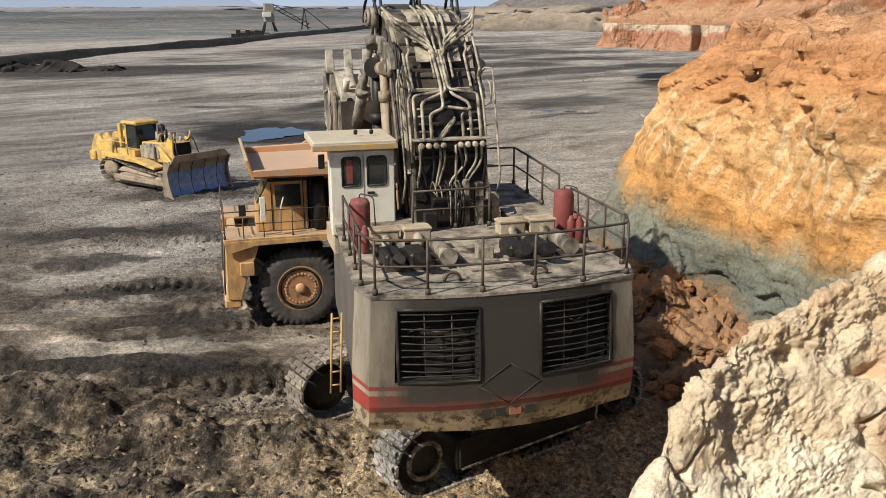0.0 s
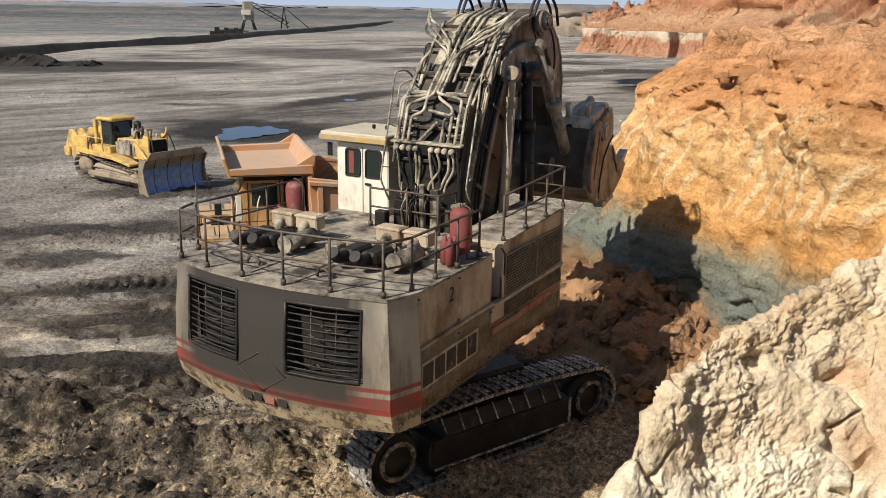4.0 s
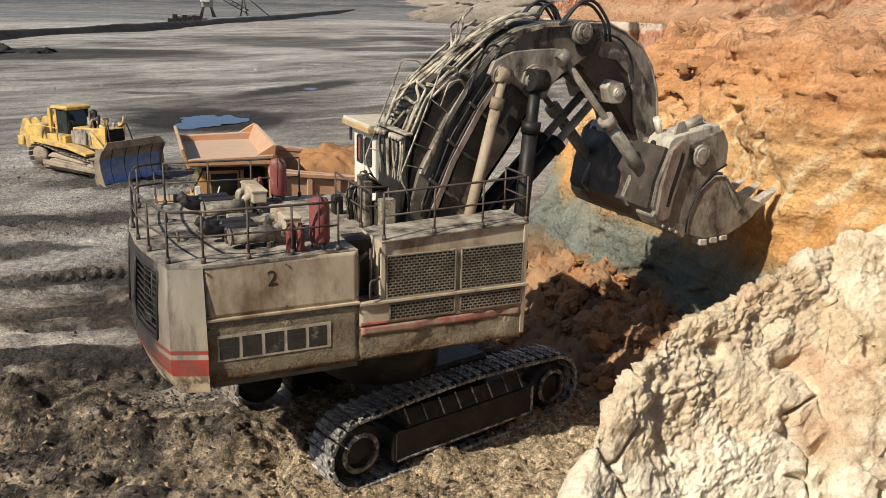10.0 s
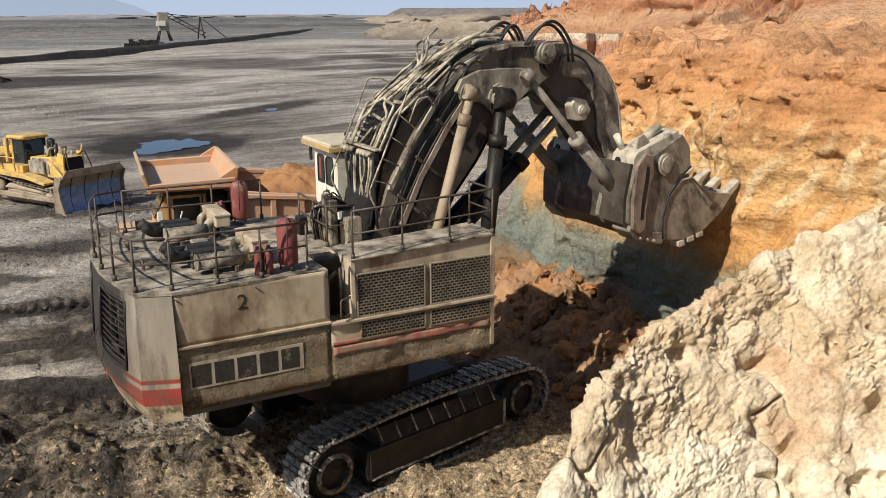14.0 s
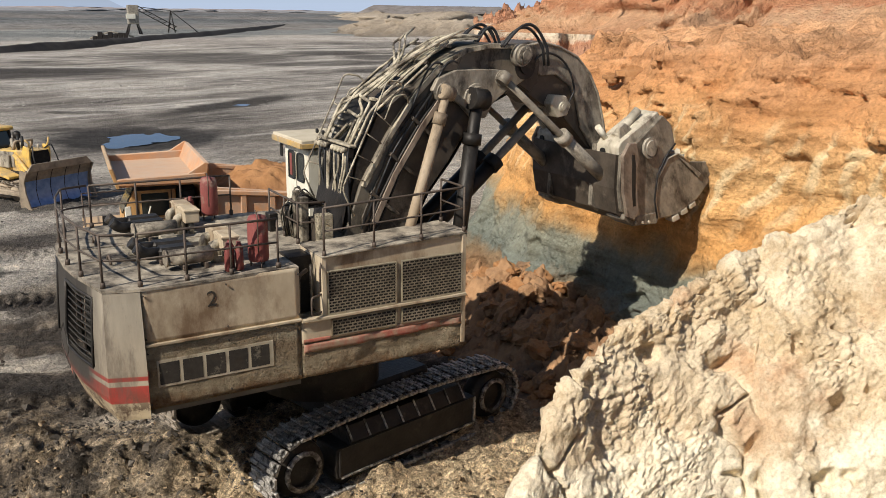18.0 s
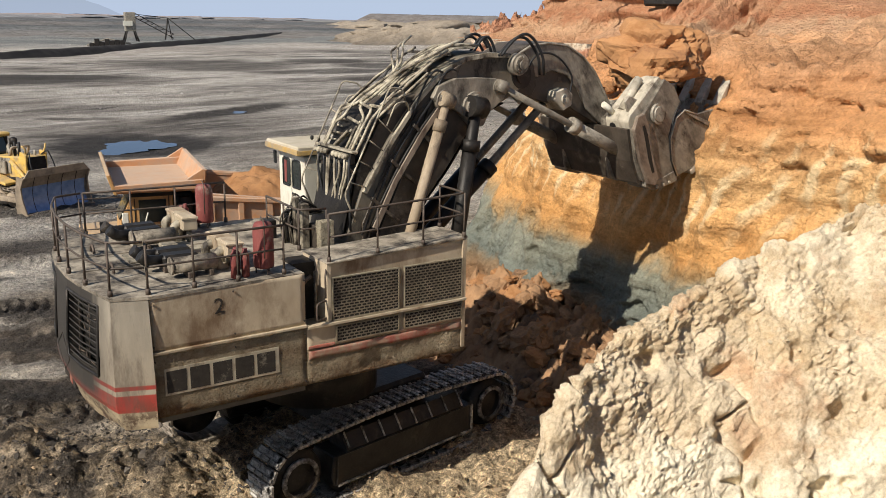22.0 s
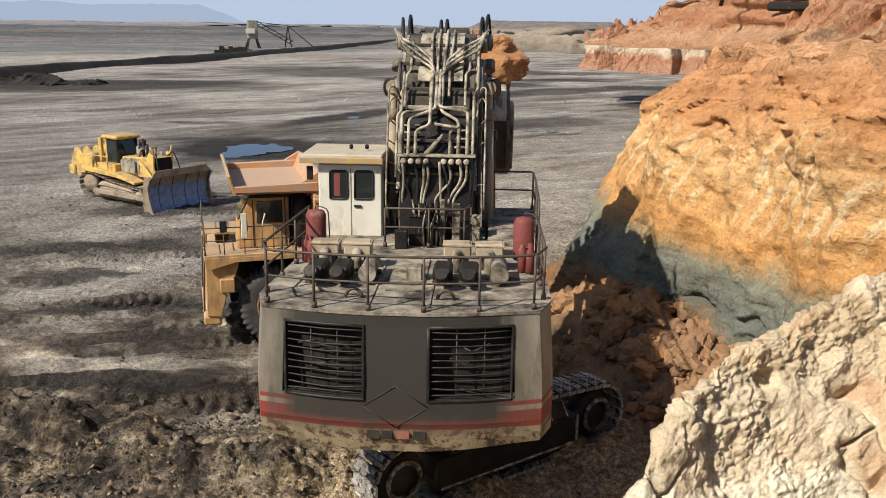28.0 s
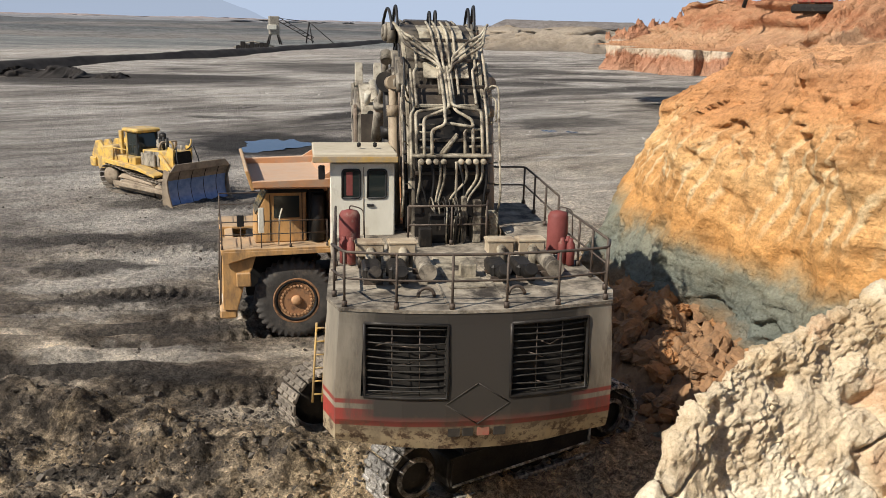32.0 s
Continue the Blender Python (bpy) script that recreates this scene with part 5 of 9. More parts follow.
def build_superstructure(root):
    """Machine house in the upper's space: x right, y forward, z up from the pit floor."""
    D = 6.05
    bm = bmesh.new()
    prism(bm, [(-2.7, -4.8), (-2.28, 2.6), (-1.0, 2.6), (-1.0, 1.6), (1.75, 1.6), (1.75, -1.66), (2.84, -1.66), (2.84, -5.1), (2.3, -5.55), (0.5, -5.95), (-0.5, -5.95), (-2.3, -5.55), (-2.7, -5.1)], 3.35, D - 0.06, axis="z")
    up = moves_with(part("superstructure", bm, M["soot"], root, "sooty machine house of the excavator"), "upper")
    part("deck_plate", make(prism, [(-2.81, -5.25), (-2.35, 2.55), (-0.95, 2.65), (-0.95, 1.7), (1.65, 1.7), (1.65, -1.66), (2.93, -1.66), (2.96, -5.25), (2.71, -5.99), (1.4, -6.3), (0.6, -6.4), (-0.6, -6.4), (-1.4, -6.3), (-2.61, -5.99)], D - 0.06, D, axis="z"),
         M["deck"], up, "dusty steel deck plate")
    # counterweight: faceted rear with two radiator openings
    def rear(x, z):
        plan = [(-2.8, 5.25), (-2.6, 5.97), (-1.4, 6.28), (-0.6, 6.38), (0.6, 6.38), (1.4, 6.28), (2.7, 5.97), (2.95, 5.25)]
        ax, y = abs(x), plan[0][1] if x < 0 else plan[-1][1]
        for (xa, ya), (xb, yb) in zip(plan, plan[1:]):
            if xa <= x <= xb:
                y = ya + (yb - ya) * (x - xa) / (xb - xa)
        bulge = 0.10 * smoothstep(6.0, 4.4, z) - 0.28 * smoothstep(3.85, 3.15, z)
        return -y - bulge * smoothstep(2.95, 2.5, ax)
    cols = [-2.8, -2.6, -2.14, -1.4, -0.6, 0.0, 0.62, 1.4, 2.2, 2.7, 2.95]
    lines = [6.0, 5.76, 5.1, 4.34, 4.12, 3.85, 3.5, 3.15]
    bm = bmesh.new()
    vs = {(i, j): bm.verts.new((x * (1 + 0.035 * smoothstep(6.0, 4.4, z)), rear(x, z), z + 0.22 * (abs(x) / 2.95) ** 2 * (z < 3.2))) for i, x in enumerate(cols) for j, z in enumerate(lines)}
    for i in range(len(cols) - 1):
        for j in range(len(lines) - 1):
            if j in (1, 2) and i in (2, 3, 6, 7):
                continue
            bm.faces.new((vs[i, j], vs[i + 1, j], vs[i + 1, j + 1], vs[i, j + 1]))
    for i0 in (2, 6):
        loop = [vs[i, 1] for i in (i0, i0 + 1, i0 + 2)] + [vs[i0 + 2, 2]] + [vs[i, 3] for i in (i0 + 2, i0 + 1, i0)] + [vs[i0, 2]]
        inner = [bm.verts.new(v.co + Vector((0, 0.3, 0))) for v in loop]
        for q in range(8):
            bm.faces.new((loop[q], loop[(q + 1) % 8], inner[(q + 1) % 8], inner[q]))
    low = [vs[i, len(lines) - 1] for i in range(len(cols))]
    bm.faces.new(low[::-1])
    bmesh.ops.recalc_face_normals(bm, faces=bm.faces)
    part("counterweight", bm, M["weight"], up, "sooty counterweight with red stripe and flaking paint")
    for xa, xb in ((-2.14, -0.6), (0.62, 2.2)):
        part("radiator_core", make(prism, [(xa - 0.03, rear(xa, 5) + 0.34), (xb + 0.03, rear(xb, 5) + 0.34), (xb + 0.03, rear(xb, 5) + 0.4), (xa - 0.03, rear(xa, 5) + 0.4)], 4.3, 5.8, 0, "z"), M["mesh"], up, "dark radiator core behind bars")
        fr = bmesh.new()
        path = [(xa, 5.77), (xb, 5.77), (xb, 4.33), (xa, 4.33), (xa, 5.77)]
        dense = []
        for p, q in zip(path, path[1:]):
            dense += [(p[0] + (q[0] - p[0]) * k / 4, p[1] + (q[1] - p[1]) * k / 4) for k in range(4)]
        dense.append(path[-1])
        sweep(fr, [(x, rear(x, z) - 0.01, z) for x, z in dense], 0.035, 6)
        part("grille_frame", fr, M["frame"], up)
        for r in range(10):
            z = 4.44 + r * 0.137
            sag = random.uniform(-0.045, 0.02)
            part("grille_bar", make(sweep, [(xa + (xb - xa) * k / 6, rear(xa + (xb - xa) * k / 6, z) + 0.03, z + sag * math.sin(math.pi * k / 6)) for k in range(7)], 0.017, 5), M["bar"], up)
        for k in range(2):
            x = xa + (xb - xa) * (k + 1) / 3
            part("grille_bar", make(cyl, (x, rear(x, 4.4) + 0.06, 4.36), (x, rear(x, 5.7) + 0.06, 5.76), 0.012, n=5), M["rail"], up)
        for k in range(4):
            x, z = random.uniform(xa + 0.1, xb - 0.6), random.uniform(4.4, 5.4)
            x1, x2 = x + random.uniform(0.1, 0.3), x + random.uniform(0.35, 0.55)
            part("loose_cable", make(sweep, [(x, rear(x, z) + 0.2, z), (x1, rear(x1, z) + 0.14, z + random.uniform(-0.1, 0.1)), (x2, rear(x2, z) + 0.2, z + random.uniform(-0.2, 0.2))], 0.016, 5), M["rail"], up)
    # side panels: an upper and a lower run of sheet metal with a rib between, broken by a door recess ahead of the pump house
    X = 2.95
    def sbox(y0, y1, z0, z1, x0=X - 0.1, x1=X, bev=0.02):
        return make(box, x0, x1, y0, y1, z0, z1, bev)
    def sheet(y0, y1, z0, z1, dents, seed, x=X, ny=26, nz=12, flat_rim=True):
        """A sheet of thin plate, buckled by the given depth, with a folded rim."""
        bm = bmesh.new()
        vs = []
        for a in range(ny + 1):
            for b in range(nz + 1):
                u, v = a / ny, b / nz
                y, z = y0 + (y1 - y0) * u, z0 + (z1 - z0) * v
                edge = min(u, 1 - u, v, 1 - v)
                rim = smoothstep(0, 0.12, edge) if flat_rim else 1.0
                vs.append(bm.verts.new((x - 0.012 + dents * rim * (noise.noise((y * 0.9, z * 1.3, seed)) + 0.6 * noise.noise((y * 2.3, z * 2.6, seed + 5))), y, z + 0.35 * dents * noise.noise((y * 1.7, seed, 2)) * (1 - v) * flat_rim)))
        for a in range(ny):
            for b in range(nz):
                f = bm.faces.new([vs[a * (nz + 1) + b], vs[(a + 1) * (nz + 1) + b], vs[(a + 1) * (nz + 1) + b + 1], vs[a * (nz + 1) + b + 1]])
                f.smooth = True
        ring_ = [a * (nz + 1) for a in range(ny + 1)] + [ny * (nz + 1) + b for b in range(1, nz + 1)] + [a * (nz + 1) + nz for a in range(ny - 1, -1, -1)] + [b for b in range(nz - 1, 0, -1)]
        inn = [bm.verts.new(vs[k].co + Vector((-0.08, 0, 0))) for k in ring_]
        for k in range(len(ring_)):
            q = (k + 1) % len(ring_)
            bm.faces.new((vs[ring_[k]], vs[ring_[q]], inn[q], inn[k]))
        bmesh.ops.recalc_face_normals(bm, faces=bm.faces)
        return bm
    part("side_panel", sheet(-5.23, -1.66, 4.9, 6.03, 0.006, 3), M["cream"], up, "dusty cream upper side panel")
    part("side_panel", sheet(-5.23, -1.66, 3.5, 4.84, 0.02, 9), M["skirt"], up, "grimy lower side panel with dark block lettering")
    part("panel_ledge", sbox(-5.23, -1.64, 4.84, 4.9, X - 0.1, X + 0.05, 0.01), M["cream"], up, "folded rib along the side")
    part("name_board", sbox(-5.02, -2.36, 3.95, 4.52, X - 0.02, X + 0.006, 0), M["board"], up, "stained pale board under dark block marks")
    for k in range(5):       # five plain heavy blocks
        y = -4.98 + k * 0.52
        part("block_mark", sbox(y, y + 0.44, 4.0, 4.46, X + 0.004, X + 0.011, 0), M["letter"], up, "dark block mark")
    for y in (-5.2, -3.4, -1.7):
        for z in (3.62, 4.7, 5.0, 5.9):
            part("panel_bolt", make(cyl, (X, y, z), (X + 0.03, y, z), 0.022, n=6), M["rail"], up)
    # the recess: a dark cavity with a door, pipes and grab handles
    # back of the recess is coloured near black
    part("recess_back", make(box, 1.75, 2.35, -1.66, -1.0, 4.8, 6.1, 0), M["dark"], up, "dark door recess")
    part("recess_pipe", make(sweep, bend([(2.5, -1.5, 4.92), (2.5, -1.5, 5.7), (2.45, -1.25, 5.8)], 0.1), 0.05, 8), M["rail"], up)
    part("recess_pipe", make(cyl, (2.6, -1.22, 4.9), (2.6, -1.22, 5.95), 0.035, n=8), M["boom"], up)
    # pump house block with perforated doors
    P = 2.9
    part("pump_house", make(prism, [(1.75, -1.08), (P, -1.08), (P + 0.02, 2.88), (1.75, 2.88)], 4.84, 6.18, 0.03, axis="z"), M["cream"], up, "dented cream pump house with mesh doors and red stripe")
    part("pump_house_base", make(prism, [(1.75, -1.62), (P, -1.62), (P + 0.02, 2.86), (1.75, 2.86)], 3.55, 4.8, 0.03, axis="z"), M["skirt"], up, "grimy base of the pump house")
    part("pump_house_roof", make(prism, [(-1.1, 6.16), (-1.1, 6.2), (2.95, 6.36), (2.95, 6.3)], 1.72, P + 0.08, 0.01), M["deck"], up, "dusty roof plate of the pump house")
    part("roof_step", make(prism, [(-1.1, 6.0), (-1.1, 6.17), (2.9, 6.31), (2.9, 6.0)], 1.75, P + 0.01, 0.0), M["cream"], up)
    part("side_panel", sheet(-1.64, 2.88, 3.5, 4.3, 0.07, 21, P + 0.05, 36), M["skirt"], up, "dented rusty lower panel")
    part("side_panel", sheet(-1.64, 2.88, 4.28, 4.85, 0.03, 33, P + 0.045, 30, 6), M["cream"], up)
    part("panel_ledge", sbox(-1.64, 2.92, 4.79, 4.86, P - 0.02, P + 0.12, 0.01), M["cream"], up, "folded rib along the pump house")
    part("corner_post", sbox(-1.1, -0.98, 4.86, 6.16, P - 0.02, P + 0.06, 0.01), M["cream"], up)
    part("corner_post", sbox(2.8, 2.92, 3.6, 6.28, P - 0.02, P + 0.07, 0.01), M["cream"], up)
    for y0, y1, z0, z1 in ((-0.93, 0.86, 4.9, 5.83), (1.06, 2.78, 4.9, 5.83), (-0.85, 0.86, 4.38, 4.73), (1.06, 2.78, 4.38, 4.73)):
        part("mesh_door", sbox(y0, y1, z0, z1, P + 0.0, P + 0.062, 0.01), M["mesh"], up, "dark perforated mesh door")
        g = bmesh.new()
        ny, nz = int((y1 - y0) / 0.13), int((z1 - z0) / 0.062)
        for b in range(nz + 1):
            z = z0 + (z1 - z0) * b / nz
            box(g, P + 0.062, P + 0.074, y0, y1, z - 0.012, z + 0.012, 0)
        for b in range(nz):
            for a in range(ny + 1):
                y = y0 + (y1 - y0) * (a + 0.5 * (b % 2)) / ny
                if y < y1:
                    z = z0 + (z1 - z0) * b / nz
                    box(g, P + 0.062, P + 0.072, y - 0.013, y + 0.013, z, z + (z1 - z0) / nz, 0)
        part("mesh_screen", g, M["screen"], up, "pressed slots of the mesh door")
        f = bmesh.new()
        for q in ((y0 - 0.03, y0, z0 - 0.03, z1 + 0.03), (y1, y1 + 0.03, z0 - 0.03, z1 + 0.03), (y0, y1, z0 - 0.03, z0), (y0, y1, z1, z1 + 0.03)):
            box(f, P + 0.02, P + 0.08, *q, 0.006)
        part("mesh_frame", f, M["skirt"], up)
    for y0, y1, z0, z1, sd, dn in ((-1.6, 2.8, 4.09, 4.27, 21, 0.07), (-1.6, -0.92, 4.31, 4.38, 33, 0.03), (0.88, 2.8, 4.28, 4.36, 33, 0.03)):
        part("stripe", sheet(y0, y1, z0, z1, dn, sd, P + (0.082 if sd == 21 else 0.074), 36, 3, False), M["redworn"], up, "scuffed red stripe")
    hd = bmesh.new()
    sweep(hd, bend([(P, -1.08, 5.35), (3.06, -1.42, 5.35), (3.06, -1.42, 4.95), (P, -1.08, 4.95)], 0.08), 0.025, 6)
    sweep(hd, bend([(P, -1.08, 6.05), (3.04, -1.18, 5.95), (3.04, -1.18, 5.45)], 0.08), 0.025, 6)
    part("grab_handle", hd, M["rail"], up, "cream grab handles beside the door recess")
    part("corner_stripe", sbox(-5.24, -5.2, 4.1, 4.35, 2.9, X + 0.002, 0), M["red"], up)
    part("turntable", make(cyl, (0, 0, 2.2), (0, 0, 3.36), 1.75, n=32), M["frame"], up, "black slewing ring")
    # fleet number
    cu = bpy.data.curves.new("number", "FONT")
    cu.body, cu.size, cu.extrude = "2", 0.46, 0.003
    tmp = bpy.data.objects.new("number", cu)
    me = bpy.data.meshes.new_from_object(tmp)
    me.materials.append(M["letter"])
    bpy.data.objects.remove(tmp)
    part("number", me, None, up, "black numeral on the side panel", at=pose(X - 0.006, -3.85, 5.48, 90, 0, 90))
    # diamond emblem and maker's marks on the counterweight
    em = bmesh.new()
    pts = [(0, 4.62), (0.62, 4.2), (0, 3.78), (-0.62, 4.2)]
    for a, b in zip(pts, pts[1:] + pts[:1]):
        sweep(em, [(a[0], rear(a[0], a[1]) - 0.004, a[1]), (b[0], rear(b[0], b[1]) - 0.004, b[1])], 0.014, 4)
    part("emblem", em, M["letter"], up, "dark diamond emblem outline")
    for x0, x1, mt in ((-0.55, -0.32, "letter"), (-0.27, -0.06, "letter"), (0.02, 0.26, "red"), (0.34, 0.58, "letter")):
        part("block_mark", make(box, x0, x1, rear(0.3, 3.6) - 0.012, rear(0.3, 3.6) + 0.06, 3.5, 3.68, 0.004), M[mt], up)
    # rails
    rr = bmesh.new()
    rear = [(-2.5, -5.92, D), (-1.55, -6.18, D), (-0.52, -6.3, D), (0.52, -6.3, D), (1.55, -6.18, D), (2.58, -5.92, D)]
    rail_run(rr, [(-2.7, -5.25, D)] + rear + [(2.82, -5.25, D)], rear)
    part("guard_rail", rr, M["rail"], up, "brown steel guard rail along the tail")
    rr = bmesh.new()
    side = [(2.8, -5.2, D), (2.8, -4.2, D), (2.8, -3.2, D), (2.8, -2.1, D)]
    rail_run(rr, side, side)
    part("guard_rail", rr, M["rail"], up)
    rr = bmesh.new()
    side = [(2.9, -1.0, D + 0.14), (2.92, 0.3, D + 0.19), (2.94, 1.6, D + 0.24), (2.94, 2.85, D + 0.29), (1.85, 2.87, D + 0.29)]
    rail_run(rr, side, side)
    part("guard_rail", rr, M["rail"], up)
    rr = bmesh.new()
    side = [(-2.66, -5.2, D), (-2.6, -4.0, D), (-2.54, -2.8, D), (-2.48, -1.4, D)]
    rail_run(rr, side, side)
    part("guard_rail", rr, M["rail"], up)
    rr = bmesh.new()
    mid = [(-0.75, -0.9, D), (0.3, -0.9, D), (1.15, -0.9, D), (1.3, -0.2, D)]
    rail_run(rr, mid, mid, 0.95)
    part("guard_rail", rr, M["rail"], up)
    # tanks
    for x, y in ((2.5, -2.45), (-2.2, -2.1)):
        part("air_tank", make(lathe, [(0.05, 0.12), (0.22, 0.14), (0.235, 0.2), (0.235, 0.98), (0.19, 1.08), (0.05, 1.12)], (x, y, D)), M["tank"], up, "dark red pressure tank standing on the deck")
        st = bmesh.new()
        for k in range(3):
            a = 2.1 * k
            cyl(st, (x + 0.18 * math.cos(a), y + 0.18 * math.sin(a), D), (x + 0.18 * math.cos(a), y + 0.18 * math.sin(a), D + 0.16), 0.02, n=6)
        sweep(st, bend([(x, y, D + 1.1), (x, y - 0.05, D + 1.22), (x + 0.3, y - 0.1, D + 1.15), (x + 0.33, y - 0.12, D + 0.4)], 0.12), 0.016, 6)
        part("tank_fitting", st, M["rail"], up)
    for x, y in ((2.62, -2.95), (2.62, -3.2), (-2.2, -2.75), (-2.35, -2.6), (2.45, -3.1)):
        part("small_cylinder", make(lathe, [(0.03, 0.0), (0.095, 0.03), (0.095, 0.5), (0.05, 0.56), (0.05, 0.62)], (x, y, D), n=12), M["tank"], up, "small red extinguisher cylinder")
    # air cleaners, elbows and silencers
    for x, y in ((-1.82, -3.0), (-1.12, -3.0), (1.05, -2.95), (1.75, -2.95)):
        part("air_cleaner", make(box, x - 0.3, x + 0.3, y - 0.2, y + 0.2, D + 0.28, D + 0.62, 0.03), M["cream"], up, "cream air cleaner box")
        part("air_cleaner_lid", make(box, x - 0.32, x + 0.32, y - 0.22, y + 0.22, D + 0.55, D + 0.6, 0.01), M["cream"], up)
        el = bmesh.new()
        sweep(el, bend([(x, y - 0.1, D), (x, y - 0.3, D + 0.02), (x, y - 0.36, D + 0.35), (x, y - 0.1, D + 0.42)], 0.18, 5), 0.11, 12)
        cyl(el, (x - 0.18, y, D), (x - 0.18, y, D + 0.3), 0.07, n=10)
        cyl(el, (x + 0.18, y, D), (x + 0.18, y, D + 0.3), 0.07, n=10)
        part("intake_pipe", el, M["boom"], up, "grey intake elbow")
    for x, y0, y1, dark in ((-1.85, -4.75, -3.6, 1), (-1.33, -4.75, -3.6, 1), (-0.75, -4.5, -3.45, 0), (0.78, -4.75, -3.6, 1), (1.32, -4.75, -3.6, 1), (1.95, -4.4, -3.4, 0)):
        bm = bmesh.new()
        if dark:
            box(bm, x - 0.2, x + 0.2, y0 + 0.3, y1, D + 0.08, D + 0.36, 0.06)
            sweep(bm, bend([(x, y0 + 0.4, D + 0.22), (x, y0, D + 0.24), (x, y0 - 0.18, D + 0.4)], 0.2, 4), 0.13, 14)
        else:
            cyl(bm, (x, y0, D + 0.26), (x, y1, D + 0.26), 0.17, n=18)
            cyl(bm, (x, y0 - 0.05, D + 0.26), (x, y0, D + 0.26), 0.185, n=18)
        part("silencer", bm, M["dark"] if dark else M["deck"], up, "exhaust silencer lying along the deck")
        for y in (y0 + 0.35, y1 - 0.15):
            part("saddle", make(box, x - 0.2, x + 0.2, y - 0.04, y + 0.04, D, D + 0.12, 0.01), M["rail"], up)
    for x in (-0.9, 0.9):
        part("bent_handle", make(sweep, [(x + 0.16 * math.cos(a), -5.45 + 0.0 * a, D + 0.02 + 0.17 * math.sin(a)) for a in [math.pi * k / 8 for k in range(9)]], 0.035, 8), M["rail"], up, "lifting eye on the deck")
    part("step_box", make(box, 0.02, 0.34, -4.1, -3.7, D, D + 0.3, 0.02), M["boom"], up)
    part("walkway_plate", make(box, -0.35, 0.42, -4.9, -2.2, D + 0.002, D + 0.03, 0.005), M["boom"], up, "dark chequer walkway plate")
    for x in (-0.55, 0.6):
        part("deck_seam", make(box, x - 0.02, x + 0.02, -6.0, -2.2, D, D + 0.025, 0), M["deck"], up)
    # valve stand, cabinets and hoses on the deck
    for k, (x, y, w, d, h, mt) in enumerate(((0.62, -0.7, 0.13, 0.16, 1.15, "boom"), (0.95, -0.65, 0.2, 0.22, 1.05, "boom"), (0.0, -0.55, 0.4, 0.3, 0.7, "dark"), (-0.35, -1.0, 0.3, 0.25, 0.45, "dark"), (1.4, -0.3, 0.26, 0.4, 0.7, "skirt"), (1.1, -0.35, 0.5, 0.3, 0.55, "boomside"))):
        part("control_cabinet", make(box, x - w / 2, x + w / 2, y - d / 2, y + d / 2, D, D + h, 0.02), M[mt], up, "grimy valve cabinet")
    for k in range(26):
        a = random.uniform(0, 6.28)
        x, y = 0.25 + random.uniform(-0.35, 0.4), -0.75 + random.uniform(-0.25, 0.25)
        hs = make(sweep, bend([(x, y, D), (x + random.uniform(-0.1, 0.1), y - 0.1, D + random.uniform(0.4, 0.8)), (x + random.uniform(-0.2, 0.2), y + 0.2, D + random.uniform(0.6, 1.15)), (x + 0.2 * math.cos(a), 0.1, D + 0.7)], 0.15), 0.022, 5)
        part("hydraulic_hose", hs, M["dark" if k % 3 else "boom"], up)
    lad = bmesh.new()
    for dx in (0.12, 0.34):
        cyl(lad, (-3.08 + dx, -2.6, 4.7), (-3.2 + dx, -2.85, 2.9), 0.028, n=6)
    for k in range(6):
        f = (k + 0.4) / 6
        cyl(lad, (-2.96 - 0.12 * f, -2.6 - 0.25 * f, 4.7 - 1.8 * f), (-2.74 - 0.12 * f, -2.6 - 0.25 * f, 4.7 - 1.8 * f), 0.02, n=6)
    part("ladder", lad, M["ladder"], up, "yellow access ladder")
    return up


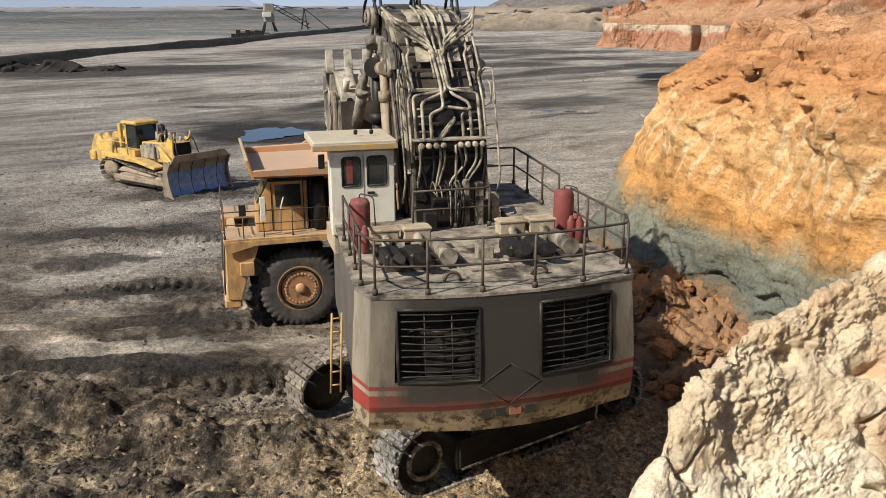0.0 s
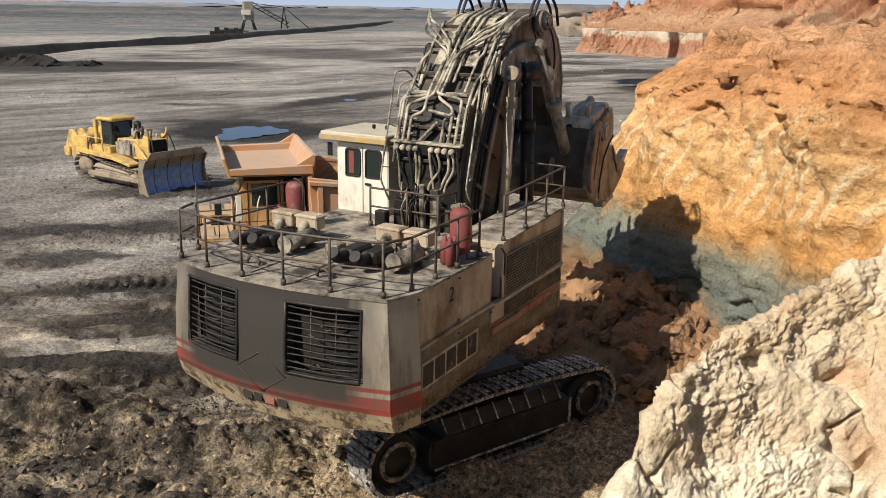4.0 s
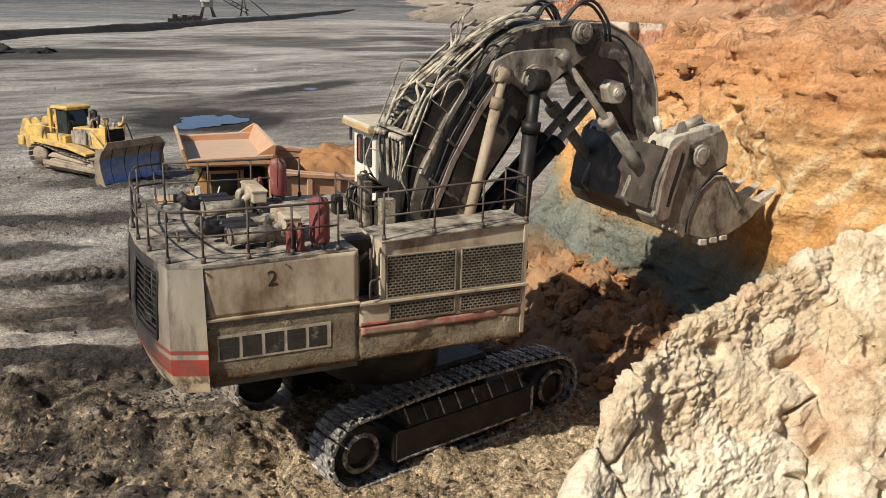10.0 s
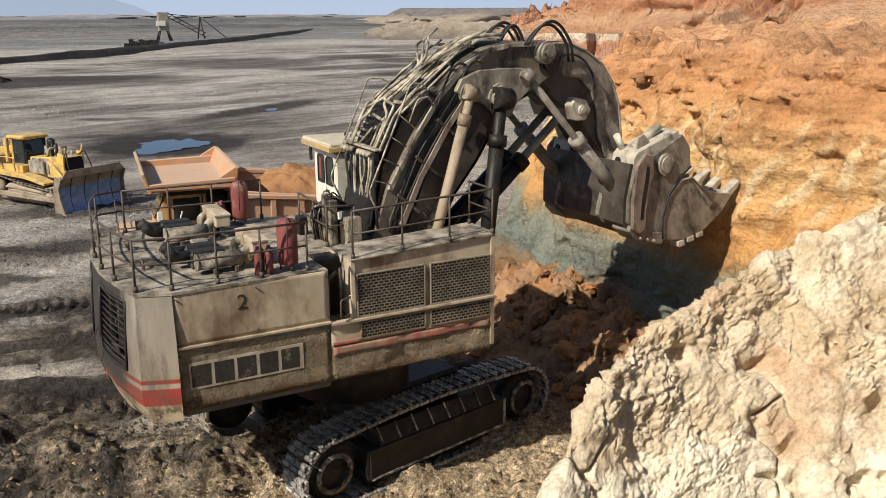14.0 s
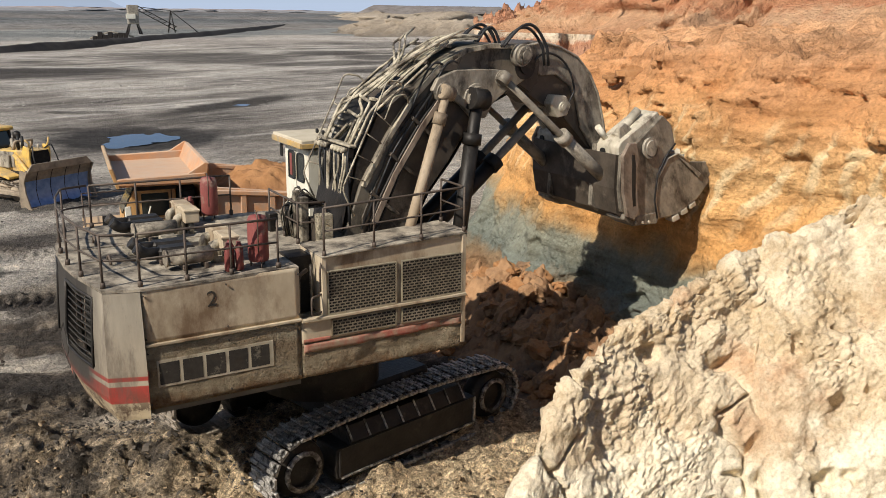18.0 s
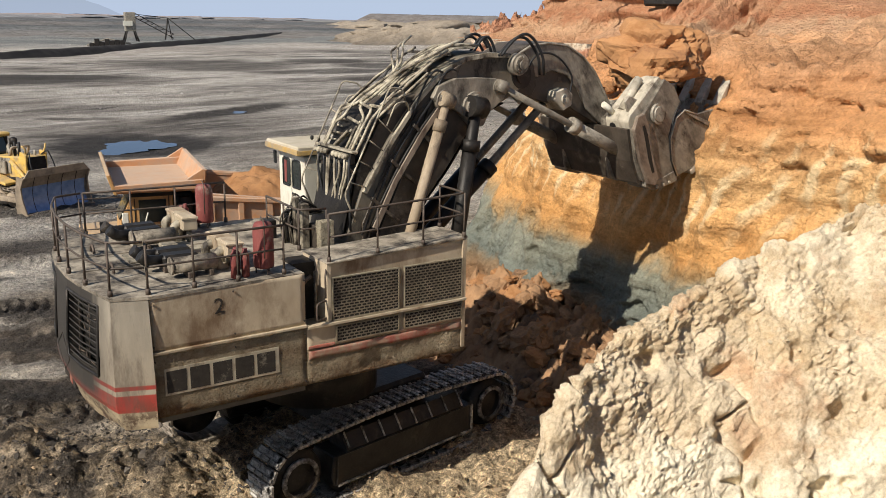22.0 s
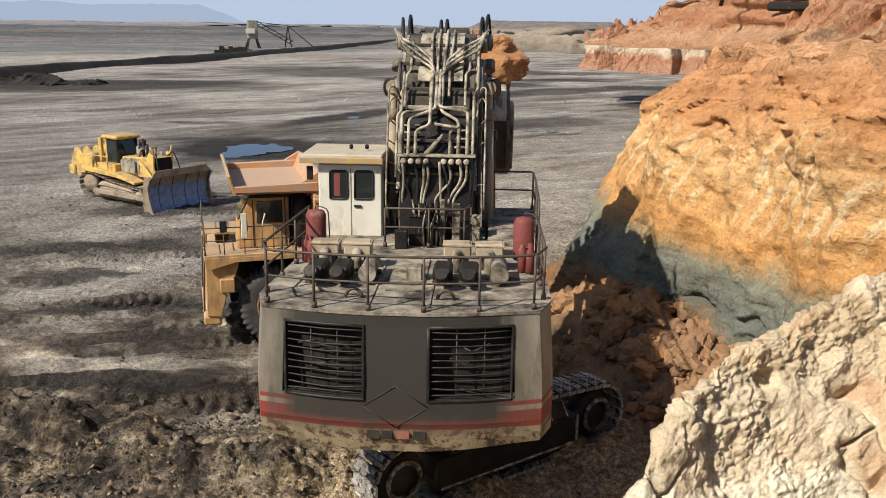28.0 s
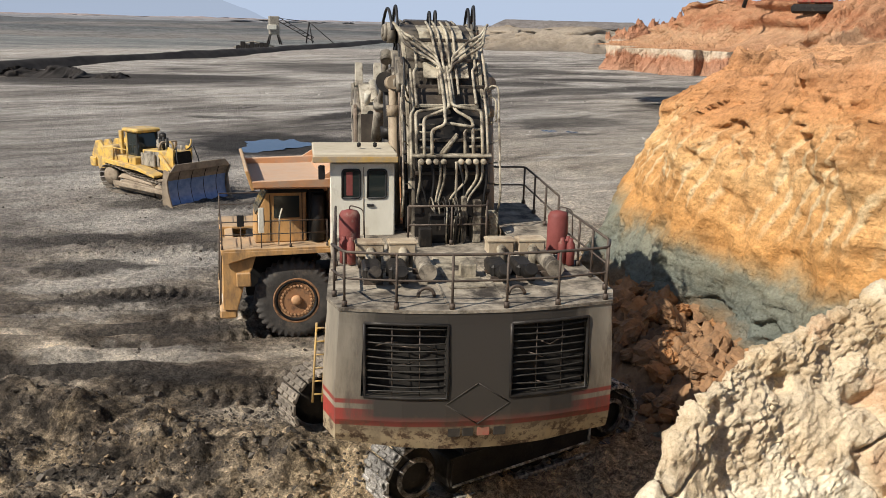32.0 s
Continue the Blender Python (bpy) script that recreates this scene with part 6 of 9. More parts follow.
def build_cab(root):
    bm = bmesh.new()
    prism(bm, [(-2.5, 0.5), (-0.9, 0.5), (-0.9, 2.3), (-2.35, 2.3)], 5.7, 7.8, 0.03, axis="z")
    cab = moves_with(part("cab", bm, M["white"], root, "cream-white operator's cab with yellow-edged roof"), "cab")
    part("roof", make(box, -2.9, -0.86, 0.3, 2.6, 7.88, 8.06, 0.03), M["roofcream"], cab, "dusty cream cab roof")
    part("roof_trim", make(box, -2.92, -0.85, 0.27, 0.33, 7.84, 7.98, 0.01), M["ladder"], cab, "yellow roof edge")
    part("roof_trim", make(box, -0.88, -0.84, 0.3, 2.6, 7.84, 7.96, 0.01), M["ladder"], cab)
    for x0, x1 in ((-2.18, -1.78), (-1.56, -1.14)):
        w = part("window", make(box, x0, x1, 0.485, 0.5, 6.95, 7.62, 0.005), M["glass"], cab, "dark rear window")
        f = bmesh.new()
        loop = [(x0 - 0.02, 6.93), (x1 + 0.02, 6.93), (x1 + 0.02, 7.64), (x0 - 0.02, 7.64), (x0 - 0.02, 6.93)]
        sweep(f, bend([(x, 0.487, z) for x, z in loop], 0.09), 0.026, 6)
        part("window_seal", f, M["hose"], cab)
    part("curtain", make(box, -2.1, -1.95, 0.478, 0.486, 7.0, 7.58, 0), M["tank"], cab, "red curtain at the window")
    part("door_seam", make(box, -1.69, -1.67, 0.487, 0.5, 5.8, 7.7, 0), M["boom"], cab)
    part("door_handle", make(box, -1.6, -1.42, 0.45, 0.49, 6.72, 6.78, 0.01), M["hose"], cab)
    part("side_window", make(box, -0.9, -0.885, 1.0, 2.0, 6.6, 7.5, 0.005), M["glass"], cab)
    part("cab_base", make(box, -2.45, -0.95, 0.6, 2.25, 5.2, 5.72, 0.02), M["cream"], cab)
    for x in (-1.75, -1.35):
        part("roof_lamp", make(lathe, [(0.02, 0), (0.05, 0.02), (0.05, 0.1), (0.02, 0.12)], (x, 1.2, 8.1), n=8), M["black"], cab)
    part("mirror", make(box, -2.78, -2.62, 0.45, 0.5, 7.4, 7.75, 0.02), M["black"], cab, "black side mirror")
    return cab


CX = 0.5          # the boom stands a little right of the slewing axis


def build_boom(root):
    top = [(0.25, 5.9), (0.62, 7.3), (1.32, 8.6), (2.05, 9.65), (2.8, 10.42), (3.55, 10.78), (4.4, 10.92), (5.2, 10.93), (5.7, 10.78)]
    poly = [(0.75, 4.7)] + top + [(6.1, 10.4), (5.95, 10.02), (5.3, 9.65), (4.5, 9.3), (4.12, 8.85), (3.5, 7.85), (2.85, 7.0), (2.45, 6.1), (2.2, 4.75)]
    W = 0.92
    bo = moves_with(part("boom", make(prism, poly, CX - W, CX + W, 0.03), M["boombody"], root, "grimy cream gooseneck boom"), "boom")
    part("underside", make(plate, [(2.25, 4.8), (2.5, 6.1), (2.9, 7.0), (3.55, 7.82), (4.17, 8.82), (4.5, 9.25), (5.3, 9.6)], CX - W + 0.03, CX + W - 0.03, -0.03), M["dark"], bo, "black boom underside plate")
    part("pipe_bay", make(prism, [(0.3, 5.8), (0.5, 7.85), (1.0, 9.02), (1.85, 9.68), (2.3, 9.8), (1.5, 8.6), (0.9, 7.3), (0.6, 5.8)], CX - 0.8, CX + 0.8, 0.02), M["boomside"], bo, "dark bay behind the pipes")
    for sx in (-1, 1):
        def sided(poly, x0, x1, bev=0.012):
            lo, hi = sorted((CX + sx * x0, CX + sx * x1))
            return make(prism, poly, lo, hi, bev)
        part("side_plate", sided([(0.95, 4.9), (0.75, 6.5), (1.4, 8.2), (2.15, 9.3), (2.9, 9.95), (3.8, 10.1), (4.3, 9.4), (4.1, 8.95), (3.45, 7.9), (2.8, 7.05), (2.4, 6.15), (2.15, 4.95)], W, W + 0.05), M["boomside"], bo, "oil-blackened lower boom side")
        part("flange", sided(top[1:] + [(5.62, 10.68), (5.15, 10.8), (4.4, 10.79), (3.6, 10.65), (2.9, 10.31), (2.16, 9.57), (1.44, 8.54), (0.76, 7.26)], W, W + 0.09), M["boom"], bo, "cream edge flange of the boom")
        part("side_beam", sided([(1.0, 6.4), (1.5, 7.6), (2.25, 8.85), (2.75, 9.5), (2.9, 9.42), (2.4, 8.75), (1.66, 7.52), (1.18, 6.35)], W + 0.05, W + 0.2), M["rustarm"], bo, "brown beam along the boom's side")
        part("rocker_plate", sided([(2.48, 9.7), (2.62, 10.0), (3.2, 10.22), (3.98, 10.26), (4.66, 10.26), (5.17, 10.05), (5.11, 9.75), (4.62, 9.36), (4.45, 9.0), (4.0, 8.96), (3.55, 9.3), (3.24, 9.45), (2.9, 9.4)], W + 0.06, W + 0.22, 0.02), M["grimsteel"], bo, "worn steel rocker plate")
        part("gusset", sided([(2.7, 10.18), (2.85, 10.3), (3.45, 10.6), (3.3, 10.2)], W + 0.04, W + 0.12), M["boomside"], bo)
        for k, (y, z) in enumerate(((1.25, 6.9), (1.75, 7.85), (2.35, 8.75))):
            part("stiffener", sided([(y, z), (y + 0.62, z - 0.42), (y + 0.68, z - 0.36), (y + 0.06, z + 0.07)], W + 0.05, W + 0.12, 0.005), M["boomside"], bo)
        for y, z, r, h in ((3.95, 9.5, 0.40, 0.2), (2.88, 9.66, 0.27, 0.14), (4.8, 10.04, 0.2, 0.1), (5.45, 10.65, 0.3, 0.2)):
            hub = bmesh.new()
            xa = CX + sx * (W + 0.2)
            cyl(hub, (xa - sx * 0.12, y, z), (xa + sx * h * 0.5, y, z), r, n=22)
            cyl(hub, (xa + sx * h * 0.5, y, z), (xa + sx * h, y, z), r * 0.84, r * 0.8, n=22)
            cyl(hub, (xa + sx * h, y, z), (xa + sx * (h + 0.05), y, z), r * 0.45, n=18)
            for k in range(8):
                a = k * math.pi / 4
                cyl(hub, (xa + sx * h, y + r * 0.64 * math.cos(a), z + r * 0.64 * math.sin(a)), (xa + sx * (h + 0.03), y + r * 0.64 * math.cos(a), z + r * 0.64 * math.sin(a)), 0.035, n=6)
            part("pin_hub", hub, M["grimsteel"], bo, "bolted steel pivot hub")
    back = [(0.2, 5.9), (0.42, 7.9), (0.95, 9.1), (1.8, 9.78), (2.7, 10.5), (3.5, 10.9), (5.3, 11.03)]
    def on_back(s, off):
        i = min(int(s), len(back) - 2)
        a, b = Vector(back[i]), Vector(back[i + 1])
        d = (b - a).normalized()
        p = a.lerp(b, s - i)
        return (p.x - d.y * off, p.y + d.x * off)
    def pipe(stops, r=0.036, mat="pipe", label="cream painted hydraulic pipe", name="hydraulic_pipe", round_off=0.11):
        """stops: (crosswise, along the back, stand-off); long runs follow the curve of the boom."""
        pts = []
        for (xa, sa, oa), (xb, sb, ob) in zip(stops, stops[1:]):
            n = max(1, int(abs(sb - sa) / 0.3))
            pts += [(CX + xa + (xb - xa) * k / n, *on_back(sa + (sb - sa) * k / n, oa + (ob - oa) * k / n)) for k in range(n)]
        pts.append((CX + stops[-1][0], *on_back(stops[-1][1], stops[-1][2])))
        return part(name, make(sweep, bend(pts, round_off), r, 8), M[mat], bo, label)
    # dark recess between the flanges, with grimy plates beside it
    line = [on_back(0.7 + 0.1 * k, 0.03) for k in range(17)]
    part("recess_panel", make(plate, line, CX - 0.88, CX + 0.88, 0.02), M["dark"], bo, "black recess panel behind the pipes")
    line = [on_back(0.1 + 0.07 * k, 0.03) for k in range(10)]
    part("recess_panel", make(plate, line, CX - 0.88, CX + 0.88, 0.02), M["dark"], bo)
    part("crest_panel", make(plate, [on_back(3.2 + 0.2 * k, 0.05) for k in range(12)], CX - 0.55, CX + 0.6, 0.04), M["pipe"], bo, "cream crest panel")
    # hairpin frame: risers turn in to the middle and run on up the crest
    for k, (x, top, mid) in enumerate(((-0.86, 2.02, -0.10), (-0.68, 1.96, -0.04), (-0.50, 1.72, -0.16), (0.54, 1.94, 0.10), (0.76, 2.02, 0.04))):
        off = 0.26 + 0.07 * (k % 3)
        pipe([(x, 1.22, off), (x, top, off), (mid, top + 0.1, off + 0.05), (mid, 2.5, off), (mid, 3.3 + 0.12 * (k % 3), 0.24)], 0.042)
    for x0, s0, x1, s1, off in ((-0.34, 1.22, 0.1, 1.62, 0.2), (-0.26, 1.22, 0.08, 1.56, 0.3), (0.34, 1.22, 0.34, 1.7, 0.24), (-0.15, 1.88, 0.5, 1.8, 0.3)):
        pipe([(x0, s0, off), (x1, s1, off), (x1 + 0.06, s1 + 0.05, off)], 0.042)
    for k in range(4):
        pipe([(-0.84, 1.4 + 0.15 * k, 0.2), (-0.4, 1.4 + 0.15 * k, 0.2)], 0.03)
        if k < 3:
            pipe([(0.45, 1.42 + 0.17 * k, 0.2), (0.8, 1.42 + 0.17 * k, 0.2)], 0.03)
    # long outer runs up both flanks of the back
    for x, s0, s1, off in ((-0.98, 0.9, 3.4, 0.16), (-0.82, 2.2, 4.6, 0.22), (0.9, 1.2, 4.4, 0.26), (0.98, 2.0, 3.6, 0.14), (0.68, 2.3, 4.6, 0.2)):
        pipe([(x, s0, off), (x, s0 + 0.45 * (s1 - s0), off), (x + 0.09, s0 + 0.5 * (s1 - s0), off), (x + 0.09, s1, off)], 0.036)
    # splayed pipes at the crest that end under the hose arcs
    for sx in (-1, 1):
        for k in range(3):
            pipe([(sx * (0.06 + 0.06 * k), 3.2 + 0.1 * k, 0.28), (sx * 0.2, 3.45 + 0.12 * k, 0.3), (sx * 1.0, 3.95 + 0.2 * k, 0.42), (sx * (1.12 + 0.06 * k), 4.5 + 0.2 * k, 0.42)], 0.036)
    for x in (-0.2, -0.05, 0.12, 0.27):
        pipe([(x, 2.6, 0.2), (x, 3.6, 0.2), (x * 1.2, 4.6, 0.18), (x * 1.2, 5.6, 0.12)], 0.036)
    for s, w in ((0.95, 0.9), (1.55, 0.9), (2.3, 0.75), (2.9, 0.95), (3.7, 0.95), (4.5, 0.95)):
        p = on_back(s, 0.12)
        part("pipe_clamp", make(box, CX - w, CX + w, p[0] - 0.035, p[0] + 0.035, p[1] - 0.035, p[1] + 0.05, 0.01), M["boomside" if s != 2.3 else "pipe"], bo)
    # manifold bar with round fittings, and hoses that hang from it
    mp = on_back(1.2, 0.36)
    part("manifold", make(box, CX - 0.98, CX + 0.98, mp[0] - 0.08, mp[0] + 0.14, mp[1] - 0.01, mp[1] + 0.05, 0.015), M["boom"], bo, "pipe manifold plate across the boom")
    part("manifold_block", make(box, CX - 0.88, CX + 0.88, mp[0] - 0.04, mp[0] + 0.14, mp[1] - 0.3, mp[1] - 0.02, 0.02), M["dark"], bo, "dark valve block under the manifold")
    for k in range(8):
        x = CX - 0.78 + (0.185 * k if k < 4 else 0.185 * k + 0.24)
        ft = bmesh.new()
        lathe(ft, [(0.03, -0.2), (0.06, -0.19), (0.075, -0.16), (0.075, -0.08), (0.05, -0.05), (0.05, 0.05)], (x, mp[0] - 0.02, mp[1] - 0.1), "y", 14)
        part("fitting", ft, M["pipe"], bo, "round capped pipe fitting")
    for x, x2, dx, mt in ((-0.82, -0.78, 0.06, "boom"), (-0.74, -0.62, -0.05, "hose"), (-0.3, -0.34, 0.03, "pipe"), (-0.2, -0.28, 0.04, "pipe"), (-0.52, -0.36, 0.1, "hose"), (0.1, 0.16, 0.02, "boom"), (0.16, 0.5, 0.14, "hose"), (0.6, 0.34, 0.05, "pipe"), (0.74, 0.44, 0.04, "pipe"), (0.84, 0.9, 0.05, "hose"), (0.3, 0.05, 0.12, "boom")):
        hs = make(sweep, bend([(CX + x, mp[0] - 0.04, mp[1] - 0.12), (CX + x + dx, mp[0] - 0.02, mp[1] - 0.6), (CX + x2 - dx, mp[0] + 0.1, mp[1] - 1.2), (CX + x2, mp[0] + 0.22, 6.3)], 0.3, 4), 0.036, 8)
        part("hydraulic_hose", hs, M[mt], bo, "dusty hydraulic hose")
    # pipes and hoses along the flanks
    flank = [(0.72, 6.2), (0.95, 7.1), (1.5, 8.2), (2.1, 9.15), (2.6, 9.7)]
    for sx in (-1, 1):
        for k, (d, r, mt) in enumerate(((0.0, 0.035, "hose"), (0.3, 0.04, "dark"), (0.55, 0.035, "hose"))):
            pts = [(CX + sx * (1.03 + 0.02 * (k % 2)), y + d * 0.75, z - d * 0.5) for y, z in (flank[:5] if k % 2 else (flank[0], flank[2], flank[4]))]
            part("hydraulic_pipe" if mt == "pipe" else "hydraulic_hose", make(sweep, bend(pts, 0.3, 4), r, 8), M[mt], bo, "pipe along the boom's flank")
        for y, z in ((1.0, 7.0), (1.5, 7.95), (2.1, 8.85)):
            part("pipe_clamp", make(prism, [(y - 0.14, z + 0.12), (y + 0.6, z - 0.38), (y + 0.64, z - 0.3), (y - 0.1, z + 0.2)], *sorted((CX + sx * 0.98, CX + sx * 1.1)), 0.008), M["boomside"], bo)
    # black hose arcs over the top
    for x, dx, lift in ((-1.12, -0.14, 0.62), (-0.98, 0.0, 0.7), (-0.1, 0.02, 0.6), (0.05, 0.05, 0.62), (1.0, 0.1, 0.66), (1.14, 0.14, 0.74)):
        pts = [(CX + x + dx * k / 10, 4.75 + 1.5 * k / 10 if abs(x) > 0.3 else 4.6 + 0.9 * k / 10, 10.72 + lift * math.sin(math.pi * (0.06 + 0.88 * k / 10))) for k in range(11)]
        pts += [(CX + x + dx, pts[-1][1] + 0.14, 10.4)]
        part("hose_arc", make(sweep, bend(pts, 0.1), 0.042, 8), M["hose"], bo, "black hose arching over the boom head")
    for sx, y0 in ((-1, 3.3), (-1, 1.9), (1, 1.9), (1, 2.4)):
        pts = [(CX + sx * 1.02, y0 + 0.9 * k / 10, 9.1 + 0.1 * (y0 - 1.9) + 1.25 * k / 10 + 0.5 * math.sin(math.pi * k / 10)) for k in range(11)]
        part("hose_arc", make(sweep, pts, 0.03, 7), M["hose"], bo)
    # climbing rails beside the back
    for sx in (-1, 1):
        x = CX + sx * 1.2
        lr = bmesh.new()
        sweep(lr, bend([(x, 0.35, 6.6), (x, -0.1, 7.3), (x, 0.75, 9.4), (x, 0.95, 9.95), (x - sx * 0.1, 1.45, 9.9), (x - sx * 0.25, 1.75, 9.5)], 0.15), 0.026, 6)
        sweep(lr, bend([(x, 1.0, 9.0), (x, 1.2, 9.55), (x - sx * 0.1, 1.65, 9.6), (x - sx * 0.25, 1.9, 9.3)], 0.12), 0.022, 6)
        for f in (0.15, 0.4, 0.65, 0.9):
            cyl(lr, (x, -0.1 + 0.85 * f, 7.3 + 2.1 * f), (x - sx * 0.2, 0.55 + 0.85 * f, 7.15 + 1.85 * f), 0.016, n=6)
        part("climbing_rail", lr, M["pipe"], bo, "cream climbing rail on the boom")
    return bo


def build_stick(root):
    st_poly = [(5.4, 10.55), (6.0, 10.92), (6.75, 10.8), (7.4, 10.5), (8.05, 10.05), (8.5, 9.45), (8.75, 8.75), (8.82, 8.1), (8.9, 7.4), (9.05, 6.85), (8.85, 6.65), (8.55, 6.8), (8.1, 7.3), (7.55, 8.05), (7.15, 8.62), (6.5, 9.05), (6.0, 9.5), (5.5, 10.0)]
    st = moves_with(part("stick", make(prism, st_poly, CX - 0.66, CX + 0.66, 0.03), M["boomside"], root, "curved worn steel stick"), "stick")
    for sx in (-1, 1):
        def sided(poly, x0, x1, bev=0.02):
            lo, hi = sorted((CX + sx * x0, CX + sx * x1))
            return make(prism, poly, lo, hi, bev)
        part("cheek_plate", sided([(6.2, 10.84), (6.75, 10.77), (7.38, 10.47), (8.02, 10.02), (8.46, 9.42), (8.71, 8.75), (8.78, 8.1), (8.84, 7.4), (8.98, 6.85), (8.6, 6.85), (8.15, 7.35), (7.85, 8.0), (7.8, 8.7), (7.6, 9.3), (7.1, 9.75), (6.5, 9.9), (6.2, 10.2)], 0.66, 0.74), M["grimsteel"], st, "scraped cheek plate round the stick")
        part("cheek_rim", make(sweep, [(CX + sx * 0.75, y, z) for y, z in ((5.9, 10.86), (6.75, 10.76), (7.38, 10.46), (8.02, 10.01), (8.45, 9.41), (8.7, 8.75), (8.77, 8.1), (8.83, 7.4), (8.97, 6.9))], 0.035, 6), M["steel"], st, "worn rim of the cheek plate")
        part("head_plate", sided([(5.35, 10.55), (5.9, 10.86), (6.35, 10.8), (6.5, 10.3), (6.3, 9.75), (5.95, 9.6), (5.5, 9.98)], 0.66, 0.8), M["boomside"], st, "dark plate round the stick's pivot")
        part("pin_lug", sided([(6.55, 9.1), (6.75, 9.3), (7.2, 9.15), (7.35, 8.85), (7.15, 8.6), (6.75, 8.65)], 0.3, 0.98, 0.03), M["brightsteel"], st, "pale scraped cylinder lug")
        xa = CX + sx * 0.76
        for y, z, w, r in ((5.8, 10.4, 0.2, 0.38), (6.95, 8.92, 0.3, 0.13), (8.75, 7.1, 0.3, 0.22)):
            pn = bmesh.new()
            cyl(pn, (xa - sx * 0.1, y, z), (xa + sx * w, y, z), r, n=20)
            cyl(pn, (xa + sx * w, y, z), (xa + sx * (w + 0.04), y, z), r * 0.6, n=16)
            part("pin", pn, M["brightsteel" if r < 0.3 else "dark"], st, "steel pivot pin")
        pts = [(CX + sx * 0.82, 6.2 + 0.75 * (1 - math.cos(math.pi * k / 12)), 10.15 + 0.5 * math.sin(math.pi * k / 12) - 1.0 * (k / 12) ** 2) for k in range(13)] + [(CX + sx * 0.82, 7.2, 8.7), (CX + sx * 0.82, 6.8, 8.8)]
        part("hydraulic_hose", make(sweep, bend(pts, 0.3), 0.032, 7), M["hose"], st, "black hose looped over the stick")
    return st


BW0, BW1 = CX - 1.85, CX + 2.0


def slot_mesh(x, p, q, w, lift=0.012):
    """A long round-ended dark slot in a face that runs crosswise and from p to q in (forward, up)."""
    a, b = Vector((0, *p)), Vector((0, *q))
    d = (b - a).normalized()
    nrm = Vector((0, -d.z, d.y))
    bm = bmesh.new()
    rim = [a - d * w * math.sin(math.pi * k / 8) + Vector((w * math.cos(math.pi * k / 8), 0, 0)) for k in range(9)] + [b + d * w * math.sin(math.pi * k / 8) - Vector((w * math.cos(math.pi * k / 8), 0, 0)) for k in range(9)]
    tops = [bm.verts.new(v + nrm * lift + Vector((x, 0, 0))) for v in rim]
    lows = [bm.verts.new(v - nrm * 0.05 + Vector((x, 0, 0))) for v in rim]
    bm.faces.new(tops)
    bm.faces.new(lows[::-1])
    for k in range(18):
        bm.faces.new((tops[k], lows[k], lows[(k + 1) % 18], tops[(k + 1) % 18]))
    bmesh.ops.recalc_face_normals(bm, faces=bm.faces)
    return bm


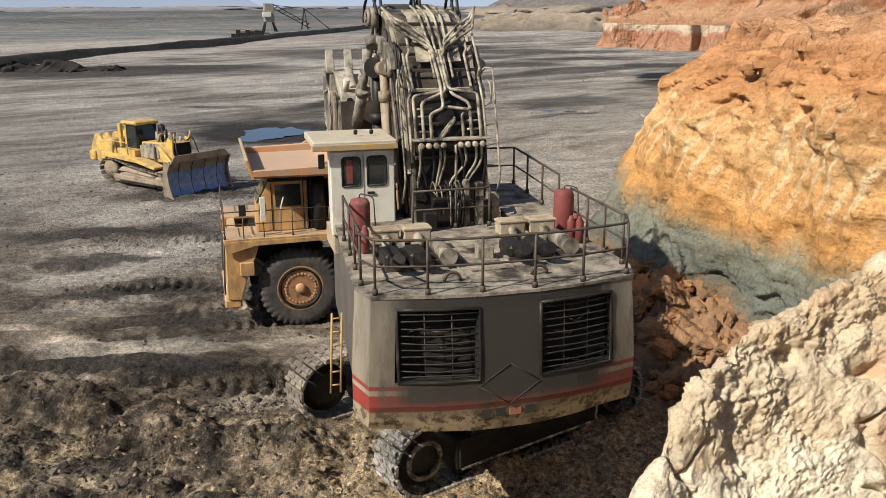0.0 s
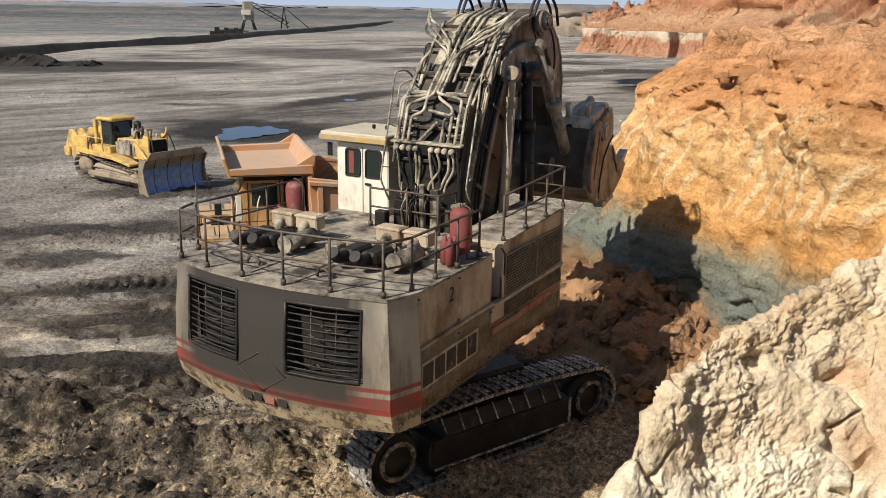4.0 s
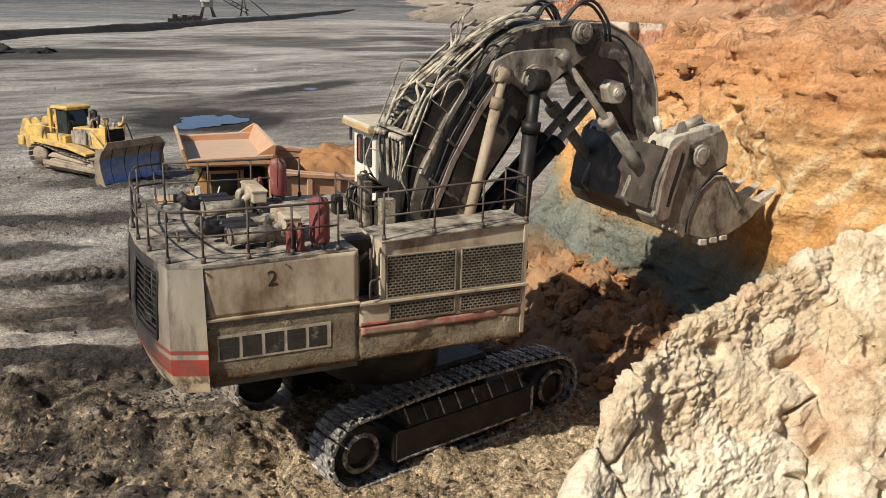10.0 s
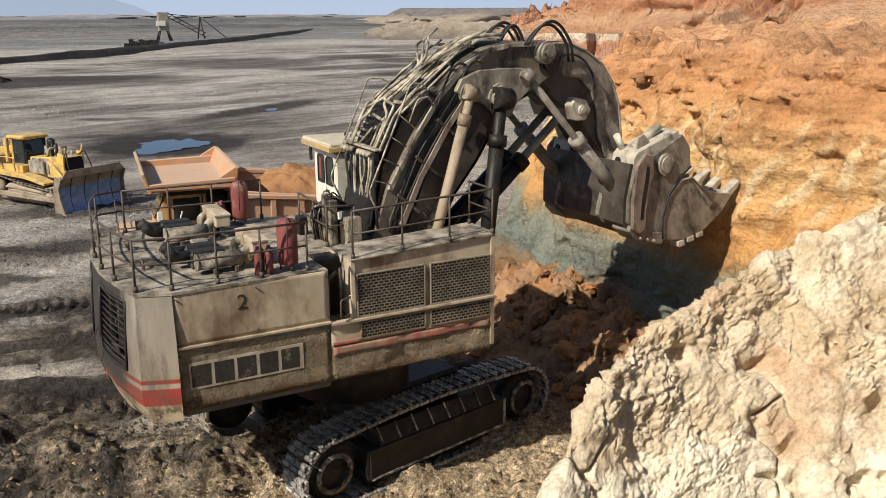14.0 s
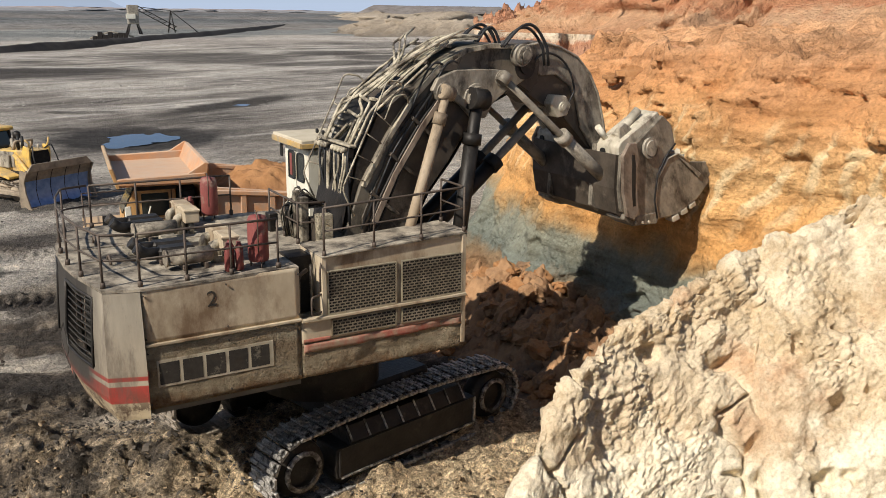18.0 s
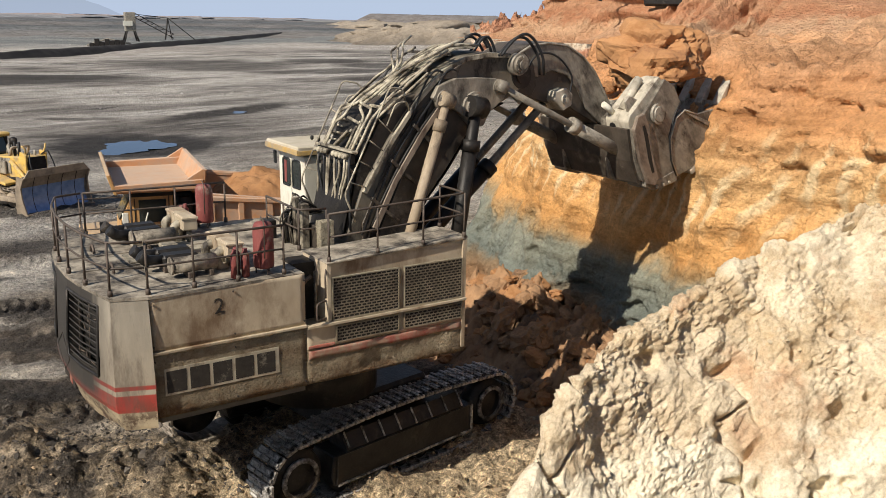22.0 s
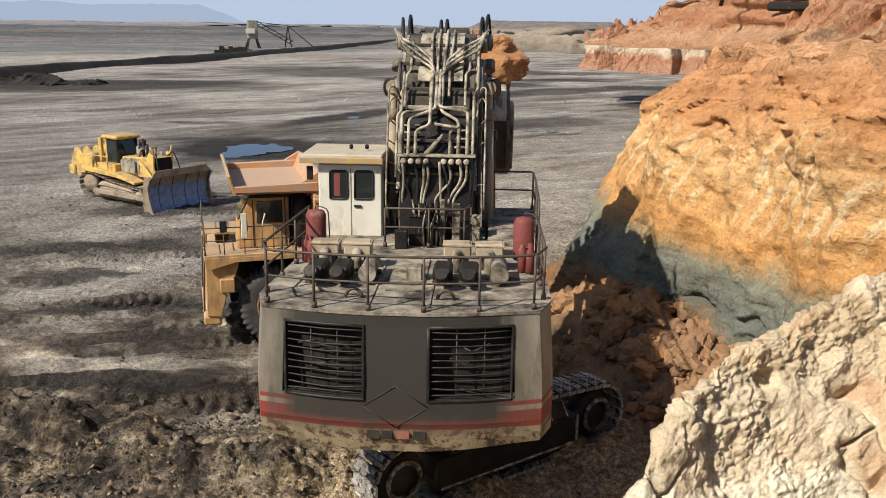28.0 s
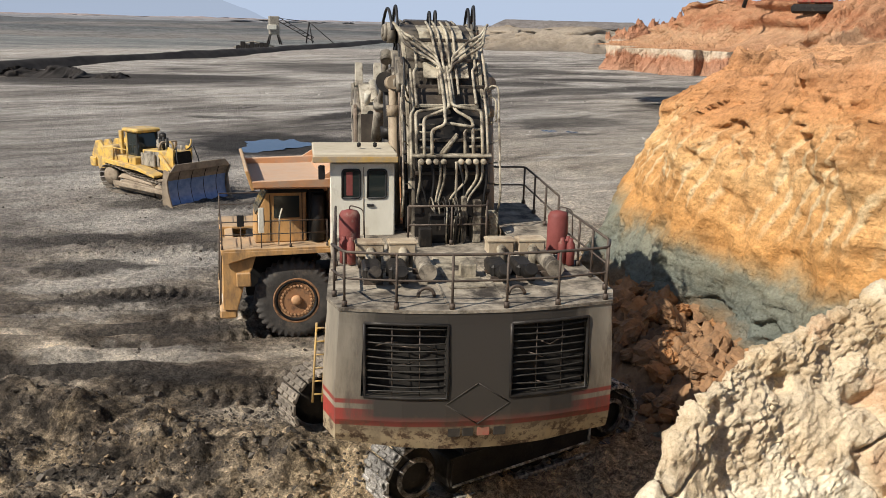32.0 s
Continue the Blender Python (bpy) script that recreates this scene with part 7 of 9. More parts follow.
def build_bucket(root):
    """Back wall with two slotted pillars, side plates, and a D-shaped front clam that hinges on round bosses."""
    bm = bmesh.new()
    plate(bm, [(8.2, 7.4), (7.68, 6.6), (7.45, 5.95), (7.8, 5.42), (8.66, 4.86)], BW0 + 0.1, BW1 - 0.1, -0.12)
    # near-black colour paints the shade on the back wall
    bu = moves_with(part("bucket", bm, M["boomside"], root, "scarred steel face-shovel bucket with slotted pillars"), "bucket")
    side = [(8.2, 7.4), (8.95, 7.36), (10.28, 7.46), (10.48, 7.0), (10.38, 6.44), (9.9, 6.35), (9.28, 6.05), (8.84, 5.45), (8.68, 4.86), (7.8, 5.42), (7.45, 5.95), (7.68, 6.6)]
    for x in (BW0, BW1 - 0.12):
        part("side_plate", make(prism, side, x, x + 0.12, 0.02), M["grimsteel"], bu, "battered bucket side plate")
    for x0, x1 in ((BW0 + 0.125, BW0 + 1.0), (BW1 - 1.0, BW1 - 0.125)):
        part("pillar", make(prism, [(8.3, 7.58), (8.5, 7.66), (10.25, 7.6), (10.3, 7.4), (9.0, 7.25), (8.3, 6.5), (7.9, 5.75), (7.6, 5.6), (7.48, 5.95), (7.75, 6.58)], x0, x1, 0.03), M["brightsteel"], bu, "pale box pillar of the bucket")
        xc = 0.5 * (x0 + x1)
        part("slot", slot_mesh(xc - 0.16, (8.22, 7.42), (8.08, 7.17), 0.1), M["black"], bu, "dark slot in the pillar")
        part("slot", slot_mesh(xc + 0.16, (8.02, 7.07), (7.82, 6.71), 0.1), M["black"], bu, "dark slot in the pillar")
        part("clam_cylinder", make(cyl, (xc, 8.7, 7.62), (xc, 9.9, 7.78), 0.13, n=14), M["brightsteel"], bu, "short pale clam cylinder")
        part("bucket_post", make(cyl, (xc - 0.25, 8.55, 7.6), (xc - 0.25, 8.42, 8.1), 0.1, n=10), M["white"], bu, "white post on the bucket")
        part("lifting_lug", make(prism, [(8.6, 7.6), (8.75, 7.95), (9.0, 7.95), (9.2, 7.6)], xc + 0.22, xc + 0.3, 0.01), M["steel"], bu)
    part("top_beam", make(prism, [(8.25, 7.32), (8.35, 7.5), (8.9, 7.42), (8.8, 7.05), (8.4, 6.85)], BW0 + 1.0, BW1 - 1.0, 0.02), M["grimsteel"], bu, "cross beam between the pillars")
    part("cross_tube", make(cyl, (BW0 + 0.1, 9.0, 7.15), (BW1 - 0.1, 9.0, 7.15), 0.2, n=16), M["grimsteel"], bu)
    # same steel: its blue is painted sky reflection
    part("inner_wall", make(plate, [(8.6, 7.3), (8.1, 6.5), (8.0, 5.9), (8.3, 5.5), (8.8, 5.05)], BW0 + 0.13, BW1 - 0.13, 0.04), M["skysteel"], bu, "scoured inner wall of the bucket")
    for x in (CX - 1.02, CX + 0.86):
        part("hinge_ear", make(prism, [(7.75, 6.9), (8.3, 7.5), (8.9, 7.45), (9.15, 7.0), (8.7, 6.6), (8.0, 6.0), (7.4, 5.75), (7.2, 6.1)], x, x + 0.16, 0.03), M["grimsteel"], bu, "heavy bucket hinge ear")
    for sx in (-1, 1):
        x = BW1 if sx > 0 else BW0
        pb = bmesh.new()
        cyl(pb, (x - sx * 0.02, 9.32, 6.95), (x + sx * 0.09, 9.32, 6.95), 0.31, n=24)
        cyl(pb, (x + sx * 0.09, 9.32, 6.95), (x + sx * 0.13, 9.32, 6.95), 0.24, 0.22, n=24)
        part("clam_pivot", pb, M["steel"], bu, "round pivot boss of the clam")
        part("pivot_rib", make(sweep, [(x + sx * 0.11, 9.32 + 0.15 * math.cos(a), 6.95 + 0.15 * math.sin(a)) for a in [2 * math.pi * k / 16 for k in range(17)]], 0.02, 5), M["brightsteel"], bu)
        lo, hi = sorted((x, x + sx * 0.12))
        part("slotted_arm", make(prism, [(8.15, 7.42), (8.55, 7.6), (8.85, 7.45), (8.75, 7.05), (8.45, 6.6), (8.15, 6.0), (8.0, 5.55), (7.7, 5.5), (7.5, 5.75), (7.7, 6.5)], lo, hi, 0.03), M["rustarm"], bu, "slotted rusty side arm")
        lo, hi = sorted((x + sx * 0.11, x + sx * 0.127))
        part("slot", make(prism, [(8.5, 7.25), (8.6, 7.2), (8.5, 6.9), (8.12, 6.2), (7.95, 5.85), (7.85, 5.9), (8.0, 6.3), (8.35, 6.95)], lo, hi), M["black"], bu, "dark slot in the side arm")
        part("heel_shroud", make(prism, [(7.4, 5.7), (7.65, 5.3), (8.6, 4.74), (8.78, 4.9), (8.72, 5.1), (7.85, 5.5), (7.55, 5.85)], *sorted((x + sx * 0.02, x - sx * 0.7)), 0.03), M["grimsteel"], bu, "worn heel shroud")
        for k in range(3):
            part("shroud_bolt", make(cyl, (x, 7.8 + 0.25 * k, 5.33 - 0.155 * k), (x + sx * 0.07, 7.8 + 0.25 * k, 5.33 - 0.155 * k), 0.045, n=8), M["brightsteel"], bu)
        part("rim_strip", make(sweep, [(x + sx * 0.01, y, z) for y, z in ((10.38, 6.44), (9.9, 6.35), (9.28, 6.05), (8.84, 5.45), (8.68, 4.9))], 0.03, 6), M["frame"], bu, "dark seam along the clam")
    cl_bm = bmesh.new()
    plate(cl_bm, [(8.74, 4.78), (9.5, 4.4), (10.55, 4.28), (11.4, 4.46), (12.05, 4.8)], BW0 + 0.1, BW1 - 0.1, 0.12)
    cl = moves_with(part("clam", cl_bm, M["steel"], root, "front clam of the bucket with a toothed lip"), "clam")
    arc = [(8.74, 4.82), (8.88, 5.42), (9.28, 5.94), (9.9, 6.22), (10.36, 6.1), (10.7, 5.6)]
    for x in (BW0 + 0.02, BW1 - 0.12):
        part("clam_side", make(prism, arc + [(11.4, 5.15), (12.0, 4.86), (11.4, 4.52), (10.55, 4.34), (9.5, 4.46)], x, x + 0.1, 0.02), M["grimsteel"], cl, "D-shaped clam side plate")
        xo = x - 0.01 if x < CX else x + 0.11
        part("clam_rib", make(sweep, [(xo, y, z) for y, z in arc], 0.035, 6), M["brightsteel"], cl, "bright worn rib round the clam")
        for k in range(3):
            part("wear_block", make(prism, [(9.3 + 0.42 * k, 4.5 - 0.06 * k), (9.62 + 0.42 * k, 4.44 - 0.05 * k), (9.62 + 0.42 * k, 4.22 - 0.03 * k), (9.3 + 0.42 * k, 4.3 - 0.04 * k)], *sorted((xo, xo + (0.35 if x < CX else -0.35))), 0.03), M["brightsteel"], cl, "worn heel block")
        part("clam_gusset", make(prism, [(10.3, 6.05), (10.5, 5.8), (11.0, 5.0), (10.85, 4.95)], *sorted((xo, xo + (-0.05 if x < CX else 0.05))), 0.01), M["steel"], cl)
    part("clam_back", make(plate, [(9.4, 6.0), (9.9, 6.2), (10.36, 6.08)], BW0 + 0.12, BW1 - 0.12, 0.1), M["steel"], cl)
    for k in range(6):
        x = BW0 + 0.3 + k * (BW1 - BW0 - 0.6) / 5
        part("tooth", make(prism, [(11.75, 4.62), (11.85, 4.9), (12.4, 5.02), (12.85, 5.06), (12.4, 4.82)], x - 0.14, x + 0.14, 0.02), M["brightsteel"], cl, "pointed bucket tooth")
    return bu, cl


def build_undercarriage(root):
    """Crawler frames and shoes; they stand still. Local: x right, y forward along the tracks."""
    base = pose(0.18 - AXIS[0], 22.75 - AXIS[1], 0, 0, 0, -54.2)
    L, R0 = 3.19, 0.92
    shoe = bmesh.new()
    box(shoe, -0.5, 0.5, -0.15, 0.15, 0.0, 0.09, 0.015)
    for x0, x1 in ((-0.5, -0.2), (-0.13, 0.13), (0.2, 0.5)):
        box(shoe, x0, x1, -0.13, -0.02, 0.09, 0.15, 0.02)
    for x0, x1 in ((-0.42, -0.06), (0.06, 0.42)):
        box(shoe, x0, x1, 0.02, 0.135, 0.09, 0.13, 0.015)
    shoes = {1: mesh_of("track_shoe", shoe.copy(), M["shoe"]), -1: mesh_of("track_shoe", shoe, M["mudshoe"])}
    for sx in (-1, 1):
        xc = sx * 2.45
        # path of the chain: bottom run, front idler, slightly sagging top run, rear sprocket
        path = []
        n_top = 60
        for k in range(n_top):
            y = -L + 2 * L * k / n_top
            path.append((y, 0.10, 180.0))
        for k in range(40):
            a = -90 + 180 * k / 40
            path.append((L + (R0 - 0.1) * math.cos(radians(a)), R0 + 0.02 + (R0 - 0.1) * math.sin(radians(a)), 180 + (a + 90)))
        for k in range(n_top):
            f = k / n_top
            y = L - 2 * L * f
            path.append((y, 2 * R0 - 0.08 + 0.16 * math.sin(math.pi * f), 0.0))
        for k in range(40):
            a = 90 + 180 * k / 40
            path.append((-L + (R0 - 0.1) * math.cos(radians(a)), R0 + 0.02 + (R0 - 0.1) * math.sin(radians(a)), a - 90))
        ds = [0.0]
        for p, q in zip(path, path[1:] + path[:1]):
            ds.append(ds[-1] + math.hypot(q[0] - p[0], q[1] - p[1]))
        n = int(ds[-1] / 0.325)
        j = 0
        for k in range(n):
            s = ds[-1] * k / n
            while ds[j + 1] < s:
                j += 1
            p, q = path[j], path[(j + 1) % len(path)]
            f = (s - ds[j]) / max(ds[j + 1] - ds[j], 1e-6)
            ang = math.degrees(math.atan2(q[1] - p[1], q[0] - p[0])) + 180
            part("track_shoe", shoes[sx], None, root, at=base @ pose(xc, p[0] + (q[0] - p[0]) * f, p[1] + (q[1] - p[1]) * f, ang, 0, 0))
        o0, o1 = sorted((xc - sx * 0.42, xc + sx * 0.45))
        part("track_frame", make(prism, [(-2.3, 0.42), (-2.38, 0.7), (-2.3, 1.2), (2.38, 1.2), (2.42, 0.9), (2.3, 0.42)], o0, o1, 0.03), M["frame"], root, "oily black box-section crawler frame", at=base)
        deck = bmesh.new()
        prism(deck, [(xc - sx * 0.3, 1.2), (xc + sx * 0.44, 1.2), (xc + sx * 0.44, 1.26), (xc + sx * 0.2, 1.58), (xc - sx * 0.3, 1.58)], -1.9, 2.0, 0.0, axis="y")
        bmesh.ops.recalc_face_normals(deck, faces=deck.faces)
        part("frame_deck", deck, M["frame"], root, "sloping greasy deck of the crawler frame", at=base)
        w0, w1 = sorted((xc + sx * 0.44, xc + sx * 0.49))
        for y0, y1, z0, z1 in ((-2.2, 2.36, 0.40, 0.46), (2.28, 2.36, 0.46, 1.2), (-2.25, -2.2, 0.46, 1.15), (-2.2, 2.3, 1.19, 1.22)):
            part("frame_ledge", make(box, w0, w1, y0, y1, z0, z1, 0.01), M["shoe" if z1 < 0.5 or y0 > 2 else "frame"], root, "worn frame edge", at=base)
        for y, nm in ((-L, "drive_sprocket"), (L, "idler_wheel")):
            bm = bmesh.new()
            lathe(bm, [(0.25, -0.24), (0.66, -0.22), (0.7, -0.1), (0.7, 0.1), (0.66, 0.22), (0.25, 0.26)], (xc, y, R0), "x", 24)
            part(nm, bm, M["frame"], root, "black steel track wheel", at=base)
            rim = bmesh.new()
            lathe(rim, [(0.40, 0), (0.50, 0.0), (0.52, sx * 0.06), (0.40, sx * 0.08)], (xc + sx * 0.30, y, R0), "x", 24, caps=False)
            part("hub_ring", rim, M["shoe"], root, "worn bright hub ring", at=base)
        for k in range(7):
            y = -2.0 + 0.66 * k
            part("track_roller", make(lathe, [(0.1, -0.3), (0.24, -0.28), (0.24, 0.28), (0.1, 0.3)], (xc, y, 0.36), "x", 16), M["frame"], root, at=base)
        for k in range(8):
            y = -1.85 + 0.54 * k
            rib = bmesh.new()
            prism(rib, [(xc + sx * 0.445, 1.26), (xc + sx * 0.2, 1.585), (xc + sx * 0.2, 1.63), (xc + sx * 0.47, 1.27)], y, y + 0.045, 0.0, axis="y")
            bmesh.ops.recalc_face_normals(rib, faces=rib.faces)
            part("stiffener_rib", rib, M["shoe"], root, at=base)
    part("car_body", make(box, -2.2, 2.2, -1.3, 1.3, 0.9, 2.2, 0.08), M["frame"], root, "black car body between the tracks", at=base)


def build_excavator():
    root = thing("excavator", "large cream and red mining excavator digging at the bank", "excavator", at=pose(AXIS[0], AXIS[1], 0))
    M["weight"] = weight_material()
    M["skirt"] = strata_material("grimy_skirt_paint", [(0.0, (0.10, 0.06, 0.035)), (0.14, (0.24, 0.15, 0.085)), (0.25, (0.40, 0.33, 0.23)), (0.42, (0.27, 0.20, 0.13)), (0.55, (0.44, 0.375, 0.27)), (1.0, (0.48, 0.42, 0.31))], 3.2, 6.1, 1.6, 1.1, 3)
    M["board"] = material("stained_pale_board", (0.30, 0.25, 0.18), (0.50, 0.44, 0.33), 2.2, 0.7, 0, 0.1, 25, (0.10, 0.065, 0.04), 0.35, 1.4, (1, 1, 0.5))
    M["redworn"] = material("rubbed_red_stripe", (0.26, 0.07, 0.05), (0.40, 0.115, 0.08), 2.5, 0.7, 0, 0.1, 25, (0.30, 0.235, 0.165), 0.6, 1.3)
    M["roofcream"] = material("dusty_cab_roof", (0.42, 0.36, 0.26), (0.54, 0.48, 0.37), 2, 0.7)
    build_undercarriage(root)
    proportion(build_superstructure(root), HOUSE_FIT)
    proportion(build_cab(root), HOUSE_FIT)
    proportion(build_boom(root), ARM_FIT)
    proportion(build_stick(root), ARM_FIT)
    for ob in build_bucket(root):
        proportion(ob, ARM_FIT)
    for sx in (-1, 1):
        x = CX + sx * 1.27
        piston("boom_cylinder", "cream boom lift cylinder", root, "upper", (x, 1.5, 4.9), "boom", (x, 2.88, 9.66), 0.13, 0.1, 4.2, M["tanpaint"], 1.6, mat_rod="tanpaint")
        piston("boom_cylinder", "dark hose-wrapped boom lift cylinder", root, "upper", (x, 3.35, 4.9), "boom", (x, 3.95, 9.5), 0.19, 0.15, 3.5, M["dark"], 2.2, mat_rod="dark")
        x = CX + sx * 1.28
        piston("bucket_cylinder", "worn bucket cylinder", root, "bucket", (x, 8.05, 6.3), "boom", (x, 4.8, 10.04), 0.17, 0.09, 2.35, M["steel"], 4.2)
        x = CX + sx * 0.35
        piston("stick_cylinder", "dark stick cylinder", root, "upper", (x, 2.3, 5.2), "stick", (x, 6.95, 8.92), 0.2, 0.11, 3.6, M["dark"], 3.6)
    return root


RIDES = []         # (object, its rows) for what rides, drops or rolls


def motions():
    for ob, fn in MOVING:
        walk(ob, [(t, fn(joints(t))) for t in STEPS])
    for ob, rows in RIDES:
        walk(ob, rows)


# ---------------------------------------------------------------- the haul truck
TRUCK_AT = pose(-4.05, 33.15, 0, 0, 0, 106)


def build_truck():
    """Local: y forward, x to the driver's right; the front wheel's tread stands on the floor."""
    tr = thing("haul_truck", "dusty orange mining haul truck loaded with clay beside the excavator", "truck", at=TRUCK_AT)
    R = 1.35
    tread = bmesh.new()
    lathe(tread, [(0.78, -0.36), (1.05, -0.38), (1.22, -0.35), (1.29, -0.26), (1.30, 0.0), (1.29, 0.26), (1.22, 0.35), (1.05, 0.38), (0.78, 0.36)], (0, 0, 0), "x", 144, caps=False)
    tread.verts.ensure_lookup_table()
    for k, v in enumerate(tread.verts):      # lugs: every other pair of ribs stands proud
        r = math.hypot(v.co.y, v.co.z)
        a = math.atan2(v.co.z, v.co.y) + (0.06 if v.co.x > 0 else -0.06)
        if r > 1.15 and int((a + math.pi) / (2 * math.pi) * 144) % 4 < 2:
            v.co.y *= 1.055
            v.co.z *= 1.055
    tyre_me = mesh_of("tyre", tread, M["tyre"])
    rim = bmesh.new()
    lathe(rim, [(0.80, -0.30), (0.80, -0.36), (0.72, -0.36), (0.62, -0.22), (0.60, -0.16), (0.30, -0.14), (0.26, -0.22), (0.10, -0.24)], (0, 0, 0), "x", 32)
    bolts = bmesh.new()
    lathe(bolts, [(0.64, -0.20), (0.64, -0.30), (0.55, -0.30), (0.55, -0.2)], (0, 0, 0), "x", 36, caps=False)
    for k in range(26):
        a = 2 * math.pi * k / 26
        cyl(bolts, (-0.22, 0.50 * math.cos(a), 0.50 * math.sin(a)), (-0.33, 0.50 * math.cos(a), 0.50 * math.sin(a)), 0.042, n=6)
    bolt_me = mesh_of("bolt_ring", bolts, M["boltrust"])
    hub_me = mesh_of("hub", make(lathe, [(0.17, -0.2), (0.17, -0.36), (0.12, -0.40), (0.02, -0.40)], (0, 0, 0), "x", 16), M["boltrust"])
    ring_me = mesh_of("rim_ring", make(lathe, [(0.70, -0.3), (0.70, -0.372), (0.62, -0.30), (0.60, -0.19)], (0, 0, 0), "x", 32, caps=False), M["black"])
    rim_me = mesh_of("rim", rim, M["rim"])
    for x, y, s in ((-2.05, 2.4, 1), (2.05, 2.4, -1), (-2.0, -2.4, 1), (-1.15, -2.4, 1), (2.0, -2.4, -1), (1.15, -2.4, -1)):
        w = part("wheel", make(cyl, (-0.2, 0, 0), (0.3, 0, 0), 0.3, n=16), M["black"], tr, "big earthmover wheel", at=pose(x, y, 1.46, 0, 0, 0 if s > 0 else 180) @ Matrix.Scale(1.09, 4))
        part("tyre", tyre_me, None, w, "dusty lugged tyre")
        part("rim", rim_me, None, w, "rust-orange bolted rim")
        part("rim_ring", ring_me, None, w, "dark ring inside the rim")
        part("bolt_ring", bolt_me, None, w, "pale orange ring of wheel bolts")
        part("hub", hub_me, None, w, "pale orange hub cap")
    part("chassis", make(box, -0.75, 0.75, -4.0, 4.1, 1.2, 2.1, 0.05), M["black"], tr, "dark chassis frame")
    part("axle", make(cyl, (-1.7, 2.4, 1.35), (1.7, 2.4, 1.35), 0.22, n=12), M["black"], tr)
    part("axle", make(cyl, (-1.7, -2.4, 1.35), (1.7, -2.4, 1.35), 0.35, n=12), M["black"], tr)
    part("engine_block", make(box, -1.0, 1.0, 1.5, 4.0, 1.6, 3.4, 0.05), M["black"], tr)
    part("radiator_front", make(prism, [(4.6, 1.15), (4.9, 1.25), (4.8, 3.45), (4.5, 3.5)], -1.15, 1.15, 0.03), M["orange"], tr, "orange radiator shell")
    part("radiator_mesh", make(prism, [(4.9, 1.6), (4.92, 1.6), (4.83, 3.2), (4.81, 3.2)], -0.95, 0.95), M["mesh"], tr)
    part("bumper", make(box, -2.55, 2.55, 4.5, 5.1, 0.95, 1.3, 0.06), M["orange"], tr, "scuffed orange bumper")
    for sx in (-1, 1):
        def sp(poly, x0, x1, bev=0.03):
            a, b = sorted((sx * x0, sx * x1))
            return make(prism, poly, a, b, bev)
        part("fender_front", sp([(4.75, 1.25), (5.0, 1.3), (4.95, 3.3), (4.7, 3.4)], 1.95, 2.55), M["orange"], tr, "faded orange front fender panel")
        part("fender_brace", sp([(4.5, 1.25), (4.98, 1.3), (4.96, 3.4), (3.75, 3.4), (3.95, 2.75), (4.2, 2.3)], 2.46, 2.6), M["orange"], tr, "scraped orange fender side")
        part("deck", sp([(1.1, 3.42), (5, 3.42), (5, 3.55), (1.1, 3.55)], 0.9, 2.75), M["orange"], tr, "dusty orange fender deck")
        part("deck_skirt", sp([(1.1, 3.3), (3.9, 3.26), (4.9, 3.0), (5.0, 3.45), (1.1, 3.45)], 2.68, 2.76, 0.01), M["orange"], tr)
        part("step_box", sp([(4.0, 2.15), (4.5, 2.15), (4.5, 2.65), (4.0, 2.65)], 2.3, 2.7), M["orange"], tr)
        rr = bmesh.new()
        run = [(sx * 2.7, 1.3, 3.55), (sx * 2.7, 2.6, 3.55), (sx * 2.7, 4.95, 3.55), (sx * 1.4, 4.95, 3.55)]
        rail_run(rr, run, run, 0.95, 0.022)
        part("handrail", rr, M["rail"], tr, "thin steel handrail")
        ld = bmesh.new()
        for dx in (1.35, 1.85):
            cyl(ld, (sx * dx, 5.07, 1.1), (sx * dx, 4.97, 3.6), 0.03, n=6)
        for k in range(7):
            cyl(ld, (sx * 1.35, 5.06 - 0.01 * k, 1.3 + 0.32 * k), (sx * 1.85, 5.06 - 0.01 * k, 1.3 + 0.32 * k), 0.02, n=6)
        part("ladder", ld, M["rail"], tr, "front access ladder")
        part("headlight", make(box, *sorted((sx * 2.0, sx * 2.35)), 4.95, 5.01, 1.5, 1.75, 0.02), M["white"], tr, "round-cornered headlight")
    # cab on the left
    part("cab", make(prism, [(1.95, 3.55), (1.95, 5.5), (3.3, 5.5), (3.75, 4.6), (3.8, 3.55)], -2.0, -0.4, 0.05), M["orange"], tr, "orange truck cab")
    # black box added to paint the canopy's shade above the cab
    part("cab_cap", make(box, -2.06, -0.35, 1.9, 3.35, 5.36, 5.6, 0.03), M["black"], tr, "black cap painting canopy shade over the truck cab")
    # guessed air boxes, coloured black to give the shade under the canopy
    part("air_box", make(box, -1.95, 1.9, 1.3, 1.9, 3.55, 5.45, 0.05), M["black"], tr, "air boxes behind the cab, black for the canopy's shade")
    for x in (-2.05, 2.0):
        part("air_box", make(cyl, (x, 1.55, 3.6), (x, 1.55, 5.3), 0.24, n=14), M["black"], tr)
    part("side_window", make(box, -2.025, -2.0, 2.2, 3.1, 4.45, 5.25, 0.01), M["glass"], tr, "dark side window")
    part("windscreen", make(prism, [(3.34, 5.42), (3.74, 4.62), (3.77, 4.62), (3.37, 5.42)], -2.0, -0.5), M["glass"], tr)
    part("door_line", make(box, -2.02, -2.0, 2.09, 2.12, 3.6, 5.4, 0), M["black"], tr)
    part("door_line", make(box, -2.02, -2.0, 3.22, 3.25, 3.6, 5.3, 0), M["black"], tr)
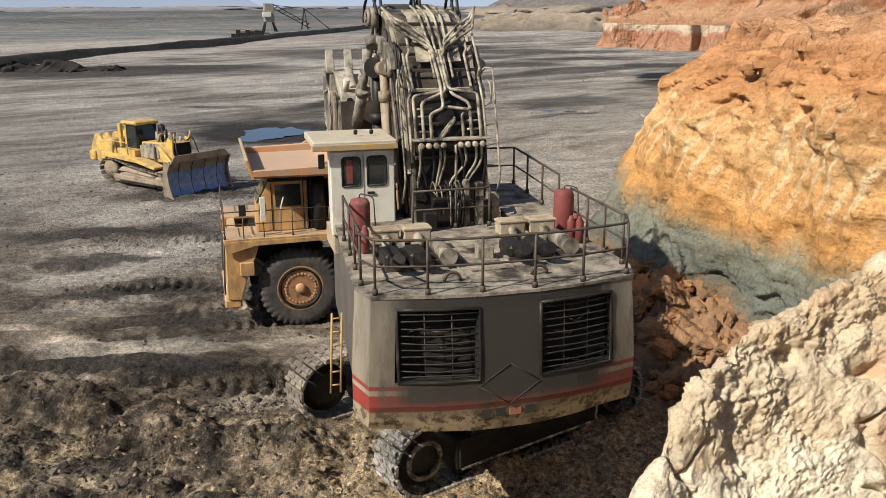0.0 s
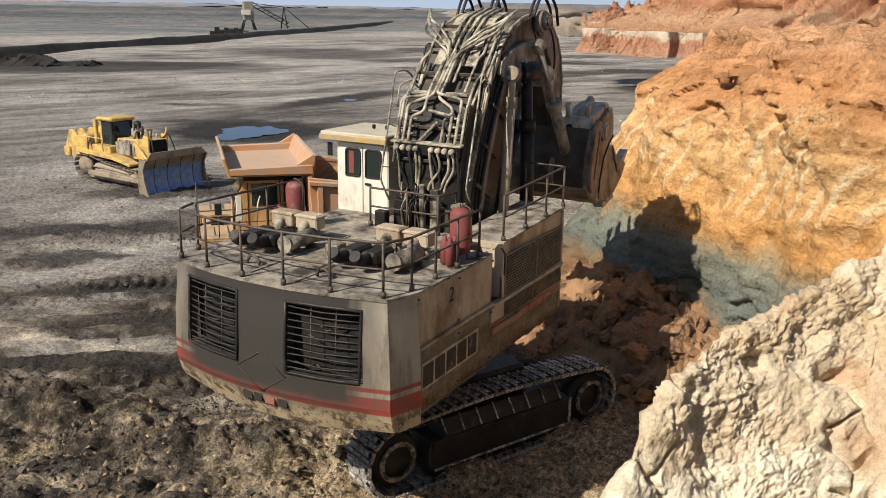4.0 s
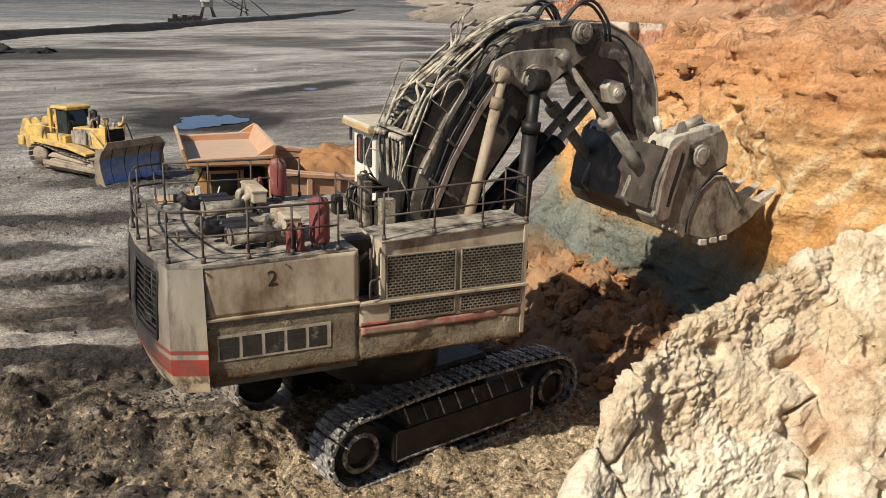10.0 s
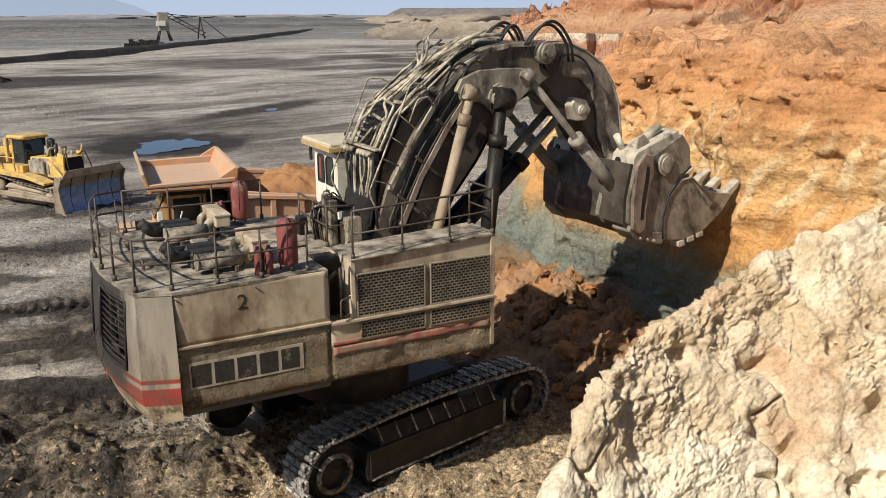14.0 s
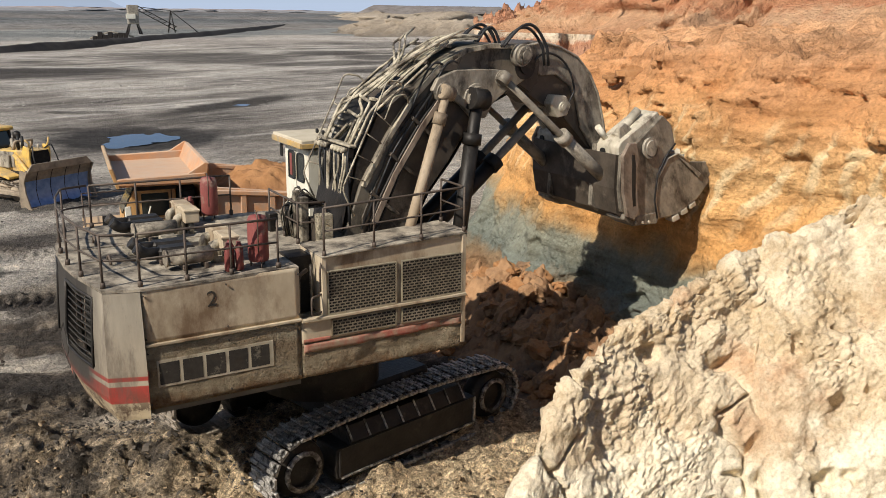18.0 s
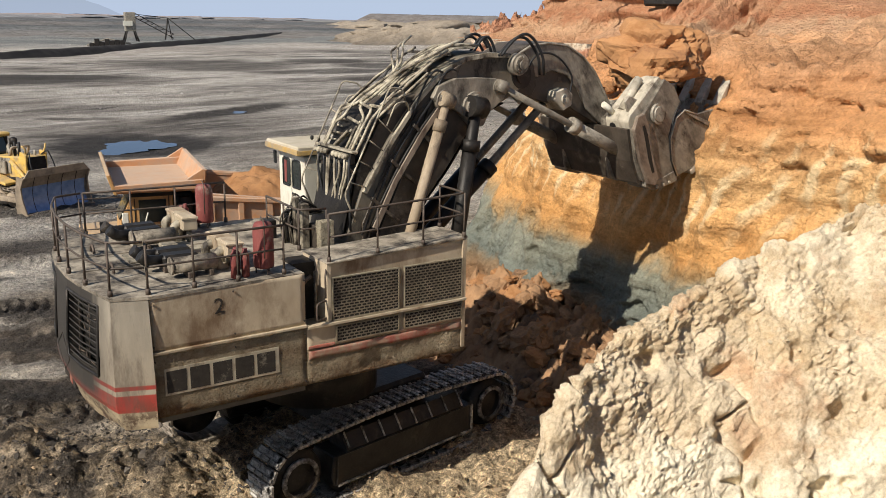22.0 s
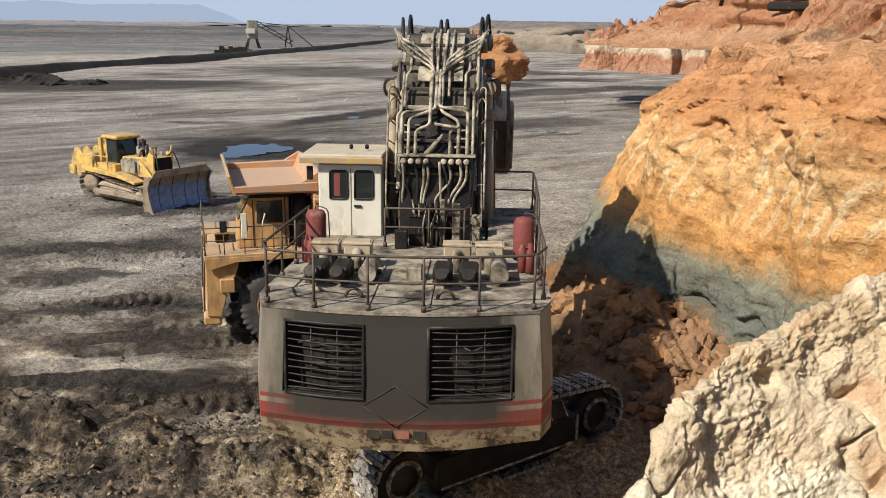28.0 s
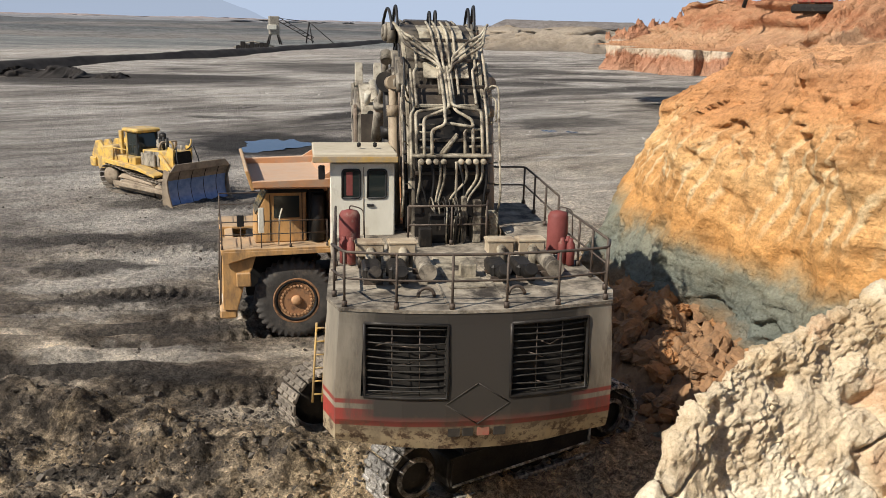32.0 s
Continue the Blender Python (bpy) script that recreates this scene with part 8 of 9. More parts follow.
    part("grab_rail", make(sweep, bend([(-2.52, 3.0, 3.6), (-2.55, 2.95, 4.6), (-2.5, 2.85, 4.9)], 0.1), 0.025, 6), M["white"], tr, "pale grab rail")
    for y in (4.3, 3.6):
        part("mirror", make(box, -2.78, -2.72, y - 0.12, y + 0.12, 4.35, 4.75, 0.02), M["black"], tr)
        part("mirror_arm", make(cyl, (-2.72, y, 3.55), (-2.75, y, 4.4), 0.018, n=6), M["rail"], tr)
    part("mirror", make(box, -2.8, -2.74, 3.5, 3.7, 4.1, 5.0, 0.02), M["white"], tr, "tall white mirror board")
    part("cab_stair", make(prism, [(0.5, 3.3), (1.3, 3.3), (1.3, 3.5), (0.5, 4.3)], -2.75, -2.15, 0.02), M["ladder"], tr, "yellow stair beside the cab")
    # dump body with canopy
    bd = part("dump_body", make(prism, [(-4.9, 3.1), (-4.6, 2.5), (0.2, 2.1), (0.95, 2.6), (1.0, 2.72), (0.2, 2.25), (-4.55, 2.65), (-4.85, 3.2)], -2.75, 2.75, 0.0), M["bed"], tr, "worn orange dump body with spill canopy")
    for sx in (-1, 1):
        a, b = sorted((sx * 2.75, sx * 2.9))
        part("side_wall", make(prism, [(-4.95, 3.1), (-4.6, 2.5), (0.2, 2.1), (0.95, 2.6), (1.2, 5.55), (-4.9, 4.75)], a, b, 0.02), M["bed"], bd, "ribbed dump body side")
        for k in range(6):
            y = -4.2 + k * 1.0
            part("side_rib", make(box, *sorted((sx * 2.9, sx * 3.02)), y - 0.1, y + 0.1, 2.7 - 0.06 * k, 4.85 + 0.08 * k, 0.02), M["bed"], bd)
        part("top_rail", make(prism, [(-4.95, 4.7), (1.2, 5.3), (1.2, 5.45), (-4.95, 4.85)], *sorted((sx * 2.72, sx * 3.05)), 0.02), M["bed"], bd)
        part("canopy_side", make(prism, [(1.0, 5.66), (3.85, 5.68), (3.9, 5.92), (1.0, 6.0)], *sorted((sx * 2.62, sx * 2.8)), 0.03), M["bed"], bd, "thick canopy edge beam")
        part("canopy_end", make(prism, [(0.95, 5.9), (1.75, 5.9), (1.0, 6.35), (0.9, 6.3)], *sorted((sx * 2.66, sx * 2.76)), 0.02), M["bed"], bd)
    part("front_wall", make(prism, [(0.85, 2.6), (1.0, 2.6), (1.2, 5.6), (1.05, 5.6)], -2.75, 2.75, 0.0), M["bed"], bd, "dump body front wall")
    part("canopy", make(prism, [(1.1, 5.6), (3.85, 5.62), (3.85, 5.7), (1.1, 5.72)], -2.65, 2.65, 0.0), M["bed"], bd, "flat spill canopy over the cab")
    part("canopy_lip", make(prism, [(3.78, 5.6), (3.9, 5.6), (4.1, 6.28), (3.98, 6.3)], -2.8, 2.8, 0.02), M["orange"], bd, "upturned board at the canopy's front")
    part("canopy_rib", make(prism, [(1.0, 5.5), (1.25, 5.7), (1.0, 6.3), (0.85, 6.3)], -2.7, 2.7, 0.02), M["bed"], bd)
    for x in (-1.8, 0.0, 1.8):
        part("canopy_beam", make(prism, [(1.1, 5.35), (3.7, 5.5), (3.7, 5.6), (1.1, 5.6)], x - 0.08, x + 0.08, 0.01), M["bed"], bd)
    # the load is a thing of its own
    n = 60
    pts = []
    for i in range(n):
        for j in range(n):
            u, v = -1 + 2 * i / (n - 1), -1 + 2 * j / (n - 1)
            x, y = u * 2.7, -1.8 + v * 2.75
            d = 1 - max(abs(u), abs(v)) ** 3
            pts.append((x, y, 4.0 + 1.55 * d * (1 - 0.35 * (u * u + v * v)) + (0.35 * abs(fbm(x * 0.9, y * 0.9, 3, 4, 0.6)) + 0.12 * abs(noise.noise((x * 3.5, y * 3.5, 0)))) * d))
    solid("soil_load", grid_mesh("soil_load", pts, n, n, M["soil"]), None, "heap of orange clay clods in the truck's dump body", "soil", at=TRUCK_AT)


# ---------------------------------------------------------------- the bulldozer
def build_dozer():
    """Local: y forward, x right."""
    dz = thing("bulldozer", "yellow crawler bulldozer with a raised ripper parked on the pit floor", "bulldozer", at=pose(-20.13, 56.75, 0, 0, 0, -125.6) @ Matrix.Diagonal((1.09, 1.3, 1.09, 1)))
    shoe = bmesh.new()
    box(shoe, -0.33, 0.33, -0.12, 0.12, 0, 0.05, 0.01)
    box(shoe, -0.32, 0.32, -0.03, 0.01, 0.05, 0.12, 0.005)
    shoe_me = mesh_of("track_shoe", shoe, M["mudshoe"])
    for sx in (-1, 1):
        xc = sx * 1.15
        path = [(-2.0, 0.06), (2.0, 0.06)]
        for k in range(1, 12):
            a = radians(-90 + 180 * k / 12)
            path.append((2.05 + 0.5 * math.cos(a), 0.58 + 0.5 * math.sin(a)))
        path += [(1.9, 1.1), (0.0, 1.3), (-1.6, 1.62)]
        for k in range(1, 12):
            a = radians(80 + 180 * k / 12)
            path.append((-2.0 + 0.66 * math.cos(a), 0.95 + 0.66 * math.sin(a)))
        path.append((-2.3, 0.35))
        loop = path + path[:1]
        seg = [math.hypot(b[0] - a[0], b[1] - a[1]) for a, b in zip(loop, loop[1:])]
        total, n = sum(seg), 40
        for k in range(n):
            s, i = total * k / n, 0
            while s > seg[i]:
                s -= seg[i]
                i += 1
            a, b = loop[i], loop[i + 1]
            f = s / seg[i]
            part("track_shoe", shoe_me, None, dz, at=pose(xc, a[0] + (b[0] - a[0]) * f, a[1] + (b[1] - a[1]) * f, math.degrees(math.atan2(b[1] - a[1], b[0] - a[0])) + 180))
        part("track_frame", make(prism, [(-1.6, 0.3), (-1.7, 0.6), (-0.6, 0.95), (1.7, 0.85), (1.9, 0.5), (1.7, 0.28)], xc - 0.25, xc + 0.25, 0.04), M["mudframe"], dz, "mud-caked track frame")
        part("push_arm", make(box, *sorted((xc + sx * 0.4, xc + sx * 0.62)), -1.2, 3.3, 0.55, 0.85, 0.04), M["mudframe"], dz, "dusty blade push arm")
        for y, z, r, nm in ((-2.0, 0.95, 0.52, "sprocket"), (2.05, 0.58, 0.4, "idler")):
            part(nm, make(lathe, [(0.15, -0.2), (r, -0.16), (r, 0.16), (0.2, 0.2), (0.15, 0.26)], (xc, y, z), "x", 20), M["mudframe"], dz, "dusty track wheel")
        part("mud_heap", make(prism, [(-1.3, 0.95), (-0.9, 1.25), (-0.2, 1.2), (0.5, 1.12), (1.0, 0.95)], xc - 0.2, xc + 0.24, 0.05), M["mud"], dz, "dried mud packed on the track frame")
        part("blade_cylinder", make(cyl, (sx * 0.75, 1.6, 2.6), (sx * 0.95, 3.3, 1.2), 0.11, n=10), M["yellow"], dz, "yellow blade lift cylinder")
        part("tilt_brace", make(cyl, (sx * 1.2, 1.2, 1.0), (sx * 1.2, 3.25, 1.5), 0.1, n=10), M["mudframe"], dz)
    part("hull", make(box, -0.75, 0.75, -2.3, 2.5, 0.7, 1.7, 0.06), M["dark"], dz, "dark lower hull")
    part("engine_hood", make(prism, [(0.1, 1.6), (0.1, 2.75), (2.55, 2.9), (2.6, 1.3), (0.8, 1.25)], -0.68, 0.68, 0.05), M["yellow"], dz, "yellow engine hood")
    part("radiator_grille", make(prism, [(2.58, 1.4), (2.62, 1.4), (2.57, 2.85), (2.53, 2.85)], -0.6, 0.6), M["mesh"], dz, "dark radiator grille")
    part("hood_side", make(prism, [(0.3, 1.9), (0.3, 2.7), (1.5, 2.75), (1.5, 1.9)], 0.68, 0.72, 0.01), M["steel"], dz, "grey engine side cover")
    part("fender", make(prism, [(-2.4, 1.75), (0.6, 1.6), (1.9, 1.35), (1.9, 1.5), (0.6, 1.85), (-2.4, 2.05)], -1.5, -0.7, 0.03), M["yellow"], dz, "yellow track guard")
    part("fender", make(prism, [(-2.4, 1.75), (0.6, 1.6), (1.9, 1.35), (1.9, 1.5), (0.6, 1.85), (-2.4, 2.05)], 0.7, 1.5, 0.03), M["yellow"], dz, "yellow track guard")
    part("fuel_tank", make(prism, [(-2.6, 1.9), (-2.5, 2.75), (-1.5, 2.85), (-1.3, 1.9)], -1.35, 1.35, 0.08), M["yellow"], dz, "yellow fuel tank")
    part("seat_base", make(box, -1.2, 1.2, -1.5, 0.1, 1.8, 2.3, 0.04), M["yellow"], dz)
    part("cab", make(prism, [(-1.15, 2.2), (-1.1, 3.65), (-0.3, 3.65), (-0.15, 2.8), (-0.15, 2.2)], -0.7, 0.7, 0.04), M["glassdark"], dz, "glazed dozer cab")
    for x, y0, y1 in ((-0.73, -1.2, -1.05), (0.59, -1.2, -1.05), (-0.73, -0.3, -0.2), (0.59, -0.3, -0.2)):
        part("cab_post", make(box, x, x + 0.14, y0, y1, 2.2, 3.7, 0.02), M["yellow" if y0 < -1 else "black"], dz)
    part("roof", make(box, -0.85, 0.85, -1.35, -0.05, 3.68, 3.92, 0.08), M["yellow"], dz, "yellow roll-over roof")
    part("roof_post", make(box, -0.95, -0.75, -1.5, -1.25, 2.0, 3.75, 0.03), M["yellow"], dz)
    part("roof_post", make(box, 0.75, 0.95, -1.5, -1.25, 2.0, 3.75, 0.03), M["yellow"], dz)
    for y in (1.45, 1.75):
        part("exhaust", make(cyl, (0.3, y, 2.8), (0.3, y, 3.6), 0.07, n=10), M["black"], dz, "black exhaust stack")
    part("pre_cleaner", make(lathe, [(0.08, 0), (0.08, 0.5), (0.2, 0.55), (0.2, 0.85), (0.05, 0.95)], (-0.3, 0.7, 2.8), n=12), M["dark"], dz, "dark air pre-cleaner")
    part("lamp_bracket", make(sweep, [(0.5, 2.4, 2.8), (0.62, 2.55, 3.3), (0.75, 2.45, 3.5)], 0.05, 6), M["yellow"], dz)
    part("lamp_bracket", make(sweep, [(-0.5, 2.4, 2.8), (-0.62, 2.55, 3.3), (-0.75, 2.45, 3.5)], 0.05, 6), M["yellow"], dz)
    part("air_duct", make(sweep, bend([(-0.2, 0.35, 2.8), (-0.2, 0.5, 3.25), (0.1, 0.75, 3.3), (0.3, 1.1, 2.85)], 0.12), 0.1, 8), M["steel"], dz, "grey bent air duct")
    part("side_tank", make(box, -0.9, -0.66, 0.2, 1.2, 1.9, 2.65, 0.05), M["steel"], dz, "grey side tank beside the hood")
    for x in (-0.45, 0.45):
        part("hose", make(sweep, bend([(x, 2.4, 2.9), (x * 1.3, 2.75, 3.2), (x * 1.6, 2.9, 2.6), (x * 1.7, 3.2, 1.6)], 0.1), 0.035, 6), M["hose"], dz, "black blade hose")
    for x in (-0.62, 0.62):
        part("lift_yoke", make(prism, [(1.9, 2.3), (2.55, 2.2), (2.6, 3.0), (2.2, 3.15)], x - 0.07, x + 0.07, 0.02), M["yellow"], dz, "yellow lift cylinder yoke")
    for k in range(4):
        part("hood_louvre", make(box, -0.71, -0.68, 1.4 + 0.22 * k, 1.52 + 0.22 * k, 1.9, 2.5, 0.01), M["dark"], dz)
    part("side_cover", make(box, 0.73, 0.9, 0.2, 1.3, 1.85, 2.6, 0.04), M["steel"], dz, "grey machinery beside the hood")
    for y, z, r in ((0.5, 2.95, 0.1), (0.9, 3.05, 0.07), (2.1, 3.0, 0.06)):
        part("pipe_stub", make(cyl, (-0.35, y, 2.7), (-0.3, y + 0.05, z + 0.15), r, n=8), M["steel"], dz)
    part("lift_frame", make(sweep, bend([(-0.55, 1.3, 2.75), (-0.55, 1.5, 3.3), (0.55, 1.5, 3.3), (0.55, 1.3, 2.75)], 0.1), 0.07, 8), M["mud"], dz, "rusty frame over the hood")
    for sx in (-1, 1):
        part("grab_iron", make(sweep, bend([(sx * 1.4, -1.5, 2.0), (sx * 1.4, -1.45, 2.75), (sx * 1.4, -0.3, 2.75), (sx * 1.4, -0.2, 2.0)], 0.1), 0.03, 6), M["yellow"], dz)
        part("track_mud", make(prism, [(-0.8, 0.98), (-0.3, 1.22), (0.5, 1.12), (1.5, 1.02), (1.7, 0.86)], sx * 1.15 - 0.3, sx * 1.15 + 0.3, 0.05), M["mud"], dz, "dried mud packed under the track")
    # ripper
    for x in (-0.95, -0.35, 0.35, 0.95):
        part("ripper_bracket", make(prism, [(-2.6, 1.2), (-2.6, 2.3), (-3.1, 3.0), (-3.5, 2.9), (-3.9, 2.0), (-3.3, 1.2)], x - 0.1, x + 0.1, 0.04), M["yellow"], dz, "yellow ripper bracket")
    part("ripper_beam", make(box, -1.2, 1.2, -3.9, -3.4, 1.3, 1.9, 0.06), M["yellow"], dz, "yellow ripper beam")
    part("ripper_shank", make(prism, [(-3.5, 0.5), (-3.8, 0.55), (-3.9, 2.6), (-3.55, 2.6)], -0.12, 0.12, 0.02), M["dark"], dz, "dark ripper shank")
    for x in (-0.65, 0.65):
        part("ripper_cylinder", make(cyl, (x, -2.5, 2.7), (x, -3.5, 1.8), 0.1, n=10), M["white"], dz, "pale ripper cylinder")
    # blade
    line = [(3.55 + 0.55 * (1 - math.cos((k / 10 - 0.45) * 2.0)), 0.12 + 2.0 * k / 10) for k in range(11)]
    bl = part("blade", make(plate, line, -2.1, 2.1, 0.07), M["blade"], dz, "curved dozer blade with a polished lower half")
    # sky reflection is painted into the blue of this face
    part("wear_face", make(plate, [(y + 0.012, z) for y, z in line[:8]], -2.0, 2.0, -0.012), M["skysteel"], bl, "polished blade face, sky reflection in its blue")
    for sx in (-1, 1):
        part("end_plate", make(prism, [(3.3, 0.12), (4.0, 0.1), (3.75, 0.9), (3.7, 1.5), (3.95, 2.05), (3.5, 2.15), (3.3, 1.2)], *sorted((sx * 2.08, sx * 2.17)), 0.01), M["blade"], bl, "brown end plate of the blade")
    part("cutting_edge", make(box, -2.16, 2.16, 3.75, 4.05, 0.02, 0.14, 0.01), M["blade"], bl)
    part("top_strip", make(prism, [(-2.1, 2.05), (-1.75, 2.45), (1.75, 2.45), (2.1, 2.05)], 3.86, 3.93, 0.01, "y"), M["blade"], bl)
    for k in range(4):
        x = -1.35 + k * 0.9
        part("seam", make(plate, [(y + 0.02, z) for y, z in line], x - 0.015, x + 0.015, -0.015), M["dark"], bl)


# ---------------------------------------------------------------- broken earth
def scatter(name, label, clods, spots, mat, category="rubble"):
    """Many small lumps joined into one sheet of rubble."""
    vs, fs = [], []
    for x, y, z, s in spots:
        me = random.choice(clods)
        m = pose(x, y, z, random.uniform(-40, 40), random.uniform(-40, 40), random.uniform(0, 360))
        k = len(vs)
        sc = Vector((s * random.uniform(0.7, 1.3), s * random.uniform(0.7, 1.2), s * random.uniform(0.6, 1.0)))
        vs += [tuple(m @ Vector((v.co.x * sc.x, v.co.y * sc.y, v.co.z * sc.z))) for v in me.vertices]
        fs += [tuple(i + k for i in p.vertices) for p in me.polygons]
    me = bpy.data.meshes.new(name)
    me.from_pydata(vs, [], fs)
    me.materials.append(mat)
    return tagged(new(name, me), label, category, "", "stuff")


def talus_height(x, y):
    """Rubble banked up against the foot of the dug face."""
    best = 1e9
    for (ax, ay), (bx, by) in zip(BANK[5:13], BANK[6:14]):
        t = min(max(((x - ax) * (bx - ax) + (y - ay) * (by - ay)) / ((bx - ax) ** 2 + (by - ay) ** 2), 0), 1)
        best = min(best, math.hypot(x - ax - t * (bx - ax), y - ay - t * (by - ay)))
    return best


def talus_rise(y):
    return 1.7 + 0.5 * smoothstep(25.5, 28, y) - 1.9 * smoothstep(31, 33.5, y)


def build_rubble():
    small = [chip_mesh("clod", k, M["darkclod"]) for k in range(9)]
    big = [clod_mesh("boulder", 20 + k, M["soil" if k % 3 == 0 else "talus"], 0.8, 3) for k in range(6)]
    # talus sheet
    n = 220
    pts = []
    for i in range(n):
        for j in range(n):
            x, y = 1.0 + 11.5 * i / (n - 1), 18.5 + 17 * j / (n - 1)
            d = talus_height(x, y)
            h = talus_rise(y) * smoothstep(5.2, 0.2, d) * smoothstep(18.5, 21.5, y)
            h += h * 0.35 * fbm(x * 0.7, y * 0.7, 2, 4, 0.6) + min(h, 1) * (0.25 * abs(noise.noise((x * 2.3, y * 2.3, 1))) + 0.5 * blocks(x, y, 1, 1.3) + 0.5 * blocks(x, y, 4, 2.9))
            pts.append((x, y, h - 0.3 + ground_height(x, y) * 0.5))
    tagged(new("clay_talus", grid_mesh("clay_talus", pts, n, n, M["talus"])), "slumped orange clay and lumps at the foot of the dug face", "rubble", "", "structure")
    rng = random.Random(5)
    k = 0
    while k < 200:
        x, y = rng.uniform(2.5, 10.5), rng.uniform(20.5, 32.0)
        d = talus_height(x, y)
        if d > 4.2 or d < 0.3 or rng.random() < 0.5 * (y > 31):
            continue
        h = talus_rise(y) * smoothstep(5.2, 0.2, d) * smoothstep(18.5, 21.5, y)
        s = rng.choice((0.14, 0.18, 0.22, 0.3, 0.4, 0.52)) * (0.7 if d > 3 else 1)
        ob = solid("boulder", rng.choice(big), None, "broken lump of orange clay below the dug face", "boulder", "", "clay lumps", at=pose(x, y, max(h - 0.25, 0) + s * 0.25, rng.uniform(-40, 40), rng.uniform(-40, 40), rng.uniform(0, 360)))
        ob.scale = (s, s * rng.uniform(0.7, 1.1), s * rng.uniform(0.6, 0.9))
        k += 1
    spots = []
    for _ in range(8000):
        x, y = random.uniform(-19, 6), random.uniform(16.5, 25.5)
        if abs(y - 22) > 3 and random.random() < 0.35:
            continue
        if noise.noise((x * 0.45, y * 0.7, 4.0)) < -0.12 or x > 0.5 + random.random():
            continue
        s = random.choice((0.022, 0.03, 0.038, 0.048, 0.06, 0.085)) * (2.2 if random.random() < 0.05 else 1)
        spots.append((x, y, ground_height(x, y) + s * 0.1, s))
    for _ in range(2400):
        x, y = random.uniform(-34, 2), 24 + 40 * random.random() ** 1.6
        if noise.noise((x * 0.14, y * 0.25, 8.0)) < 0.05:
            continue
        s = random.choice((0.03, 0.04, 0.055, 0.075, 0.1)) * (1.6 if random.random() < 0.04 else 1)
        spots.append((x, y, ground_height(x, y) + s * 0.2, s))
    scatter("dark_clods", "dark coal and shale clods strewn over the ground", small, spots, M["darkclod"])
    spots = []
    for cx, cy, sp, cnt in ((-3.3, 19.2, 1.1, 160), (-6.5, 19.5, 2.2, 160), (-1.5, 17.9, 1.2, 120), (2.6, 17.9, 1.6, 220), (-4.4, 24.5, 0.7, 50), (4.8, 19.4, 1.4, 200), (-9.5, 21.5, 1.6, 70), (6.2, 22.0, 1.2, 160)):
        for _ in range(cnt):
            x, y = random.gauss(cx, sp), random.gauss(cy, sp * 0.45)
            s = random.choice((0.015, 0.02, 0.03, 0.045, 0.065, 0.11))
            spots.append((x, y, ground_height(x, y) + s * 0.3, s))
    scatter("clay_clods", "ochre clay clods scattered round the tracks", small, spots, M["ochreclod"])
    spots = []
    for _ in range(2200):
        x = random.uniform(8, 34)
        y = random.uniform(30, 62)
        d = talus_height(x, y)
        if d < 2.2 or x < 13 + max(0.0, y - 42) * 1.1:
            continue
        s = random.choice((0.12, 0.16, 0.22, 0.3, 0.42))
        spots.append((x, y, 10.0 + 0.1 * s, s))
    scatter("crest_clods", "reddish clods along the broken crest", small, spots, M["redclod"])
    spots = []
    for cx, cy, w in ((-38, 118, 16), (-62, 112, 14), (-24, 138, 10), (30, 140, 20), (18, 95, 8), (40, 180, 20)):
        for _ in range(60):
            x, y = random.gauss(cx, w), random.gauss(cy, 3)
            s = random.choice((0.1, 0.14, 0.2, 0.32))
            spots.append((x, y, ground_height(x, y), s))
    scatter("far_stones", "pale stones strewn on the far pit floor", small, spots, M["greystone"])


